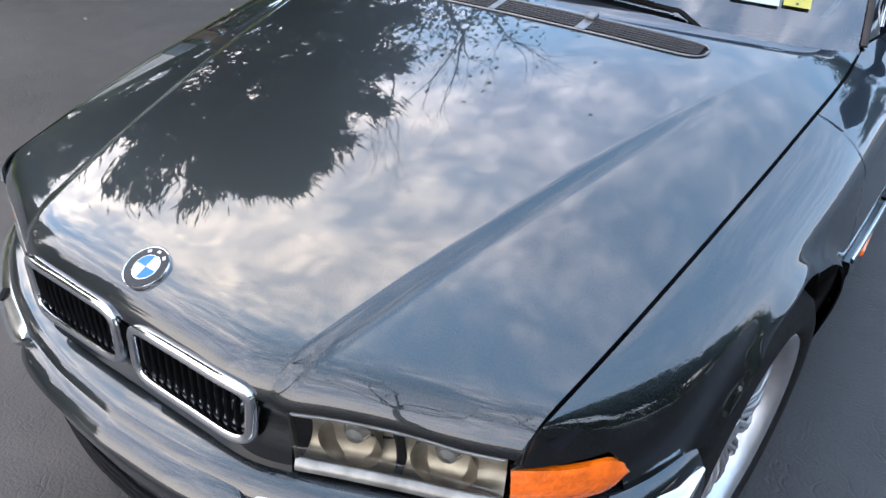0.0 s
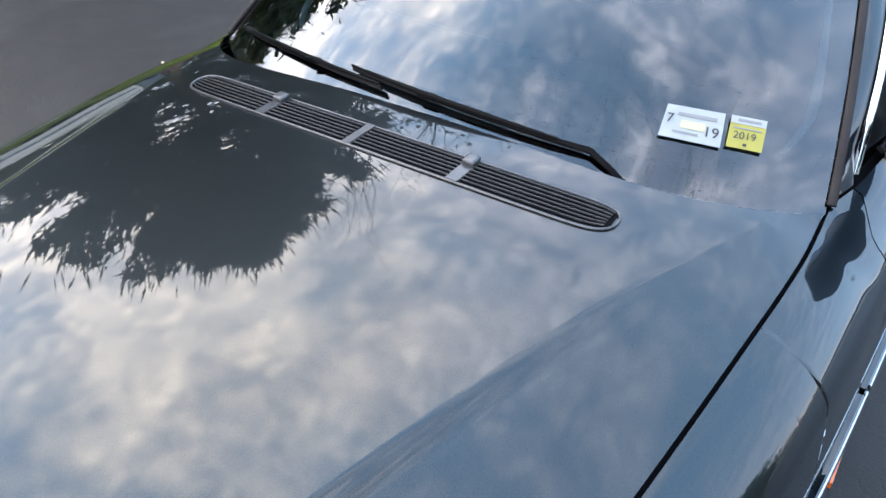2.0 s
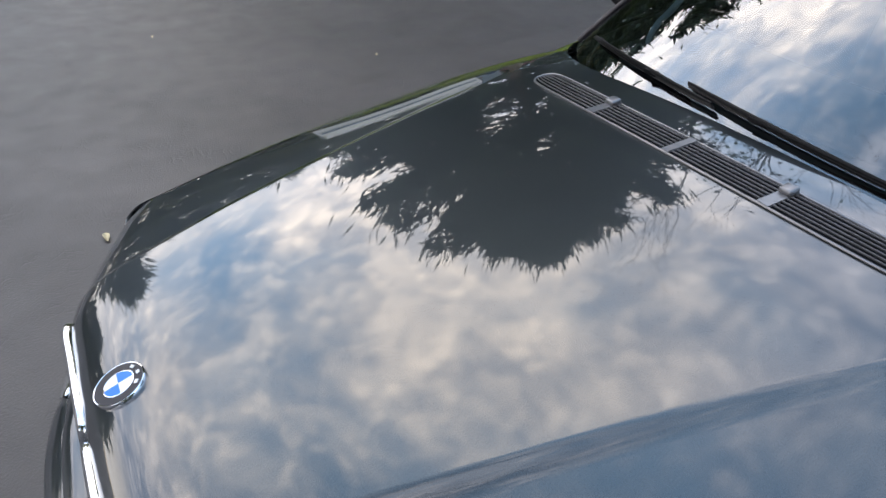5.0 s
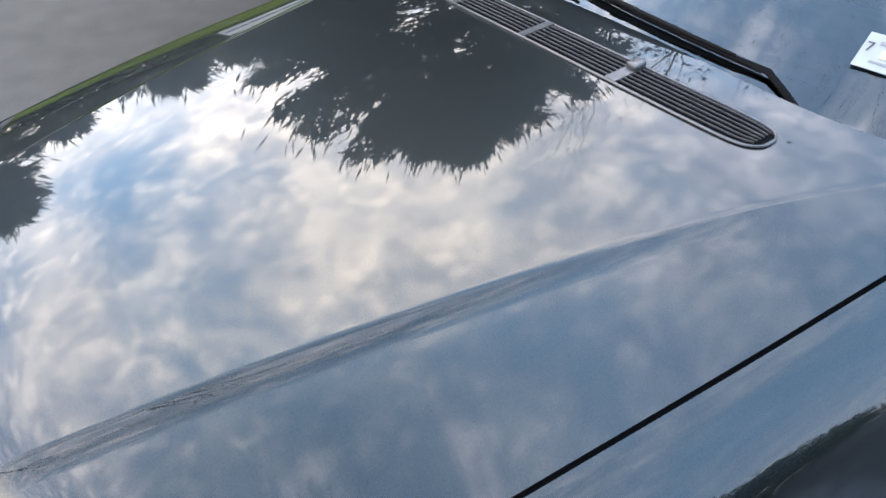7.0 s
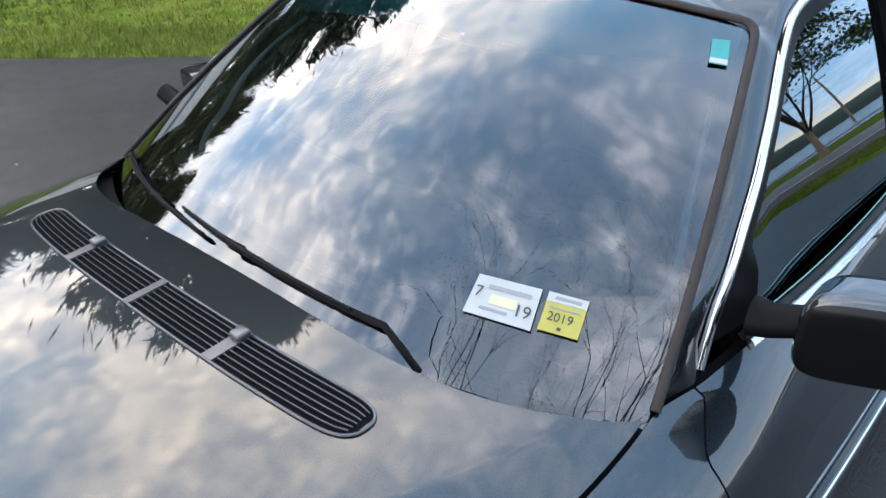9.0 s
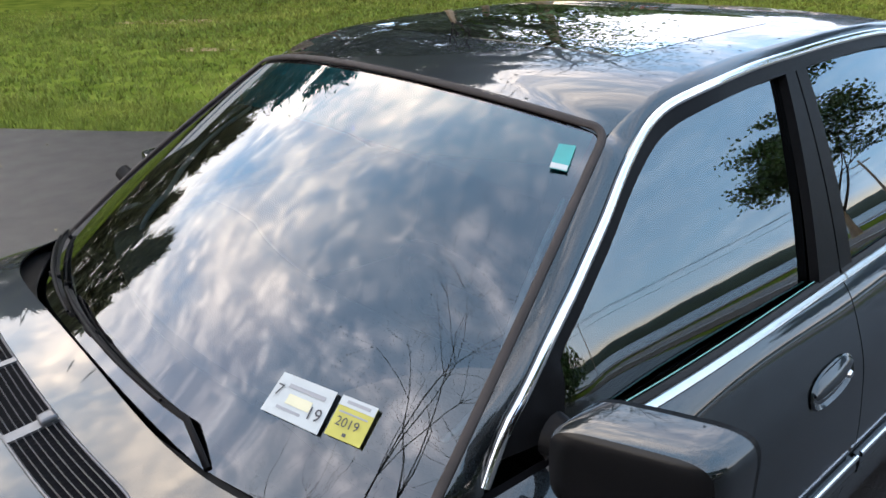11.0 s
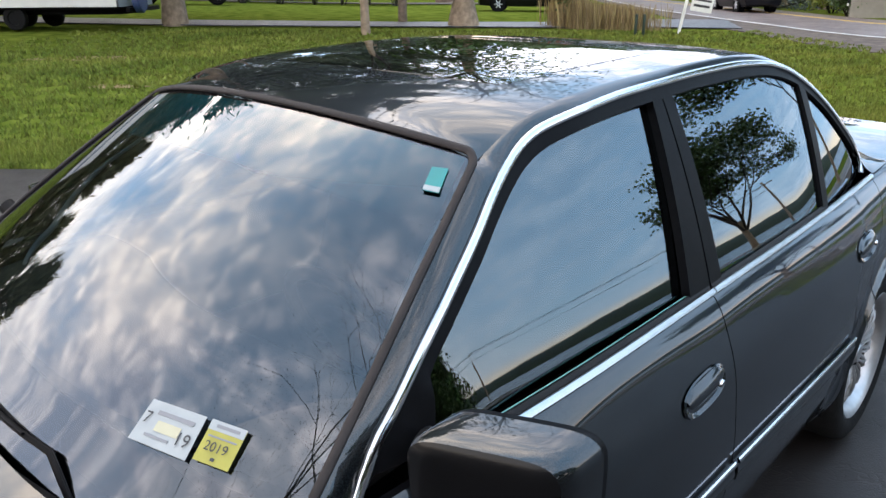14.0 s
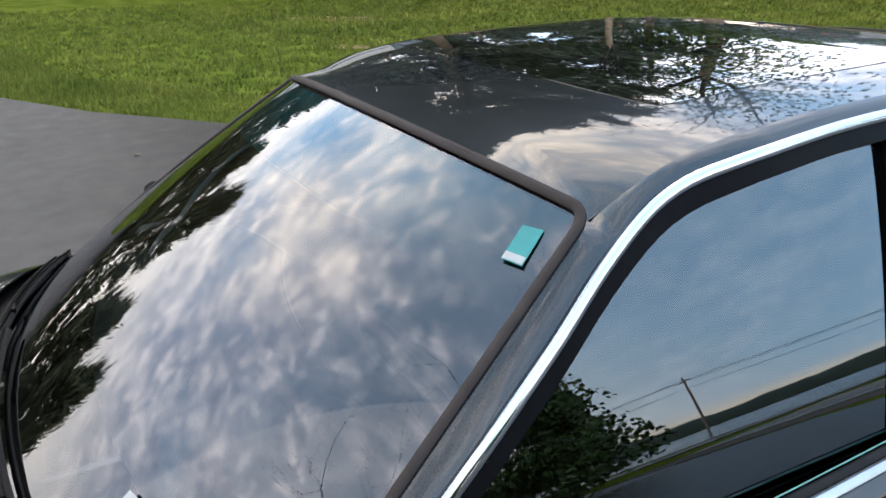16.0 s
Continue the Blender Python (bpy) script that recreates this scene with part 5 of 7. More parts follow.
    led.use_nodes = True
    led.node_tree.nodes["Principled BSDF"].inputs["Emission Color"].default_value = (0.16, 0.05, 1.0, 1)
    led.node_tree.nodes["Principled BSDF"].inputs["Emission Strength"].default_value = 1.2
    part("indicator_lamp", lathe([(0.0001, 0.004), (0.007, 0.003), (0.008, 0.0)], 14, "y"), led, mir, "small violet indicator light", m=Matrix.Translation((0.03, -0.017, -0.008)) @ Matrix.Scale(-1, 4, (0, 1, 0)))


car = new("sedan_car")
tagged(car, "dark grey metallic four-door sedan parked on the asphalt driveway", "car")
build_body(car)
build_side_glass(car)
build_vent(car)
build_emblem(car)
build_wipers(car)
build_screen_trim(car)
build_mirrors(car)
build_front(car)
build_rear(car)
for axle in (FRONT_AXLE, REAR_AXLE):
    for s in (1, -1):
        build_wheel(car, s * (0.748 if axle == FRONT_AXLE else 0.800), axle, s)
build_cabin(car)

# ---- ground ----
def ground_z(x, y):
    """The lawn rises gently away from the drive."""
    return 0.022 * max(0.0, -x - 7) * (1 - 0.5 * ramp((y - 15) / 20)) if x > -60 else 0.022 * 53 * (1 - 0.5 * ramp((y - 15) / 20))


def asphalt(name, base, second, crack=0.22, scale=15.0):
    m = material(name, base, 0.60, vary=0.25, scale=0.9, second=second, detail=8, spec=0.40)
    nt = m.node_tree
    b = nt.nodes["Principled BSDF"]
    co = nt.nodes.new("ShaderNodeTexCoord")
    fine = nt.nodes.new("ShaderNodeTexNoise")
    fine.inputs["Scale"].default_value, fine.inputs["Detail"].default_value = 120, 6
    nt.links.new(co.outputs["Object"], fine.inputs["Vector"])
    warp = nt.nodes.new("ShaderNodeTexNoise")
    warp.inputs["Scale"].default_value = 7.0
    nt.links.new(co.outputs["Object"], warp.inputs["Vector"])
    add = nt.nodes.new("ShaderNodeVectorMath"); add.operation = "ADD"
    sc = nt.nodes.new("ShaderNodeVectorMath"); sc.operation = "SCALE"; sc.inputs["Scale"].default_value = 0.22
    nt.links.new(warp.outputs["Color"], sc.inputs[0])
    nt.links.new(co.outputs["Object"], add.inputs[0]); nt.links.new(sc.outputs[0], add.inputs[1])
    vor = nt.nodes.new("ShaderNodeTexVoronoi"); vor.feature = "DISTANCE_TO_EDGE"
    vor.inputs["Scale"].default_value = scale
    nt.links.new(add.outputs[0], vor.inputs["Vector"])
    edge = nt.nodes.new("ShaderNodeMapRange")
    edge.inputs["From Max"].default_value = 0.07
    nt.links.new(vor.outputs["Distance"], edge.inputs["Value"])
    mask = nt.nodes.new("ShaderNodeTexNoise"); mask.inputs["Scale"].default_value = 5.0; mask.inputs["Detail"].default_value = 8
    nt.links.new(co.outputs["Object"], mask.inputs["Vector"])
    mr = nt.nodes.new("ShaderNodeMapRange")
    mr.inputs["From Min"].default_value, mr.inputs["From Max"].default_value = 0.52, 0.60
    nt.links.new(mask.outputs["Fac"], mr.inputs["Value"])
    mx = nt.nodes.new("ShaderNodeMix")
    mx.inputs["A"].default_value = 1.0
    nt.links.new(mr.outputs[0], mx.inputs["Factor"]); nt.links.new(edge.outputs[0], mx.inputs["B"])
    b1 = nt.nodes.new("ShaderNodeBump"); b1.inputs["Strength"].default_value, b1.inputs["Distance"].default_value = crack, 0.006
    nt.links.new(mx.outputs["Result"], b1.inputs["Height"])
    b2 = nt.nodes.new("ShaderNodeBump"); b2.inputs["Strength"].default_value, b2.inputs["Distance"].default_value = 0.55, 0.004
    nt.links.new(fine.outputs["Fac"], b2.inputs["Height"]); nt.links.new(b1.outputs[0], b2.inputs["Normal"])
    nt.links.new(b2.outputs[0], b.inputs["Normal"])
    rr = nt.nodes.new("ShaderNodeMapRange")
    rr.inputs["To Min"].default_value, rr.inputs["To Max"].default_value = 0.36, 0.62
    nt.links.new(mask.outputs["Fac"], rr.inputs["Value"]); nt.links.new(rr.outputs[0], b.inputs["Roughness"])
    return m


def island_tint(m, amount=0.35):
    """Each joined leaf or blade takes its own shade."""
    nt = m.node_tree
    b = nt.nodes["Principled BSDF"]
    geo = nt.nodes.new("ShaderNodeNewGeometry")
    hs = nt.nodes.new("ShaderNodeHueSaturation")
    mr = nt.nodes.new("ShaderNodeMapRange")
    mr.inputs["To Min"].default_value, mr.inputs["To Max"].default_value = 1 - amount, 1 + amount
    hue = nt.nodes.new("ShaderNodeMapRange")
    hue.inputs["To Min"].default_value, hue.inputs["To Max"].default_value = 0.485, 0.515
    nt.links.new(geo.outputs["Random Per Island"], mr.inputs["Value"]); nt.links.new(geo.outputs["Random Per Island"], hue.inputs["Value"])
    nt.links.new(mr.outputs[0], hs.inputs["Value"]); nt.links.new(hue.outputs[0], hs.inputs["Hue"])
    src = b.inputs["Base Color"].links[0].from_socket if b.inputs["Base Color"].is_linked else None
    if src:
        nt.links.new(src, hs.inputs["Color"])
    else:
        hs.inputs["Color"].default_value = b.inputs["Base Color"].default_value
    nt.links.new(hs.outputs["Color"], b.inputs["Base Color"])
    return m


ASPHALT = asphalt("sealed_asphalt", (0.0150, 0.0120, 0.0108), (0.0245, 0.0200, 0.0182))
ROAD_ASPHALT = asphalt("pale_road_asphalt", (0.132, 0.098, 0.086), (0.168, 0.128, 0.113), 0.4, 3.0)
APRON_ASPHALT = asphalt("blue_grey_asphalt", (0.030, 0.029, 0.031), (0.044, 0.042, 0.043), 0.4, 3.0)
ROAD_ASPHALT.node_tree.nodes["Principled BSDF"].inputs["Specular IOR Level"].default_value = 0.12
GRAVEL = material("gravel_shoulder", (0.115, 0.092, 0.078), 0.95, spec=0.1, vary=0.35, scale=3.0, bump=0.8, bump_scale=30)
LAWN = material("lawn", (0.088, 0.128, 0.016), 1.0, spec=0.0, scale=2.2, second=(0.142, 0.166, 0.028), bump=0.9, bump_scale=35, vary=0.35, detail=12)
BLADE = island_tint(material("grass_blade", (0.122, 0.164, 0.026), 0.8, spec=0.15, scale=0.6, second=(0.186, 0.196, 0.038), vary=0.25), 0.45)
DRY = material("dry_grass_soil", (0.21, 0.14, 0.05), 0.95, vary=0.3, scale=6, bump=0.6, bump_scale=50)
PAINT_WHITE = material("road_paint_white", (0.62, 0.60, 0.57), 0.7, vary=0.15, scale=3)
PAINT_YELLOW = material("road_paint_yellow", (0.50, 0.33, 0.07), 0.7, vary=0.15, scale=3)


def sheet(name, pts, mat, label, category, lift=0.0, kind="structure", depth=0.0):
    bm = bmesh.new()
    f = bm.faces.new([bm.verts.new((x, y, ground_z(x, y) + lift)) for x, y in pts])
    if depth:
        r = bmesh.ops.extrude_face_region(bm, geom=[f])
        bmesh.ops.translate(bm, vec=(0, 0, -depth), verts=[v for v in r["geom"] if isinstance(v, bmesh.types.BMVert)])
    bmesh.ops.triangulate(bm, faces=bm.faces[:])
    return tagged(part(name, bm, mat, smooth=False), label, category, kind=kind)


def strip(name, left, right, mat, label, category, lift, kind="structure"):
    """A band of ground between two edges of equal count, cut fine enough to follow the slope."""
    rows = []
    for (a, b), (c, d) in zip(zip(left, right), zip(left[1:], right[1:])):
        for k in range(6):
            t = k / 6
            p, q = (lerp(a[0], c[0], t), lerp(a[1], c[1], t)), (lerp(b[0], d[0], t), lerp(b[1], d[1], t))
            rows.append([(lerp(p[0], q[0], u), lerp(p[1], q[1], u)) for u in spread(0, 1, 5)])
    rows.append([(lerp(left[-1][0], right[-1][0], u), lerp(left[-1][1], right[-1][1], u)) for u in spread(0, 1, 5)])
    ob = patch(name, [[(x, y, ground_z(x, y) + lift) for x, y in r] for r in rows], mat, None, "", thick=0.03)
    return tagged(ob, label, category, kind=kind)


axis = [-3000, -1200, -500, -250, -140] + [-100 + 5 * k for k in range(9)] + [-57 + 3 * k for k in range(16)] + [-10 + 2 * k for k in range(16)] + [26, 34, 48, 70, 110, 200, 400, 1000, 3000]
rows = [[(x, y, ground_z(x, y) - 0.02) for x in axis] for y in [-3000, -800, -300, -120, -60, -30, -15, -5] + [2.5 * k for k in range(30)] + [80, 95, 120, 200, 400, 1000, 3000]]
tagged(patch("ground", rows, LAWN), "green mown lawn with uneven colour", "lawn", kind="structure")
DRIVE = [(-60, -6), (-13, 0.0), (-9.6, 0.7), (-7.6, 2.0), (-6.2, 3.2), (-5.0, 4.25), (-4.2, 5.1), (-3.3, 7.2), (-2.4, 9.6), (-1.3, 10.85), (-0.1, 11.3), (3, 12.2), (6, 13.3), (14, 15.0), (27, 13), (27, -40), (-60, -40)]
sheet("driveway", DRIVE, ASPHALT, "dark sealed asphalt driveway with fine cracks", "driveway", lift=0.0, depth=0.02)
near = [(22, 13.7), (15, 15.5), (4, 18.2), (-1.5, 19.6), (-3.6, 20.5), (-5.4, 22.0), (-8.2, 25.0), (-10.5, 26.9), (-17.0, 34.6), (-29.5, 49.0), (-44, 68), (-75, 108)]
line = [(22.6, 17.5), (15, 19.4), (4, 22.1), (-2.3, 23.9), (-4.9, 25.1), (-6.4, 26.3), (-8.5, 28.2), (-10.8, 30.2), (-17.5, 36.5), (-29.6, 50.2), (-44.3, 69.5), (-75.6, 109)]
far = [(24.5, 26.5), (17, 28.4), (6, 31.0), (-3.8, 32.6), (-7.6, 35.3), (-10.2, 37.8), (-13.2, 40.7), (-16.0, 43.2), (-21.7, 48.2), (-33.0, 58.5), (-46.6, 75), (-78, 115)]
strip("road", line, far, ROAD_ASPHALT, "worn pale asphalt road with painted lines", "road", 0.02)
strip("road_shoulder", near, [lerp2 for lerp2 in [(lerp(a[0], b[0], 0.995), lerp(a[1], b[1], 0.995)) for a, b in zip(near, line)]], GRAVEL, "brown gravel shoulder beside the road", "shoulder", 0.008)
mid = lambda a, b, t: [(lerp(p[0], q[0], t), lerp(p[1], q[1], t)) for p, q in zip(a, b)]
strip("edge_line", mid(line, far, 0.015), mid(line, far, 0.036), PAINT_WHITE, "worn white edge line on the road", "road marking", 0.028)
strip("centre_line", mid(line, far, 0.70), mid(line, far, 0.715), PAINT_YELLOW, "yellow centre line on the road", "road marking", 0.028)
strip("centre_line", mid(line, far, 0.735), mid(line, far, 0.75), PAINT_YELLOW, "yellow centre line on the road", "road marking", 0.028)
strip("side_drive", [(-34, 4.0), (-22.5, 12.6), (-20.3, 14.4), (-16.7, 18.2), (-13.2, 22.1), (-11.2, 24.6), (-8.9, 26.2)], [(-36, 6.2), (-24.0, 14.2), (-22.0, 16.0), (-18.2, 19.9), (-15.0, 24.2), (-13.9, 28.6), (-11.4, 30.5)], APRON_ASPHALT, "narrow blue-grey asphalt side drive across the lawn", "driveway", 0.012)
strip("far_drive", [(-60, 16), (-40.5, 27), (-34.6, 31.6), (-30, 35.5), (-24.5, 40.5)], [(-61, 18.5), (-41.5, 28.9), (-35.6, 33.2), (-31.5, 37.5), (-26, 42.5)], GRAVEL, "pale gravel drive behind the hedge", "driveway", 0.012)


def dirt_patch(x, y, a, b, turn):
    pts = []
    for k in range(28):
        t = 2 * math.pi * k / 28
        r = 1 + 0.22 * math.sin(3 * t + x) + 0.12 * math.sin(7 * t + y)
        u, v = a * r * math.cos(t), b * r * math.sin(t)
        pts.append((x + u * math.cos(turn) - v * math.sin(turn), y + u * math.sin(turn) + v * math.cos(turn)))
    return sheet("dirt_patch", pts, DRY, "dry tan patch worn into the lawn", "bare patch", lift=-0.012)


dirt_patch(-14.7, 7.6, 1.1, 0.42, 0.9)
dirt_patch(-10.6, 6.3, 0.45, 0.22, 0.8)


def inside(x, y, poly):
    hit = False
    for (x1, y1), (x2, y2) in zip(poly, poly[1:] + poly[:1]):
        if (y1 > y) != (y2 > y) and x < (x2 - x1) * (y - y1) / (y2 - y1) + x1:
            hit = not hit
    return hit


def edge_distance(x, y, poly):
    p, best = Vector((x, y)), 1e9
    for a, b in zip(poly[1:12], poly[2:13]):
        a, b = Vector(a), Vector(b)
        t = max(0, min(1, (p - a).dot(b - a) / (b - a).length_squared))
        best = min(best, (p - a.lerp(b, t)).length)
    return best


def grass(name, count, area, height, width, keep, label):
    rng = random.Random(5 + count)
    v, f = [], []
    while len(f) < count:
        cx, cy = rng.uniform(*area[0]), rng.uniform(*area[1])
        if not keep(cx, cy):
            continue
        tall = height * rng.uniform(0.6, 1.3)
        for _ in range(rng.randint(3, 7)):
            x, y = cx + rng.gauss(0, 0.03), cy + rng.gauss(0, 0.03)
            if inside(x, y, DRIVE):
                continue
            a = rng.uniform(0, 2 * math.pi)
            h, w = tall * rng.uniform(0.5, 1.15), width * rng.uniform(0.7, 1.3)
            lean = rng.uniform(0.1, 0.9) * h
            b = rng.uniform(0, 2 * math.pi)
            z = ground_z(x, y) - 0.022
            k = len(v)
            v += [(x - w * math.cos(a), y - w * math.sin(a), z), (x + w * math.cos(a), y + w * math.sin(a), z), (x + lean * math.cos(b), y + lean * math.sin(b), z + h)]
            f.append((k, k + 1, k + 2))
    ob = new(name, mesh_of(name, v, f, BLADE, False))
    return tagged(ob, label, "grass", kind="stuff")


grass("grass", 46000, ((-13, 1), (-1, 14)), 0.085, 0.006, lambda x, y: not inside(x, y, DRIVE) and edge_distance(x, y, DRIVE) < 1.3 and y < 13, "long bright grass along the driveway edge")
grass("grass", 80000, ((-20, 9), (0, 20)), 0.075, 0.012, lambda x, y: not inside(x, y, DRIVE) and 1.0 < edge_distance(x, y, DRIVE) < 3 + 8 * random.random() and not (x > -1.5 and y > 18.2), "uneven tufts of lawn grass")
grass("grass", 40000, ((-34, 2), (4, 30)), 0.085, 0.030, lambda x, y: not inside(x, y, DRIVE) and edge_distance(x, y, DRIVE) > 5 and x + y > -12 + 6 * random.random() and y - 0.9 * x < 33 and y + 0.95 * x < 18 and abs((x + 16.7) * 0.735 - (y - 19.0) * 0.678) > 1.6, "coarse tufts of the farther lawn")

LEAF_LITTER = material("fallen_leaf", (0.42, 0.34, 0.20), 0.7, vary=0.4, scale=30, random_tint=0.5)
rng = random.Random(9)
litter = None
for x, y, size in [(-3.50, 2.12, 0.05), (-2.89, 2.76, 0.045), (-5.4, 2.2, 0.07), (-2.2, 1.2, 0.03), (-4.6, 0.9, 0.04), (-1.9, 0.25, 0.07), (-3.2, 3.6, 0.03), (-5.9, 2.7, 0.035), (-1.55, -0.35, 0.03), (2.1, 3.3, 0.03), (2.4, 4.6, 0.035), (-4.3, 3.9, 0.03), (-1.7, 0.8, 0.025), (1.9, 2.7, 0.025)]:
    bm = bmesh.new()
    n = 7
    spine = [(0.5 * size * (2 * k / (n - 1) - 1), 0.18 * size * math.sin(math.pi * k / (n - 1)), 0.12 * size * math.sin(math.pi * k / (n - 1))) for k in range(n)]
    top = [bm.verts.new((p[0], p[1] + 0.02 * size, 0.006 + p[2] * 1.4)) for p in spine]
    mid_ = [bm.verts.new((p[0], 0, 0.004)) for p in spine]
    bot = [bm.verts.new((p[0], -p[1] - 0.02 * size, 0.006 + p[2])) for p in spine]
    for a, b in ((top, mid_), (mid_, bot)):
        for k in range(n - 1):
            bm.faces.new((a[k], a[k + 1], b[k + 1], b[k]))
    leaf = part("fallen_leaf", bm, LEAF_LITTER, None, m=pose(x, y, 0.001, 0, 0, rng.uniform(0, 360)))
    tagged(leaf, "curled dry leaf lying on the asphalt", "leaf", group="fallen leaves")

# ---- the far shore, water and wires ----
HILL = material("wooded_hill", (0.016, 0.026, 0.014), 0.95, vary=0.4, scale=0.03, bump=0.5, bump_scale=0.4)
WATER = material("calm_lake_water", (0.02, 0.03, 0.035), 0.25, vary=0.2, scale=0.05, bump=0.06, bump_scale=0.8, spec=0.16)
POLE_WOOD = material("weathered_pole_wood", (0.20, 0.145, 0.11), 0.85, vary=0.25, scale=9, bump=0.3, bump_scale=20)
WIRE = material("black_cable", (0.012, 0.012, 0.012), 0.6)


def far_hill(az0, az1, dist, height, seed, label):
    rng = random.Random(seed)
    ph = [rng.uniform(0, 6.28) for _ in range(6)]
    rows = []
    for k in range(160):
        a = radians(lerp(az0, az1, k / 159))
        h = height * (0.75 + 0.2 * math.sin(5 * a + ph[0]) + 0.13 * math.sin(11 * a + ph[1]) + 0.03 * math.sin(60 * a + ph[2]) + 0.05 * rng.random())
        h *= ramp(k / 12) * ramp((159 - k) / 12) * 0.9 + 0.1
        c, s = math.sin(a), math.cos(a)
        rows.append([(c * d, s * d, z) for d, z in ((dist, -2), (dist + 8, h * 0.35), (dist + 30, h * 0.8), (dist + 70, h), (dist + 140, h * 0.7), (dist + 200, -2))])
    tagged(patch("backdrop", rows, HILL), label, "hill", kind="structure")


far_hill(8, 110, 430, 19, 4, "dark wooded ridge on the far shore")
far_hill(-175, -60, 620, 14, 6, "low dark wooded horizon")
rows = [[(math.sin(radians(a)) * d, math.cos(radians(a)) * d, 0.03) for a in spread(2, 115, 40)] for d in (46, 90, 200, 436)]
tagged(patch("water", rows, WATER), "calm pale lake beyond the road", "lake", kind="structure")
strip("lake_road", [(15, 62), (23, 42), (29, 19), (32, -10), (33, -60)], [(20, 64), (28, 44), (34, 20), (37, -9), (38, -60)], ROAD_ASPHALT, "asphalt road along the lake shore", "road", 0.03)


def pole(x, y, h, label="weathered wooden utility pole"):
    p = new("utility_pole")
    p.matrix_basis = Matrix.Translation((x, y, ground_z(x, y)))
    tagged(p, label, "pole", group="utility poles")
    part("pole_shaft", tube([(0, 0, -0.3), (0, 0, h * 0.5), (0.03, 0, h)], [0.16, 0.14, 0.11], 14), POLE_WOOD, p)
    part("crossarm", box(2.2, 0.10, 0.12, 0.01, at=(0, 0, h - 0.7)), POLE_WOOD, p)
    for dx in (-1.0, -0.45, 0.45, 1.0):
        part("insulator", lathe([(0.0001, 0.12), (0.03, 0.11), (0.045, 0.06), (0.03, 0.02), (0.03, 0)], 10, "z"), WHITE_ENAMEL, p, m=Matrix.Translation((dx, 0, h - 0.64)))


def wire(a, b, sag, r=0.012):
    a, b = Vector(a), Vector(b)
    pts = [a.lerp(b, t) - Vector((0, 0, sag * 4 * t * (1 - t))) for t in spread(0, 1, 24)]
    tagged(part("overhead_cable", tube(pts, r, 6), WIRE), "black overhead cable strung between poles", "cable", group="overhead cables")


for x, y in ((-18.8, 20.4),):
    pole(x, y, 9.0)
for x, y in ((36, 84), (58, 46), (66, 2)):
    pole(x, y, 9.0)
for p, q in (((36, 84), (58, 46)), ((58, 46), (66, 2))):
    for dx, dz in ((-1.0, 0.55), (1.0, 0.55), (0.1, 1.7)):
        wire((p[0] + dx, p[1], 9.0 - dz), (q[0] + dx, q[1], 9.0 - dz), 0.7, 0.03)
wire((-18.8, 20.4, 8.4), (-40, -12, 9.5), 0.8, 0.02)
wire((-18.8, 20.4, 7.9), (-40, -12, 9.0), 0.8, 0.02)

# ---- trees ----
BARK = material("grey_brown_bark", (0.27, 0.195, 0.135), 0.9, vary=0.35, scale=5, bump=0.9, bump_scale=14)
BARK_DARK = material("dark_twig_bark", (0.035, 0.028, 0.024), 0.9, vary=0.3, scale=6)
FIR_LEAF = island_tint(material("dark_conifer_needles", (0.080, 0.108, 0.078), 0.65, scale=0.7, second=(0.112, 0.145, 0.098), vary=0.2), 0.4)
GREEN_LEAF = island_tint(material("green_leaves", (0.042, 0.085, 0.020), 0.55, scale=0.8, second=(0.070, 0.115, 0.026), vary=0.2), 0.45)
OLIVE_LEAF = island_tint(material("dull_olive_leaves", (0.19, 0.185, 0.10), 0.65, scale=0.7, second=(0.25, 0.24, 0.13), vary=0.2), 0.4)
BLUE_FIR = island_tint(material("blue_spruce_needles", (0.060, 0.085, 0.078), 0.7, scale=1.5, second=(0.10, 0.13, 0.12), vary=0.2), 0.4)
YELLOW_LEAF = island_tint(material("yellow_green_leaves", (0.20, 0.21, 0.025), 0.55, scale=0.9, second=(0.13, 0.17, 0.02), vary=0.2), 0.4)
STRAW = island_tint(material("dry_straw", (0.36, 0.25, 0.11), 0.8, scale=2, second=(0.27, 0.19, 0.09), vary=0.2), 0.35)
RED_LEAF = island_tint(material("dull_red_leaves", (0.10, 0.055, 0.03), 0.6, scale=1, second=(0.06, 0.07, 0.03), vary=0.2), 0.4)


def rods(name, segs, mat, parent, n=5, label=""):
    """All limbs of a tree, as joined tapered rods."""
    v, f = [], []
    for p, q, r0, r1 in segs:
        p, q = Vector(p), Vector(q)
        way = (q - p)
        if way.length < 1e-6:
            continue
        side = way.orthogonal().normalized()
        other = way.normalized().cross(side)
        k0 = len(v)
        for c, r in ((p, r0), (q, r1)):
            for k in range(n):
                a = 2 * math.pi * k / n
                v.append(c + (side * math.cos(a) + other * math.sin(a)) * r)
        for k in range(n):
            f.append((k0 + k, k0 + (k + 1) % n, k0 + n + (k + 1) % n, k0 + n + k))
    ob = hold(new(name, mesh_of(name, v, f, mat)), parent)
    if label:
        ob["label"] = label
    return ob


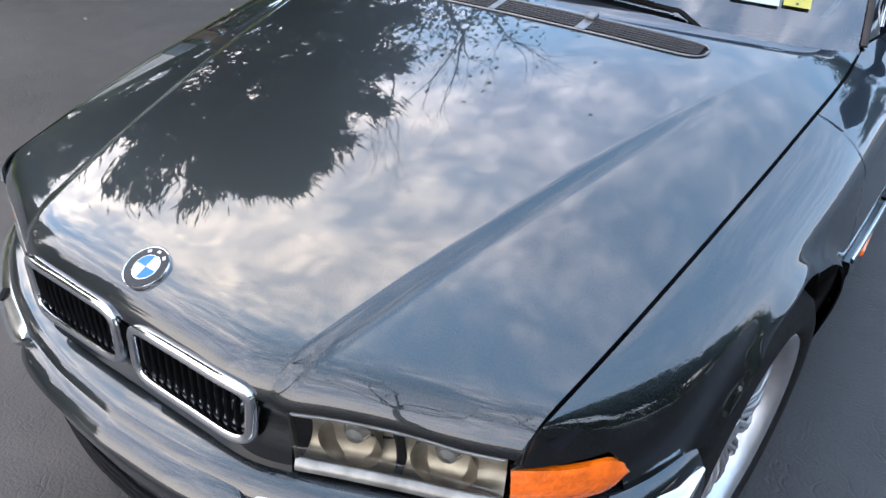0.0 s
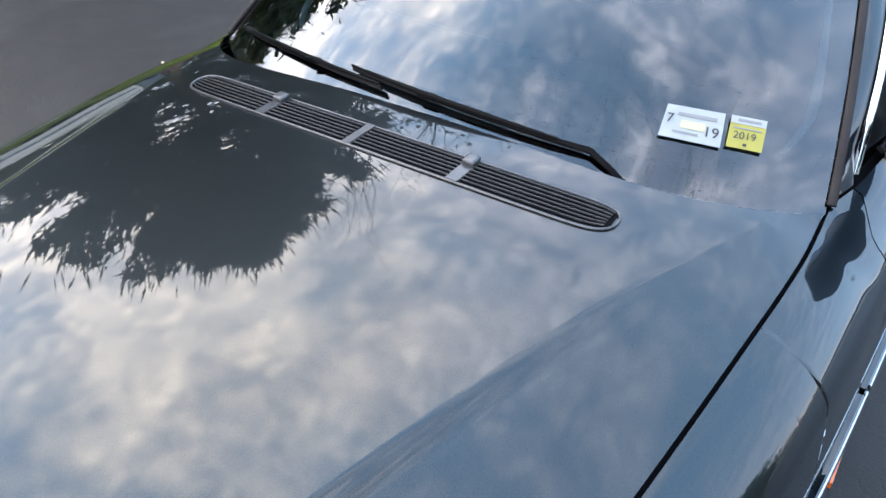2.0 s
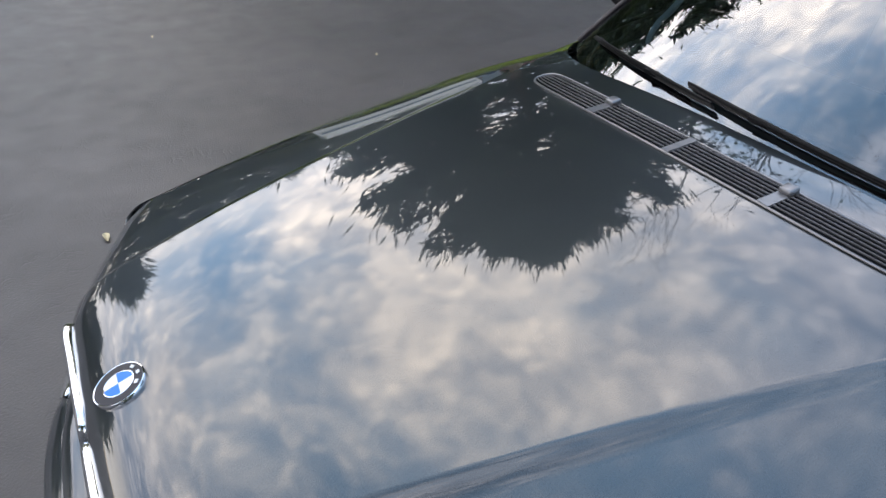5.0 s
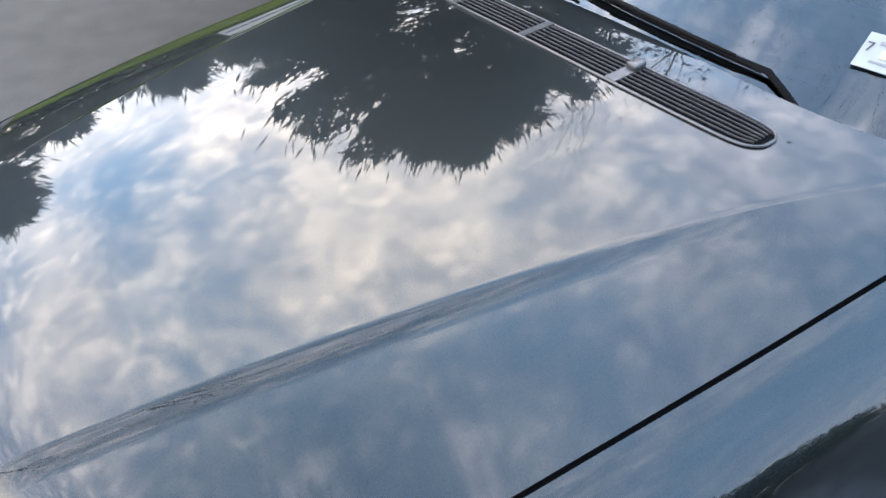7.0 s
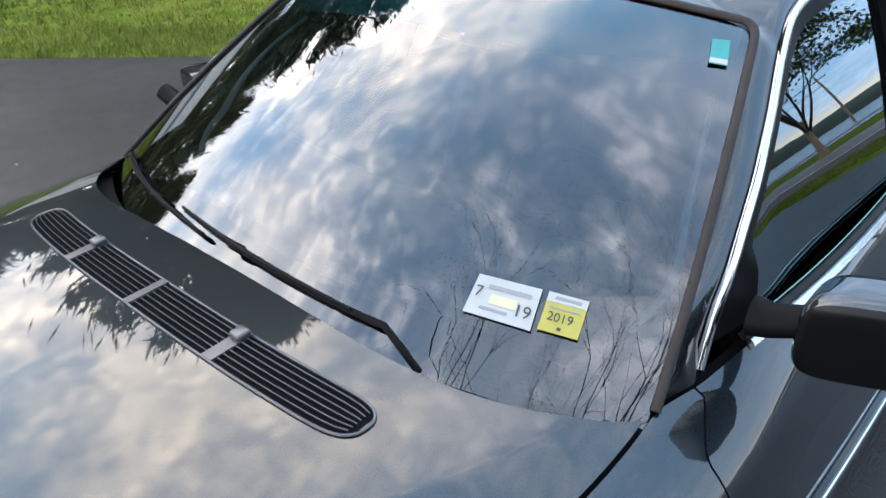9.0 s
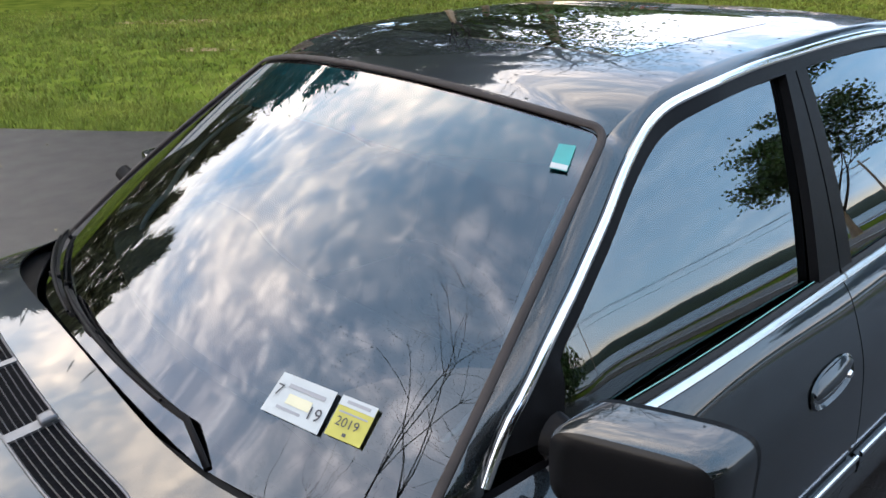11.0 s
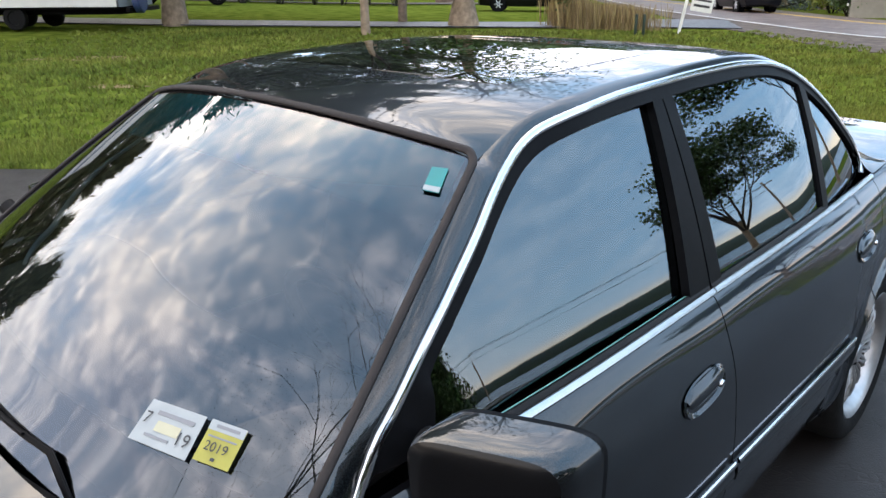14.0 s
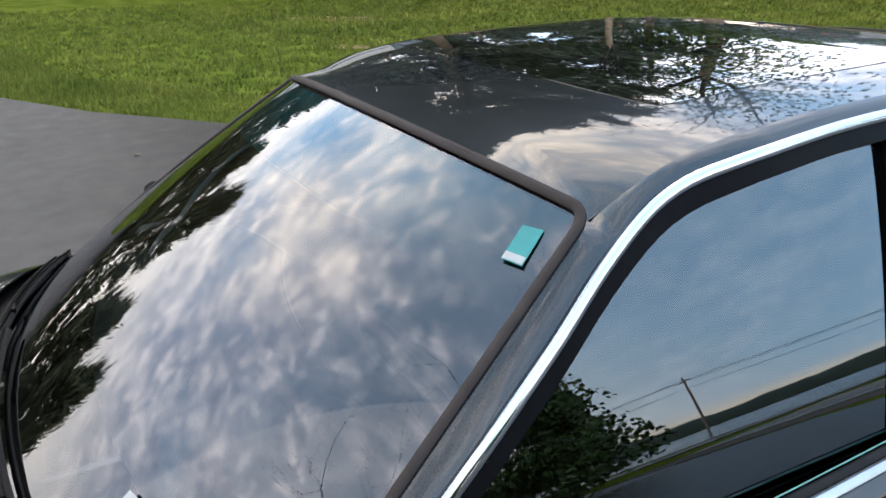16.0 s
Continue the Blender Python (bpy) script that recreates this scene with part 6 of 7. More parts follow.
def leaves(name, spots, mat, parent, label=""):
    """Small pointed blades: place, way, length, width."""
    v, f = [], []
    rng = random.Random(len(spots))
    for p, way, ln, w in spots:
        way = way.normalized()
        side = way.cross(Vector((rng.gauss(0, 1), rng.gauss(0, 1), rng.gauss(0, 1))))
        if side.length < 1e-4:
            continue
        side.normalize()
        k = len(v)
        v += [p - way * ln * 0.3, p + side * w + way * ln * 0.15, p + way * ln * 0.7, p - side * w + way * ln * 0.15]
        f.append((k, k + 1, k + 2, k + 3))
    ob = hold(new(name, mesh_of(name, v, f, mat, False)), parent)
    if label:
        ob["label"] = label
    return ob


def trunk_mesh(name, pts, radii, mat, parent, n=16, seed=1):
    """A trunk with a flared, ridged foot."""
    rng = random.Random(seed)
    ph = [rng.uniform(0, 6.3) for _ in range(4)]
    rows = []
    for (x, y, z), r in zip(pts, radii):
        rows.append([(x + r * math.cos(a) * (1 + 0.07 * math.sin(5 * a + ph[0] + z) + 0.04 * math.sin(9 * a + ph[1])), y + r * math.sin(a) * (1 + 0.07 * math.sin(4 * a + ph[2]) + 0.04 * math.sin(11 * a + ph[3] + z)), z) for a in [2 * math.pi * k / n for k in range(n)]])
    return patch(name, rows, mat, parent, closed=True)


def rand_dir(rng):
    v = Vector((rng.gauss(0, 1), rng.gauss(0, 1), rng.gauss(0, 1)))
    return v.normalized()


def fir(base, height, low, width, limbs, per, seed, label, size=0.55, trunk=0.42, mat=None, droop=0.25, name="conifer_tree", rise=0.55, category="tree"):
    """A tall evergreen: limbs in a tapering crown with feathered, upturned tips."""
    rng = random.Random(seed)
    tree = new(name)
    tree.matrix_basis = Matrix.Translation(base)
    tagged(tree, label, category)
    lean = rng.uniform(-0.02, 0.02)
    zs = spread(-0.2, height * 0.98, 14)
    trunk_mesh("trunk", [(lean * z, 0, z) for z in zs], [trunk * (1 + 0.45 * math.exp(-max(z, 0) / 0.30)) * max(0.04, 1 - z / height) ** 0.8 for z in zs], BARK, tree, seed=seed)
    segs, spots = [], []
    for k in range(limbs):
        u = (k + rng.random()) / limbs
        z = lerp(low, height * 0.97, u)
        reach = width * (0.62 + 0.38 * math.sin(math.pi * min(1, u * 0.9 + 0.25))) * (1 - u**2.6) * rng.uniform(0.65, 1.12) + 0.6
        a = k * 2.399 + rng.uniform(-0.4, 0.4)
        d = Vector((math.cos(a), math.sin(a), 0))
        tip_up = reach * lerp(-droop, rise, u) + rng.uniform(-0.3, 0.3)
        pts = [Vector((lean * z, 0, z)) + d * (reach * t) + Vector((0, 0, tip_up * t * t - reach * 0.10 * math.sin(math.pi * t) * (1 - u))) for t in (0, 0.3, 0.6, 0.85, 1.0)]
        for i in range(4):
            segs.append((pts[i], pts[i + 1], 0.07 * (1 - i / 4.2), 0.07 * (1 - (i + 1) / 4.2)))
        for _ in range(per):
            t = rng.uniform(0.18, 1.03) ** 0.8
            i = min(3, int(t * 4))
            p = pts[i].lerp(pts[i + 1], min(1.0, t * 4 - i))
            off = 0.16 * reach * (1.15 - t)
            side = d.cross(Vector((0, 0, 1)))
            p = p + side * rng.gauss(0, off + 0.12) + Vector((0, 0, rng.gauss(-0.15, 0.28)))
            way = d * rng.uniform(0.3, 1.0) + side * rng.gauss(0, 0.5) + Vector((0, 0, rng.uniform(-0.25, 0.75) * (0.5 + u)))
            spots.append((p, way, size * rng.uniform(0.6, 1.5), size * rng.uniform(0.08, 0.17)))
        for _ in range(14):
            p = pts[4] + Vector((rng.gauss(0, 0.5), rng.gauss(0, 0.5), rng.gauss(0, 0.35)))
            spots.append((p, d * 0.6 + Vector((rng.gauss(0, 0.2), rng.gauss(0, 0.2), 0.5 + u)), size * rng.uniform(0.9, 1.9), size * rng.uniform(0.05, 0.10)))
    rods("limbs", segs, BARK_DARK, tree)
    leaves("crown", spots, mat or FIR_LEAF, tree)
    return tree


def branch(rng, p, way, ln, r, depth, segs, ends, up=0.12, kids=(2, 4), wild=0.55):
    """Splits a limb again and again; ends gathers the twig tips."""
    steps = 3
    for _ in range(steps):
        q = p + way * (ln / steps)
        segs.append((p, q, r, r * 0.86))
        p, r = q, r * 0.86
        way = (way + rand_dir(rng) * 0.17 + Vector((0, 0, up * 0.4))).normalized()
    ends.append((p.copy(), way.copy(), depth))
    if depth == 0:
        return
    for _ in range(rng.randint(*kids)):
        w = (way + rand_dir(rng) * wild + Vector((0, 0, up))).normalized()
        branch(rng, p, w, ln * rng.uniform(0.60, 0.85), r * rng.uniform(0.55, 0.75), depth - 1, segs, ends, up, kids, wild)


def broadleaf(base, height, fork, spread_, seed, label, leaf=0.16, clump=26, trunk=0.3, depth=4, bare=0.0, mat=None, bark=None, name="tree", limbs=6, ball=0.9, flare=0.8, low_leaf=0.0, up=0.12):
    """A branching tree; bare gives the share of twigs without leaves."""
    rng = random.Random(seed)
    tree = new(name)
    tree.matrix_basis = Matrix.Translation(base)
    tagged(tree, label, "tree")
    zs = spread(-0.2, fork + 0.4, 10)
    trunk_mesh("trunk", [(0.02 * z * math.sin(seed), 0.02 * z * math.cos(seed), z) for z in zs], [trunk * (1 + flare * math.exp(-max(z, 0) / 0.30)) * (1 - 0.25 * max(z, 0) / (fork + 0.4)) for z in zs], bark or BARK, tree, seed=seed)
    top = Vector((0.02 * fork * math.sin(seed), 0.02 * fork * math.cos(seed), fork))
    segs, ends = [], []
    ln = (height - fork) * 0.36
    for k in range(limbs):
        a = k * 2 * math.pi / limbs + rng.uniform(-0.4, 0.4)
        tilt = spread_ * rng.uniform(0.5, 1.1) if k else 0.1
        w = Vector((math.cos(a) * tilt, math.sin(a) * tilt, 1)).normalized()
        branch(rng, top - Vector((0, 0, rng.uniform(0, 0.5))), w, ln * rng.uniform(0.8, 1.1), trunk * 0.5, depth, segs, ends, up)
    # scale the crown to the wanted height
    peak = max(p.z for p, _, _ in ends)
    s = (height - fork) / (peak - fork)
    fit_ = lambda p: Vector((lerp(top.x, p.x, s), lerp(top.y, p.y, s), fork + (p.z - fork) * s))
    rods("limbs", [(fit_(p), fit_(q), a, b) for p, q, a, b in segs], BARK_DARK if bare > 0.5 else (bark or BARK_DARK), tree)
    spots = []
    for p, w, d in ends:
        if d > 2 or rng.random() < bare:
            continue
        if bare and fit_(p).z > height * (1 - bare * 0.6):
            continue
        for _ in range(clump):
            q = fit_(p) + rand_dir(rng) * (ball * rng.random() ** 0.5)
            # the crown breaks into boughs with sky between them
            if noise.noise(Vector((q.x * 0.55, q.y * 0.55, q.z * 1.0)) + Vector((seed, 0, 0))) < -0.13:
                continue
            spots.append((q, rand_dir(rng), leaf * rng.uniform(0.7, 1.4), leaf * rng.uniform(0.3, 0.5)))
    if low_leaf:
        for _ in range(int(low_leaf)):
            z = rng.uniform(2.4, fork * 1.5)
            wide = 0.20 + 0.22 * z
            q = Vector((rng.gauss(0, wide), rng.gauss(0, wide), z))
            spots.append((q, rand_dir(rng) - Vector((0, 0, 0.6)), leaf * rng.uniform(0.8, 1.4), leaf * rng.uniform(0.35, 0.5)))
    if spots:
        leaves("crown", spots, mat or GREEN_LEAF, tree)
    return tree


def shrub(base, w, h, seed, label, mat=None, leaf=0.10, count=2600, name="bush", bare_stems=9):
    rng = random.Random(seed)
    bush = new(name)
    bush.matrix_basis = Matrix.Translation(base)
    tagged(bush, label, "bush")
    segs = []
    lobes = [(Vector((rng.uniform(-0.32, 0.32) * w, rng.uniform(-0.32, 0.32) * w, rng.uniform(0.3, 0.72) * h)), rng.uniform(0.26, 0.40)) for _ in range(9)]
    for c, _ in lobes:
        segs.append((Vector((c.x * 0.2, c.y * 0.2, -0.05)), c, 0.03, 0.012))
    spots = []
    for _ in range(count):
        c, r = rng.choice(lobes)
        q = c + rand_dir(rng) * (r * w * rng.uniform(0.5, 1.05) * 0.7)
        q.z = c.z + (q.z - c.z) * h / w * 1.1
        if q.z < 0.02:
            q.z = rng.uniform(0.02, 0.3) * h
        spots.append((q, rand_dir(rng) + Vector((0, 0, 0.4)), leaf * rng.uniform(0.7, 1.5), leaf * rng.uniform(0.3, 0.5)))
    rods("stems", segs, BARK_DARK, bush)
    leaves("foliage", spots, mat or GREEN_LEAF, bush)
    return bush


def on(x, y):
    return (x, y, ground_z(x, y))


# the tall trees that the paint and glass mirror
fir(on(-22.0, 13.4), 24.4, 6.5, 8.4, 190, 230, 3, "huge dark evergreen with a broad grey trunk on the lawn", 0.72, 0.29)
broadleaf(on(-15.7, 20.2), 27.0, 9.5, 0.95, 12, "tall tree with a flared trunk, vine leaves and bare upper branches", 0.24, 40, 0.30, 5, 0.80, limbs=5, ball=1.2, flare=0.9, low_leaf=6000, up=0.10)
broadleaf(on(-15.4, 15.7), 10.0, 4.5, 0.35, 5, "slim young tree with a straight trunk", 0.15, 20, 0.12, 3, 0.3, limbs=4, ball=0.7, flare=0.15)
for x, y, h, w, s in ((-39, 5, 14.5, 5.5, 21), (-41, -2, 13, 5.5, 22), (-37, -8, 17, 5, 23), (-34, -17, 12.5, 5, 29), (-29, -21, 13, 4.5, 30), (-46, 11, 17, 6, 24)):
    fir(on(x, y), h, 1.0, w, 80, 130, s, "olive-green evergreen at the side of the lot", 0.95, 0.3, OLIVE_LEAF)
for x, y, h, w, s in ((-54, 24, 24, 7, 25), (-58, 36, 24, 8, 26), (-50, 46, 20, 7, 27), (-66, 20, 26, 8, 28)):
    fir(on(x, y), h, 1.5, w, 80, 130, s, "dark evergreen at the side of the lot", 0.95, 0.3)
for x, y, h, wide, k in ((2.3, -7.8, 25.0, 0.62, 31), (5.6, -5.2, 22.0, 0.40, 33)):
    tagged(broadleaf((x, y, 0), h, 6.0, wide, k, "leafless tree with fine dark branches", 0.2, 0, 0.11, 6, 1.0, limbs=8, up=0.10), group="leafless trees")
for x, y, h, fork, wide, k, limbs, leaf, count in ((13.3, 28.0, 7.9, 1.9, 0.55, 41, 7, 0.17, 90), (5.6, 25.5, 13.0, 3.4, 0.42, 43, 7, 0.19, 110)):
    tagged(broadleaf((x, y, 0), h, fork, wide, k, "leafy shade tree with a spreading crown", leaf, count, 0.14, 3, 0.0, limbs=limbs, ball=0.85, up=0.04), group="shade trees by the lake road")
broadleaf((27.5, 11.2, 0), 9.0, 0.3, 0.8, 44, "dense leafy tree near the lake road", 0.26, 60, 0.25, 4, 0.0, limbs=8, ball=1.2, up=0.04)
for x, y, h, k in ((20, 5.5, 9.0, 45), (21, -2.5, 10.5, 46), (18, -10.5, 12, 47)):
    tagged(broadleaf((x, y, 0), h, 1.2, 0.9, k, "dense leafy tree on the far side of the driveway", 0.30, 46, 0.25, 4, 0.0, limbs=8, ball=1.25, up=0.05), group="trees beside the driveway")

for x, y, w, h, k in ((18.6, 11.0, 5.0, 3.4, 61), (18.4, 7.0, 5.0, 3.0, 62), (18.6, 3.0, 5.2, 3.2, 63), (18.8, -1.2, 5.0, 3.0, 64), (18.2, -5.4, 5.2, 3.3, 65), (17.0, -9.4, 5.0, 3.1, 66)):
    tagged(shrub((x, y, 0), w, h, k, "dense dark bush under the trees beside the driveway", None, 0.22, 3000), group="bushes beside the driveway")

# ---- things across the lawn ----
RED_PAINT = material("faded_red_paint", (0.22, 0.022, 0.03), 0.35, 0.1, 0.6, vary=0.1, scale=6)
CREAM_PAINT = material("cream_paint", (0.55, 0.50, 0.44), 0.4, coat=0.3, vary=0.08, scale=5)
GLOSS_BLACK = material("gloss_black_paint", (0.005, 0.005, 0.006), 0.3, 0.0, 0.15, spec=0.1, vary=0.1, scale=20)
NAVY_PAINT = material("dark_navy_paint", (0.006, 0.006, 0.009), 0.3, 0.0, 0.15, spec=0.1, vary=0.1, scale=20)
CAR_GLASS = material("dark_car_window", (0.01, 0.012, 0.014), 0.08, coat=0.3)
RV_GREY = material("grey_gelcoat", (0.33, 0.37, 0.41), 0.35, vary=0.05, scale=4)
RV_WHITE = material("white_gelcoat", (0.66, 0.64, 0.61), 0.35, vary=0.05, scale=4)
RV_BLUE = material("blue_grey_stripe", (0.10, 0.14, 0.20), 0.4, vary=0.1, scale=6)
BLUE_VINYL = material("blue_vinyl_cover", (0.018, 0.035, 0.10), 0.5, vary=0.2, scale=8)
STUCCO = material("beige_siding", (0.30, 0.265, 0.22), 0.85, vary=0.1, scale=3, bump=0.2, bump_scale=20)
SHINGLE = material("grey_brown_shingles", (0.13, 0.115, 0.105), 0.9, vary=0.25, scale=5, bump=0.4, bump_scale=12)
WHITE_WALL = material("white_painted_wall", (0.78, 0.78, 0.76), 0.7, vary=0.04, scale=2)
ROOF_BROWN = material("tan_roof", (0.34, 0.20, 0.11), 0.85, vary=0.15, scale=3)
STONE = material("brown_field_stone", (0.17, 0.11, 0.085), 0.9, vary=0.35, scale=5, bump=0.6, bump_scale=12, random_tint=0.3)
SIGN_WHITE = material("white_painted_wood", (0.72, 0.71, 0.68), 0.55, vary=0.06, scale=9)
GREEN_METAL = material("dark_green_metal", (0.015, 0.035, 0.028), 0.45, 0.3, vary=0.2, scale=12)
MULCH = material("dark_mulch", (0.035, 0.022, 0.015), 0.95, vary=0.4, scale=12, bump=0.8, bump_scale=40)
SILVER_RIM = material("silver_wheel", (0.55, 0.55, 0.56), 0.3, 0.8, vary=0.1, scale=20)


def facing(x, y, az):
    """A pose on the ground whose own +y looks along the compass angle az."""
    return pose(x, y, ground_z(x, y), 0, 0, -az)


def car_wheel(parent, x, y, r, w=0.22, spokes=5, rim=0.62):
    s = 1 if x > 0 else -1
    wheel = hold(new("wheel"), parent)
    wheel.matrix_basis = Matrix.Translation((x, y, r)) @ Matrix.Scale(s, 4, (1, 0, 0))
    part("tyre", lathe([(r * rim, -w / 2), (r * 0.93, -w / 2), (r, -w * 0.36), (r, w * 0.36), (r * 0.93, w / 2), (r * rim, w / 2)], 32, "x"), TYRE, wheel)
    part("rim", lathe([(r * rim, w * 0.46), (r * rim * 0.92, w * 0.40), (r * rim * 0.86, w * 0.1), (0.001, w * 0.05)], 32, "x"), material_once("wheel_shadow", (0.05, 0.05, 0.05)), wheel)
    for k in range(spokes):
        a = 2 * math.pi * k / spokes
        ca, sa = math.cos(a), math.sin(a)
        part("spoke", tube([(w * 0.36, 0.03 * ca, 0.03 * sa), (w * 0.40, r * rim * 0.95 * ca, r * rim * 0.95 * sa)], [r * 0.13, r * 0.09], 6), SILVER_RIM, wheel)


def material_once(name, colour):
    return bpy.data.materials.get(name) or material(name, colour, 0.6, 0.4)


def loft_car(name, sections, belt, mat, label, m, wheel_r, axles, track, cab, spokes=6, lamps=True, rear_red=True):
    """A car body from side-profile sections (y, half width, sill z, top z) with a glazed cab on it."""
    thing = new(name)
    thing.matrix_basis = m
    tagged(thing, label, "car")
    rows = []
    for y, w, z0, z1 in sections:
        mid_z = lerp(z0, z1, 0.62)
        rows.append([(-w * 0.90, y, z0), (-w, y, lerp(z0, z1, 0.3)), (-w, y, mid_z), (-w * 0.95, y, lerp(mid_z, z1, 0.7)), (-w * 0.80, y, z1), (0, y, z1 + 0.02), (w * 0.80, y, z1), (w * 0.95, y, lerp(mid_z, z1, 0.7)), (w, y, mid_z), (w, y, lerp(z0, z1, 0.3)), (w * 0.90, y, z0)])
    bm = bmesh.new()
    vs = [[bm.verts.new(p) for p in r] for r in rows]
    n = len(rows[0])
    for a, b in zip(vs, vs[1:]):
        for k in range(n):
            bm.faces.new((a[k], a[(k + 1) % n], b[(k + 1) % n], b[k]))
    bm.faces.new(vs[0])
    bm.faces.new(vs[-1][::-1])
    part("body", bm, mat, thing)
    # cab: sections (y, half width at belt, belt z, half width at roof, roof z)
    bm = bmesh.new()
    low = [(y, wb, zb) for y, wb, zb, wr, zr in cab]
    vs = []
    for y, wb, zb, wr, zr in cab:
        vs.append([bm.verts.new(p) for p in ((-wb, y, zb), (-wr, y, zr), (0, y, zr + 0.03), (wr, y, zr), (wb, y, zb))])
    for a, b in zip(vs, vs[1:]):
        for k in range(4):
            bm.faces.new((a[k], a[k + 1], b[k + 1], b[k]))
    bm.faces.new(vs[0]); bm.faces.new(vs[-1][::-1])
    part("cabin_glass", bm, CAR_GLASS, thing, "dark tinted windows")
    # roof skin and pillars
    top = [c for c in cab if c[4] > c[2] + 0.25]
    rows = [[(-wr - 0.01, y, zr + 0.004), (-wr * 0.5, y, zr + 0.03), (0, y, zr + 0.045), (wr * 0.5, y, zr + 0.03), (wr + 0.01, y, zr + 0.004)] for y, wb, zb, wr, zr in top]
    patch("roof", rows, mat, thing, thick=0.03)
    for s in (-1, 1):
        for i, (y, wb, zb, wr, zr) in enumerate(top):
            y0 = cab[0][0] if i == 0 else cab[-1][0] if i == len(top) - 1 else y
            zb0 = cab[0][2] if i == 0 else cab[-1][2] if i == len(top) - 1 else zb
            part("pillar", tube([(s * (wb + 0.005), y0, zb0), (s * (wr + 0.008), y, zr)], 0.035, 6), mat, thing)
        part("mirror", box(0.16, 0.10, 0.13, 0.03, at=(s * (cab[0][1] + 0.14), cab[0][0] + (-0.35 if cab[0][0] > 0 else 0.35), cab[0][2] + 0.06)), mat, thing)
    for y in axles:
        for s in (-1, 1):
            car_wheel(thing, s * track, y, wheel_r, spokes=spokes)
            part("wheel_arch", lathe([(wheel_r * 1.16, -0.30), (wheel_r * 1.16, 0.012), (0.01, 0.010)], 28, "x"), DARK, thing, m=Matrix.Translation((s * (track + 0.085), y, wheel_r * 1.05)) @ Matrix.Scale(s, 4, (1, 0, 0)))
    for s in (-1, 1):
        e = sections[0]
        part("tail_light", box(e[1] * 0.42, 0.05, 0.16, 0.03, at=(s * e[1] * 0.72, e[0] - 0.005, lerp(e[2], e[3], 0.74))), RED_LENS, thing, "red tail light")
        e = sections[-1]
        part("head_light", box(e[1] * 0.42, 0.06, 0.13, 0.03, at=(s * e[1] * 0.68, e[0] - 0.01, lerp(e[2], e[3], 0.72))), CLEAR_LAMP, thing, "clear headlight")
    e = sections[0]
    part("number_plate", box(0.32, 0.012, 0.16, 0.004, at=(0, e[0] - 0.012, lerp(e[2], e[3], 0.62))), PAPER_YELLOW, thing, "plain yellow plate")
    return thing


CLEAR_LAMP = material("headlight_lens", (0.5, 0.5, 0.48), 0.08, 0.5, 1.0)
SEDAN = [(-2.38, 0.70, 0.35, 0.92), (-2.30, 0.84, 0.30, 1.00), (-1.7, 0.90, 0.24, 1.02), (0, 0.92, 0.22, 0.98), (1.0, 0.91, 0.22, 0.96), (1.6, 0.90, 0.24, 0.90), (2.15, 0.84, 0.28, 0.80), (2.38, 0.66, 0.36, 0.68)]
SEDAN_CAB = [(1.05, 0.76, 0.95, 0.70, 0.97), (0.35, 0.80, 0.97, 0.60, 1.38), (-0.4, 0.82, 0.98, 0.60, 1.45), (-1.1, 0.80, 1.0, 0.58, 1.40), (-1.85, 0.74, 1.01, 0.66, 1.03)]
loft_car("parked_sedan", SEDAN, 0.95, GLOSS_BLACK, "glossy black four-door sedan parked on the lawn's edge", facing(-22.0, 31.9, 54), 0.34, (-1.40, 1.40), 0.80, SEDAN_CAB, 6)
loft_car("road_sedan", SEDAN, 0.95, NAVY_PAINT, "dark sedan with red tail lights on the road", facing(-14.3, 39.0, -44), 0.34, (-1.40, 1.40), 0.80, SEDAN_CAB, 6)


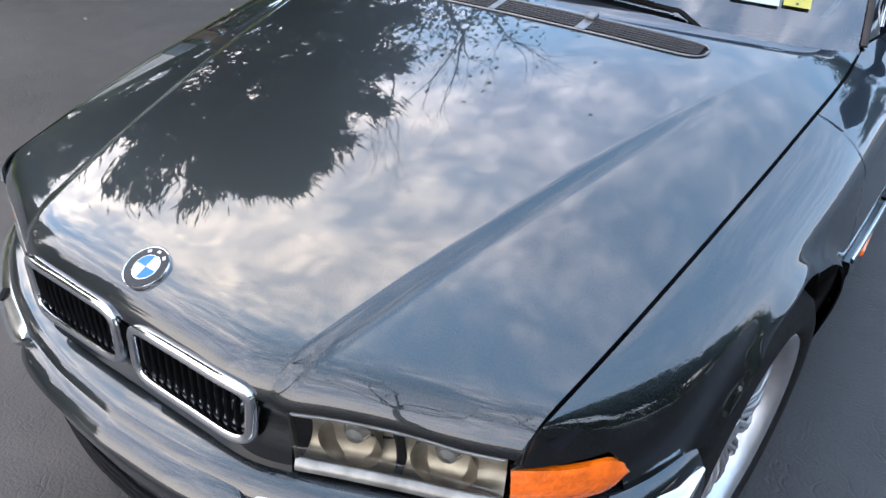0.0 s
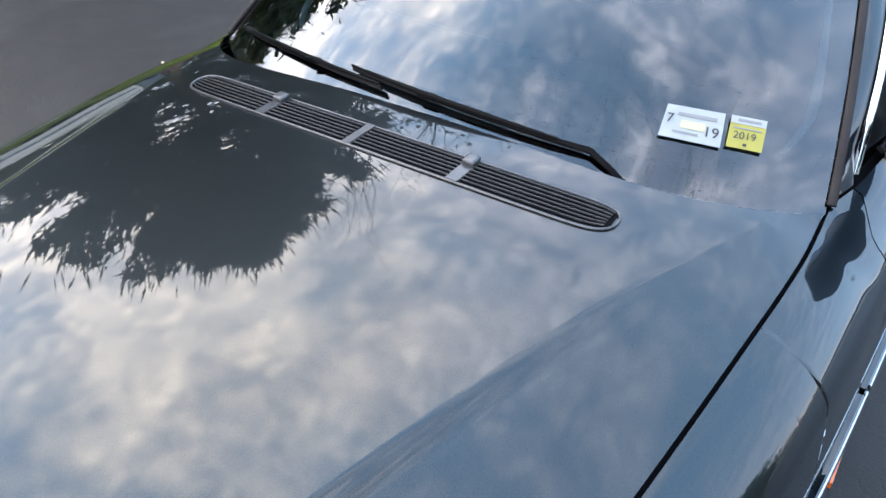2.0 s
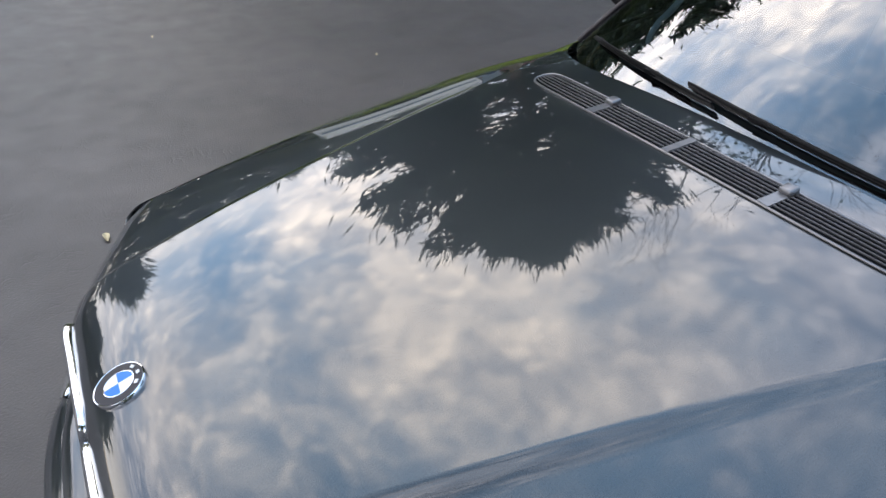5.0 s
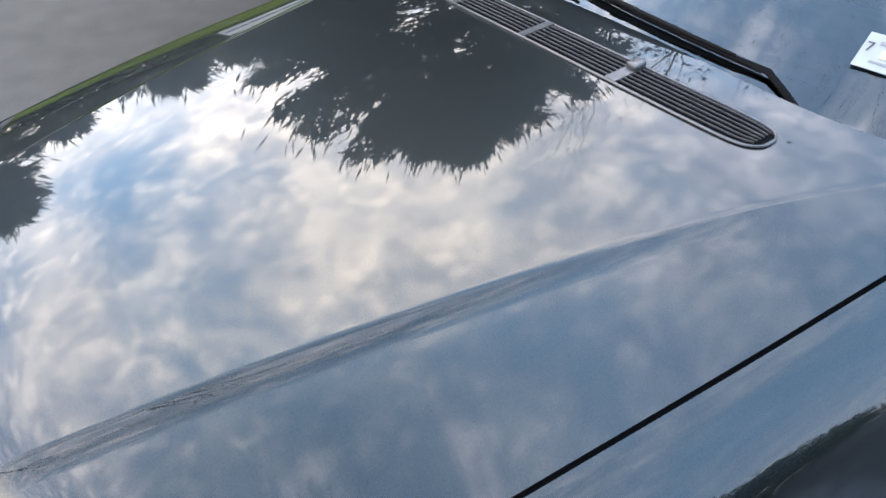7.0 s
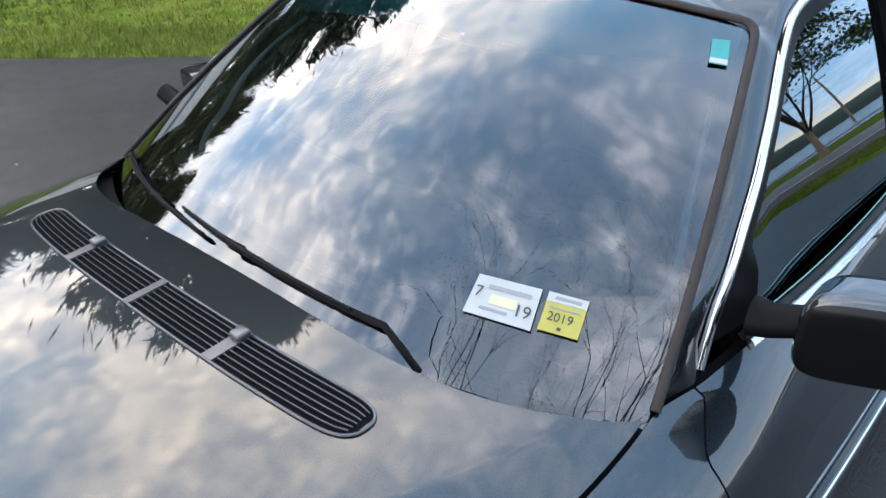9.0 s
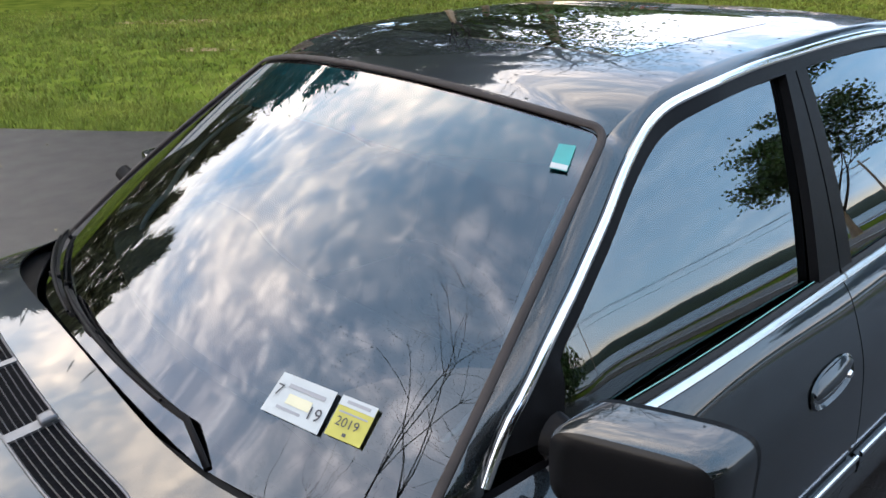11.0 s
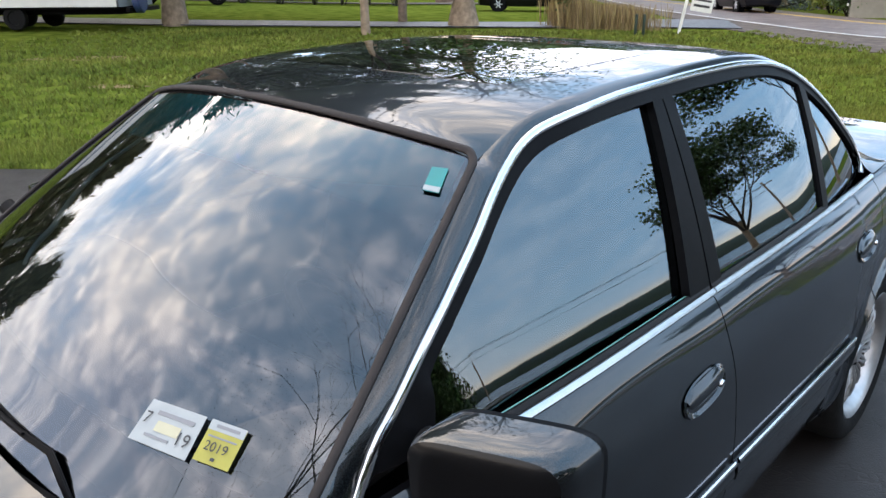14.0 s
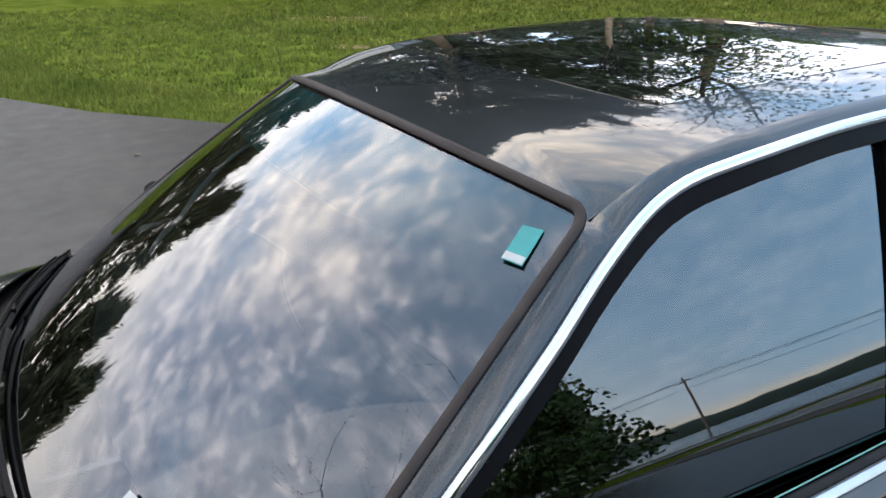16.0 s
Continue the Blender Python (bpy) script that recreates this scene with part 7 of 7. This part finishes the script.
def pickup(name, m, mat, stripe, label, lift, tyre):
    z = lift
    sections = [(-2.75, 0.90, z + 0.10, z + 0.66), (-2.7, 0.96, z + 0.05, z + 0.72), (-0.6, 0.97, z, z + 0.74), (0.9, 0.97, z, z + 0.76), (1.2, 0.95, z, z + 0.74), (2.5, 0.93, z + 0.02, z + 0.70), (2.68, 0.88, z + 0.06, z + 0.60)]
    cab = [(1.15, 0.80, z + 0.73, 0.76, z + 0.75), (0.55, 0.82, z + 0.74, 0.66, z + 1.22), (-0.1, 0.82, z + 0.74, 0.66, z + 1.27), (-0.55, 0.82, z + 0.74, 0.68, z + 1.24), (-0.70, 0.82, z + 0.73, 0.78, z + 0.75)]
    t = loft_car(name, sections, 0, mat, label, m, tyre, (-1.75, 1.80), 0.86, cab, 5)
    part("bed_floor", box(1.55, 1.9, 0.04, at=(0, -1.7, z + 0.765)), DARK, t, "dark open cargo bed")
    for s in (-1, 1):
        part("bed_rail", box(0.08, 2.0, 0.10, 0.02, at=(s * 0.86, -1.7, z + 0.78)), mat, t)
        if stripe:
            part("lower_stripe", box(0.012, 4.9, 0.17, 0.004, at=(s * 0.975, 0.0, z + 0.22)), stripe, t, "cream lower stripe")
    part("front_bumper", box(1.85, 0.14, 0.20, 0.03, at=(0, 2.75, z + 0.12)), CHROME, t)
    part("rear_bumper", box(1.85, 0.14, 0.18, 0.03, at=(0, -2.82, z + 0.12)), CHROME, t)
    part("frame_rails", box(0.9, 4.6, 0.18, 0.02, at=(0, 0, z - 0.08)), DARK, t)
    for y in (-1.75, 1.80):
        part("axle", tube([(-0.8, y, tyre), (0.8, y, tyre)], 0.07, 8), DARK, t)
        part("differential", lathe([(0.0001, -0.16), (0.13, -0.1), (0.17, 0), (0.13, 0.1), (0.0001, 0.16)], 14, "y"), DARK, t, m=Matrix.Translation((0.1, y, tyre)))
    for x in (-0.35, 0.0, 0.35):
        part("roll_bar", tube([(x * 1.6, -0.85, z + 0.74), (x * 1.5, -0.95, z + 1.30), (x * 1.2, -0.75, z + 1.34)], 0.035, 8), CHROME, t, "bright roll bar") if stripe else None
    t["category"] = "pickup"
    return t


pickup("lifted_pickup", facing(-36.4, 21.4, 32), RED_PAINT, CREAM_PAINT, "faded red lifted pickup with cream stripe and huge tyres", 0.80, 0.47)
pickup("dark_pickup", facing(-46.5, 31.5, -146), GLOSS_BLACK, None, "black pickup parked behind the hedge", 0.42, 0.38)


def travel_trailer():
    t = new("travel_trailer")
    t.matrix_basis = facing(-23.6, 9.35, 48)
    tagged(t, "white and grey travel trailer with a covered spare wheel", "trailer")
    L, W, z0, z1 = 7.0, 2.4, 0.62, 3.0
    for s in (-1, 1):
        part("side_wall", box(0.06, L, z1 - z0, 0.02, at=(s * (W / 2 - 0.03), 0, (z0 + z1) / 2)), RV_WHITE, t, "white side wall")
        part("side_stripe", box(0.02, L * 0.96, 0.30, 0.004, at=(s * (W / 2 + 0.004), 0, 1.62)), RV_BLUE, t, "blue-grey stripe")
        part("side_stripe", box(0.02, L * 0.96, 0.10, 0.004, at=(s * (W / 2 + 0.004), 0, 1.34)), RV_BLUE, t, "blue-grey stripe")
        for y in (-0.4, 0.45):
            wheel = part("wheel", lathe([(0.20, -0.1), (0.31, -0.1), (0.33, -0.06), (0.33, 0.06), (0.31, 0.1), (0.20, 0.1), (0.18, 0.05), (0.001, 0.06)], 28, "x"), TYRE, t, m=Matrix.Translation((s * 1.02, y, 0.33)) @ Matrix.Scale(s, 4, (1, 0, 0)))
        part("corner_trim", box(0.05, 0.05, z1 - z0, 0.01, at=(s * W / 2, L / 2, (z0 + z1) / 2)), SATIN, t)
        lamp = part("tail_light", box(0.13, 0.03, 0.11, 0.02, at=(s * 1.02, L / 2 + 0.03, 1.42)), RED_LENS, t, "red tail light")
        part("marker_lamp", box(0.12, 0.03, 0.10, 0.02, at=(s * 1.02, L / 2 + 0.03, 1.26)), AMBER, t, "amber marker light")
    part("rear_wall", box(W - 0.02, 0.06, z1 - z0, 0.02, at=(0, L / 2, (z0 + z1) / 2)), RV_GREY, t, "grey rear wall")
    part("front_wall", box(W - 0.02, 0.06, z1 - z0, 0.02, at=(0, -L / 2, (z0 + z1) / 2)), RV_GREY, t)
    part("roof", box(W, L, 0.10, 0.04, at=(0, 0, z1)), RV_WHITE, t)
    part("floor_pan", box(W - 0.1, L - 0.1, 0.12, 0.02, at=(0, 0, z0)), DARK, t)
    part("chassis", box(1.4, L * 0.95, 0.16, 0.02, at=(0, 0, z0 - 0.14)), DARK, t)
    part("rear_bumper", box(W * 0.9, 0.12, 0.12, 0.02, at=(0, L / 2 + 0.22, z0 - 0.08)), BLACK_TRIM, t)
    part("spare_wheel", lathe([(0.001, 0.11), (0.30, 0.10), (0.345, 0.06), (0.345, -0.08), (0.30, -0.11), (0.001, -0.11)], 36, "y"), BLUE_VINYL, t, "spare wheel in a blue cover", m=Matrix.Translation((0.62, L / 2 + 0.40, z0 + 0.16)))
    part("spare_carrier", box(0.10, 0.30, 0.08, 0.01, at=(0.62, L / 2 + 0.25, z0 - 0.02)), BLACK_TRIM, t)
    rows = [[(x, L / 2 + 0.034, z + 0.10 * math.sin(3 * (x + 0.4))) for z in (1.95, 2.02 + 0.05 * math.cos(2 * x))] for x in spread(-0.5, 0.45, 12)]
    patch("swoosh_graphic", rows, RV_BLUE, t, "curved dark swoosh", thick=0.004)


travel_trailer()

# shrubs of the hedge
for i, (x, y, w, h, mat, lab) in enumerate(((-38.6, 26.4, 2.6, 2.2, None, "round green bush in the hedge"), (-36.6, 27.6, 2.4, 1.9, RED_LEAF, "dull reddish-green bush in the hedge"), (-35.2, 29.0, 2.2, 2.4, None, "green bush with open top"), (-33.9, 30.0, 2.2, 2.6, RED_LEAF, "sparse brown-green bush in the hedge"), (-32.7, 31.0, 2.5, 2.3, None, "dense green bush in the hedge"), (-31.5, 31.9, 2.6, 2.7, None, "large clipped green bush"))):
    tagged(shrub(on(x, y), w, h, 60 + i, lab, mat, 0.16, 2400), group="hedge bushes")
shrub(on(-42.5, 33.0), 4.2, 3.4, 71, "yellow-green leafy bush behind the hedge", YELLOW_LEAF, 0.20, 3000)
# climbing shrub and straw grass at the drive's mouth
shrub(on(-13.5, 22.6), 1.6, 3.2, 73, "tall green shrub with red blooms", GREEN_LEAF, 0.12, 3200)
bloom = material("orange_red_bloom", (0.5, 0.06, 0.02), 0.6)
rng = random.Random(3)
spots = [(Vector((-13.5 + rng.gauss(0, 0.6), 22.5 + rng.gauss(0, 0.5), ground_z(-13, 23) + rng.uniform(1.6, 3.0))), rand_dir(rng), 0.14, 0.06) for _ in range(40)]
tagged(leaves("blooms", spots, bloom, None), "orange-red blooms on the tall shrub", "flowers", kind="stuff")


def straw_grass(x, y, w, d, h, count, seed):
    rng = random.Random(seed)
    v, f = [], []
    for _ in range(count):
        px, py = x + rng.gauss(0, w * 0.36), y + rng.gauss(0, d * 0.36)
        z = ground_z(px, py) - 0.02
        hh = h * rng.uniform(0.55, 1.1)
        a, b = rng.uniform(0, 6.283), rng.uniform(0, 6.283)
        ln = rng.uniform(0.03, 0.22) * hh
        wd = 0.007
        k = len(v)
        v += [(px - wd * math.cos(a), py - wd * math.sin(a), z), (px + wd * math.cos(a), py + wd * math.sin(a), z), (px + ln * 0.5 * math.cos(b) + wd, py + ln * 0.5 * math.sin(b), z + hh * 0.7), (px + ln * math.cos(b), py + ln * math.sin(b), z + hh)]
        f.append((k, k + 1, k + 3, k + 2))
    ob = new("ornamental_grass", mesh_of("ornamental_grass", v, f, STRAW, False))
    tagged(ob, "clump of tall dry straw-coloured ornamental grass", "ornamental grass", kind="stuff")


straw_grass(-13.1, 22.6, 1.1, 0.6, 1.05, 1600, 2)
straw_grass(-12.2, 23.5, 1.9, 0.8, 0.80, 3000, 4)
sheet("flower_bed", [(-14.4, 22.0), (-13.2, 21.9), (-11.4, 23.4), (-10.9, 24.3), (-11.6, 24.8), (-13.6, 24.4), (-14.5, 23.2)], MULCH, "dark mulch bed under the ornamental grass", "flower bed", lift=0.02)


def sign_post():
    t = new("yard_sign")
    t.matrix_basis = facing(-9.6, 23.2, 158) @ pose(0, 0, 0, 0, -9, 0)
    tagged(t, "leaning white wooden sign post with a hanging board", "sign")
    part("post", box(0.085, 0.085, 2.1, 0.008, at=(0, 0, 1.0)), SIGN_WHITE, t)
    part("arm", box(0.95, 0.07, 0.07, 0.008), SIGN_WHITE, t, m=Matrix.Translation((-0.42, 0, 1.50)) @ Matrix.Rotation(radians(6), 4, "Y"))
    loop = [(0.17 * math.copysign(abs(math.cos(a)) ** 0.5, math.cos(a)), 0, 2.12 + 0.26 * math.copysign(abs(math.sin(a)) ** 0.5, math.sin(a))) for a in [2 * math.pi * k / 28 for k in range(29)]]
    part("loop_topper", tube(loop, 0.04, 8), SIGN_WHITE, t)
    board = part("board", box(0.62, 0.03, 0.74, 0.006, at=(-0.46, 0, 1.06)), SIGN_WHITE, t)
    for z, w, h in ((1.33, 0.50, 0.10), (1.17, 0.22, 0.10), (1.02, 0.50, 0.06), (0.86, 0.46, 0.07)):
        for yy in (-0.018, 0.018):
            part("print_bar", box(w, 0.006, h, at=(-0.46, yy, z)), INK, board)
    for x in (-0.7, -0.22):
        part("hook", tube([(x, 0, 1.42), (x, 0, 1.50)], 0.008, 6), BLACK_TRIM, t)


sign_post()
for x, y in ((-10.05, 21.4), (-9.85, 21.5)):
    p = part("marker_post", box(0.07, 0.05, 0.62, 0.008, at=(0, 0, 0.28)), GREEN_METAL, None, m=Matrix.Translation(on(x, y)))
    tagged(p, "short dark green metal post in the lawn", "post", group="marker posts")


def house(name, m, w, d, h, ridge, wall, roof, label, windows=(), doors=()):
    t = new(name)
    t.matrix_basis = m
    tagged(t, label, "house")
    bm = bmesh.new()
    pts = [(-w / 2, -d / 2), (w / 2, -d / 2), (w / 2, d / 2), (-w / 2, d / 2)]
    low = [bm.verts.new((x, y, -0.3)) for x, y in pts]
    top = [bm.verts.new((x, y, h)) for x, y in pts]
    g0, g1 = bm.verts.new((-w / 2, 0, ridge)), bm.verts.new((w / 2, 0, ridge))
    for k in range(4):
        bm.faces.new((low[k], low[(k + 1) % 4], top[(k + 1) % 4], top[k]))
    bm.faces.new((top[0], top[3], g0)); bm.faces.new((top[1], g1, top[2]))
    part("wall", bm, wall, t, smooth=False)
    for s in (-1, 1):
        rows = [[(x, s * (d / 2 + 0.25), h - 0.12), (x, 0, ridge + 0.03)] for x in spread(-w / 2 - 0.3, w / 2 + 0.3, 6)]
        patch("roof", rows, roof, t, thick=0.10, flip=s > 0, smooth=False)
        part("fascia", box(w + 0.6, 0.04, 0.14, at=(0, s * (d / 2 + 0.26), h - 0.16)), SIGN_WHITE, t)
    for x, y, z, ww, hh in windows:
        win = part("window", box(ww if abs(y) > 0.01 and abs(y) >= d / 2 - 0.01 else 0.08, 0.08 if abs(y) >= d / 2 - 0.01 else ww, hh, at=(x, y, z)), CAR_GLASS, t, "dark window pane")
        fr = box(ww + 0.16 if abs(y) >= d / 2 - 0.01 else 0.06, 0.06 if abs(y) >= d / 2 - 0.01 else ww + 0.16, 0.10, at=(x, y, z - hh / 2 - 0.05))
        fr = box(ww + 0.16 if abs(y) >= d / 2 - 0.01 else 0.06, 0.06 if abs(y) >= d / 2 - 0.01 else ww + 0.16, 0.08, at=(x, y, z + hh / 2 + 0.04), bm=fr)
        part("window_frame", fr, SIGN_WHITE, win)
    return t


house("garden_shed", facing(-8.2, 38.9, 70), 3.6, 2.6, 1.15, 1.65, STUCCO, SHINGLE, "small beige shed with a low shingled roof", windows=((1.5, -1.4, 0.8, 0.40, 0.5),))
house("white_building", facing(-4.5, 62, 80), 30, 9, 5.2, 6.4, WHITE_WALL, SHINGLE, "long white building beyond the road", windows=tuple((x, -4.5, 2.0, 1.2, 1.2) for x in (-10, -5, 0, 5, 10)))
house("tan_house", facing(-34, 72, 55), 8, 6, 2.6, 4.2, STUCCO, ROOF_BROWN, "small tan house with a low brown roof", windows=((-2, -3, 1.5, 1.0, 1.0), (2, -3, 1.5, 1.0, 1.0)))
house("white_house", facing(-52, 84, 50), 10, 7, 5.0, 7.5, WHITE_WALL, SHINGLE, "white two-storey house down the road", windows=((-3, -3.5, 1.6, 1.0, 1.3), (0, -3.5, 1.6, 1.0, 1.3), (3, -3.5, 1.6, 1.0, 1.3), (-3, -3.5, 4.0, 1.0, 1.2), (3, -3.5, 4.0, 1.0, 1.2)))
# plants across the road
for x, y, h, w, s in ((-12.2, 44.0, 9, 2.7, 81), (-15.5, 47.5, 10, 2.8, 82), (-18.5, 51.0, 9, 2.6, 83)):
    tagged(fir(on(x, y), h, 0.15, w, 70, 90, s, "dense blue-grey spruce across the road", 0.30, 0.18, BLUE_FIR, 0.30, "spruce_tree", 0.15), group="spruces across the road")
shrub(on(-10.6, 40.3), 2.6, 1.3, 85, "low clipped yellow-green bush across the road", YELLOW_LEAF, 0.12, 2200)
shrub(on(-9.0, 37.6), 1.8, 1.8, 86, "open green bush before the shed", GREEN_LEAF, 0.14, 1800)
shrub(on(-14.5, 43.2), 2.4, 1.8, 87, "green bush beneath the spruces", GREEN_LEAF, 0.14, 1800)
shrub(on(-26.5, 56.0), 3.0, 2.2, 88, "green bush beside the road", GREEN_LEAF, 0.16, 1800)
shrub(on(-24.0, 53.5), 2.4, 1.8, 89, "green bush beside the road", GREEN_LEAF, 0.16, 1500)
broadleaf(on(-2.6, 41.0), 8.0, 1.6, 0.9, 91, "dense dark green tree beyond the wall", 0.26, 26, 0.22, 4, 0.0, limbs=8, ball=0.9)


def stone_wall():
    wall = new("stone_wall")
    wall.matrix_basis = facing(-3.6, 37.4, 72)
    tagged(wall, "dry brown field-stone wall beside the shed", "wall")
    rng = random.Random(8)
    meshes = []
    for k in range(6):
        bm = bmesh.new()
        bmesh.ops.create_icosphere(bm, subdivisions=1, radius=0.5)
        for v in bm.verts:
            v.co *= rng.uniform(0.85, 1.12)
        me = bpy.data.meshes.new("stone")
        bm.to_mesh(me)
        bm.free()
        me.materials.append(STONE)
        meshes.append(me)
    for row in range(4):
        x = -2.6
        while x < 2.6:
            w = rng.uniform(0.30, 0.55)
            ob = hold(new("stone", rng.choice(meshes)), wall)
            ob.matrix_basis = Matrix.Translation((x + w / 2, rng.uniform(-0.08, 0.08), 0.12 + row * 0.23)) @ Matrix.Rotation(rng.uniform(-0.3, 0.3), 4, "Y") @ Matrix.Diagonal((w * 1.05, 0.42, 0.27, 1))
            x += w * 0.95


stone_wall()
st = part("boulder", lathe([(0.0001, 0.75), (0.35, 0.72), (0.55, 0.5), (0.62, 0.2), (0.60, -0.05)], 12, "z"), STONE, None, m=Matrix.Translation(on(-33.0, 37.6)))
tagged(st, "reddish boulder by the gravel drive", "boulder")
# woods that close the view
protos = [broadleaf((-70, 60, 1), 13, 2.0, 0.8, 101, "distant leafy tree in the woods", 0.75, 10, 0.3, 4, 0.0, limbs=7, ball=1.3), broadleaf((-62, 70, 0.5), 11, 1.6, 0.9, 102, "distant leafy tree in the woods", 0.75, 10, 0.3, 4, 0.0, limbs=7, ball=1.3), fir((-76, 50, 1), 14, 0.5, 4, 60, 70, 103, "distant dark evergreen in the woods", 0.9, 0.3)]
rng = random.Random(12)
for k in range(34):
    a = radians(lerp(-84, -16, (k + rng.uniform(-0.3, 0.3)) / 33))
    d = rng.uniform(82, 112)
    x, y = math.sin(a) * d, math.cos(a) * d
    t = copy_thing(protos[k % 3], pose(x, y, ground_z(x, y) - 0.2, 0, 0, rng.uniform(0, 360)) @ Matrix.Scale(rng.uniform(0.75, 1.1), 4))
    t["group"] = "distant woods"
for t in protos:
    t["group"] = "distant woods"
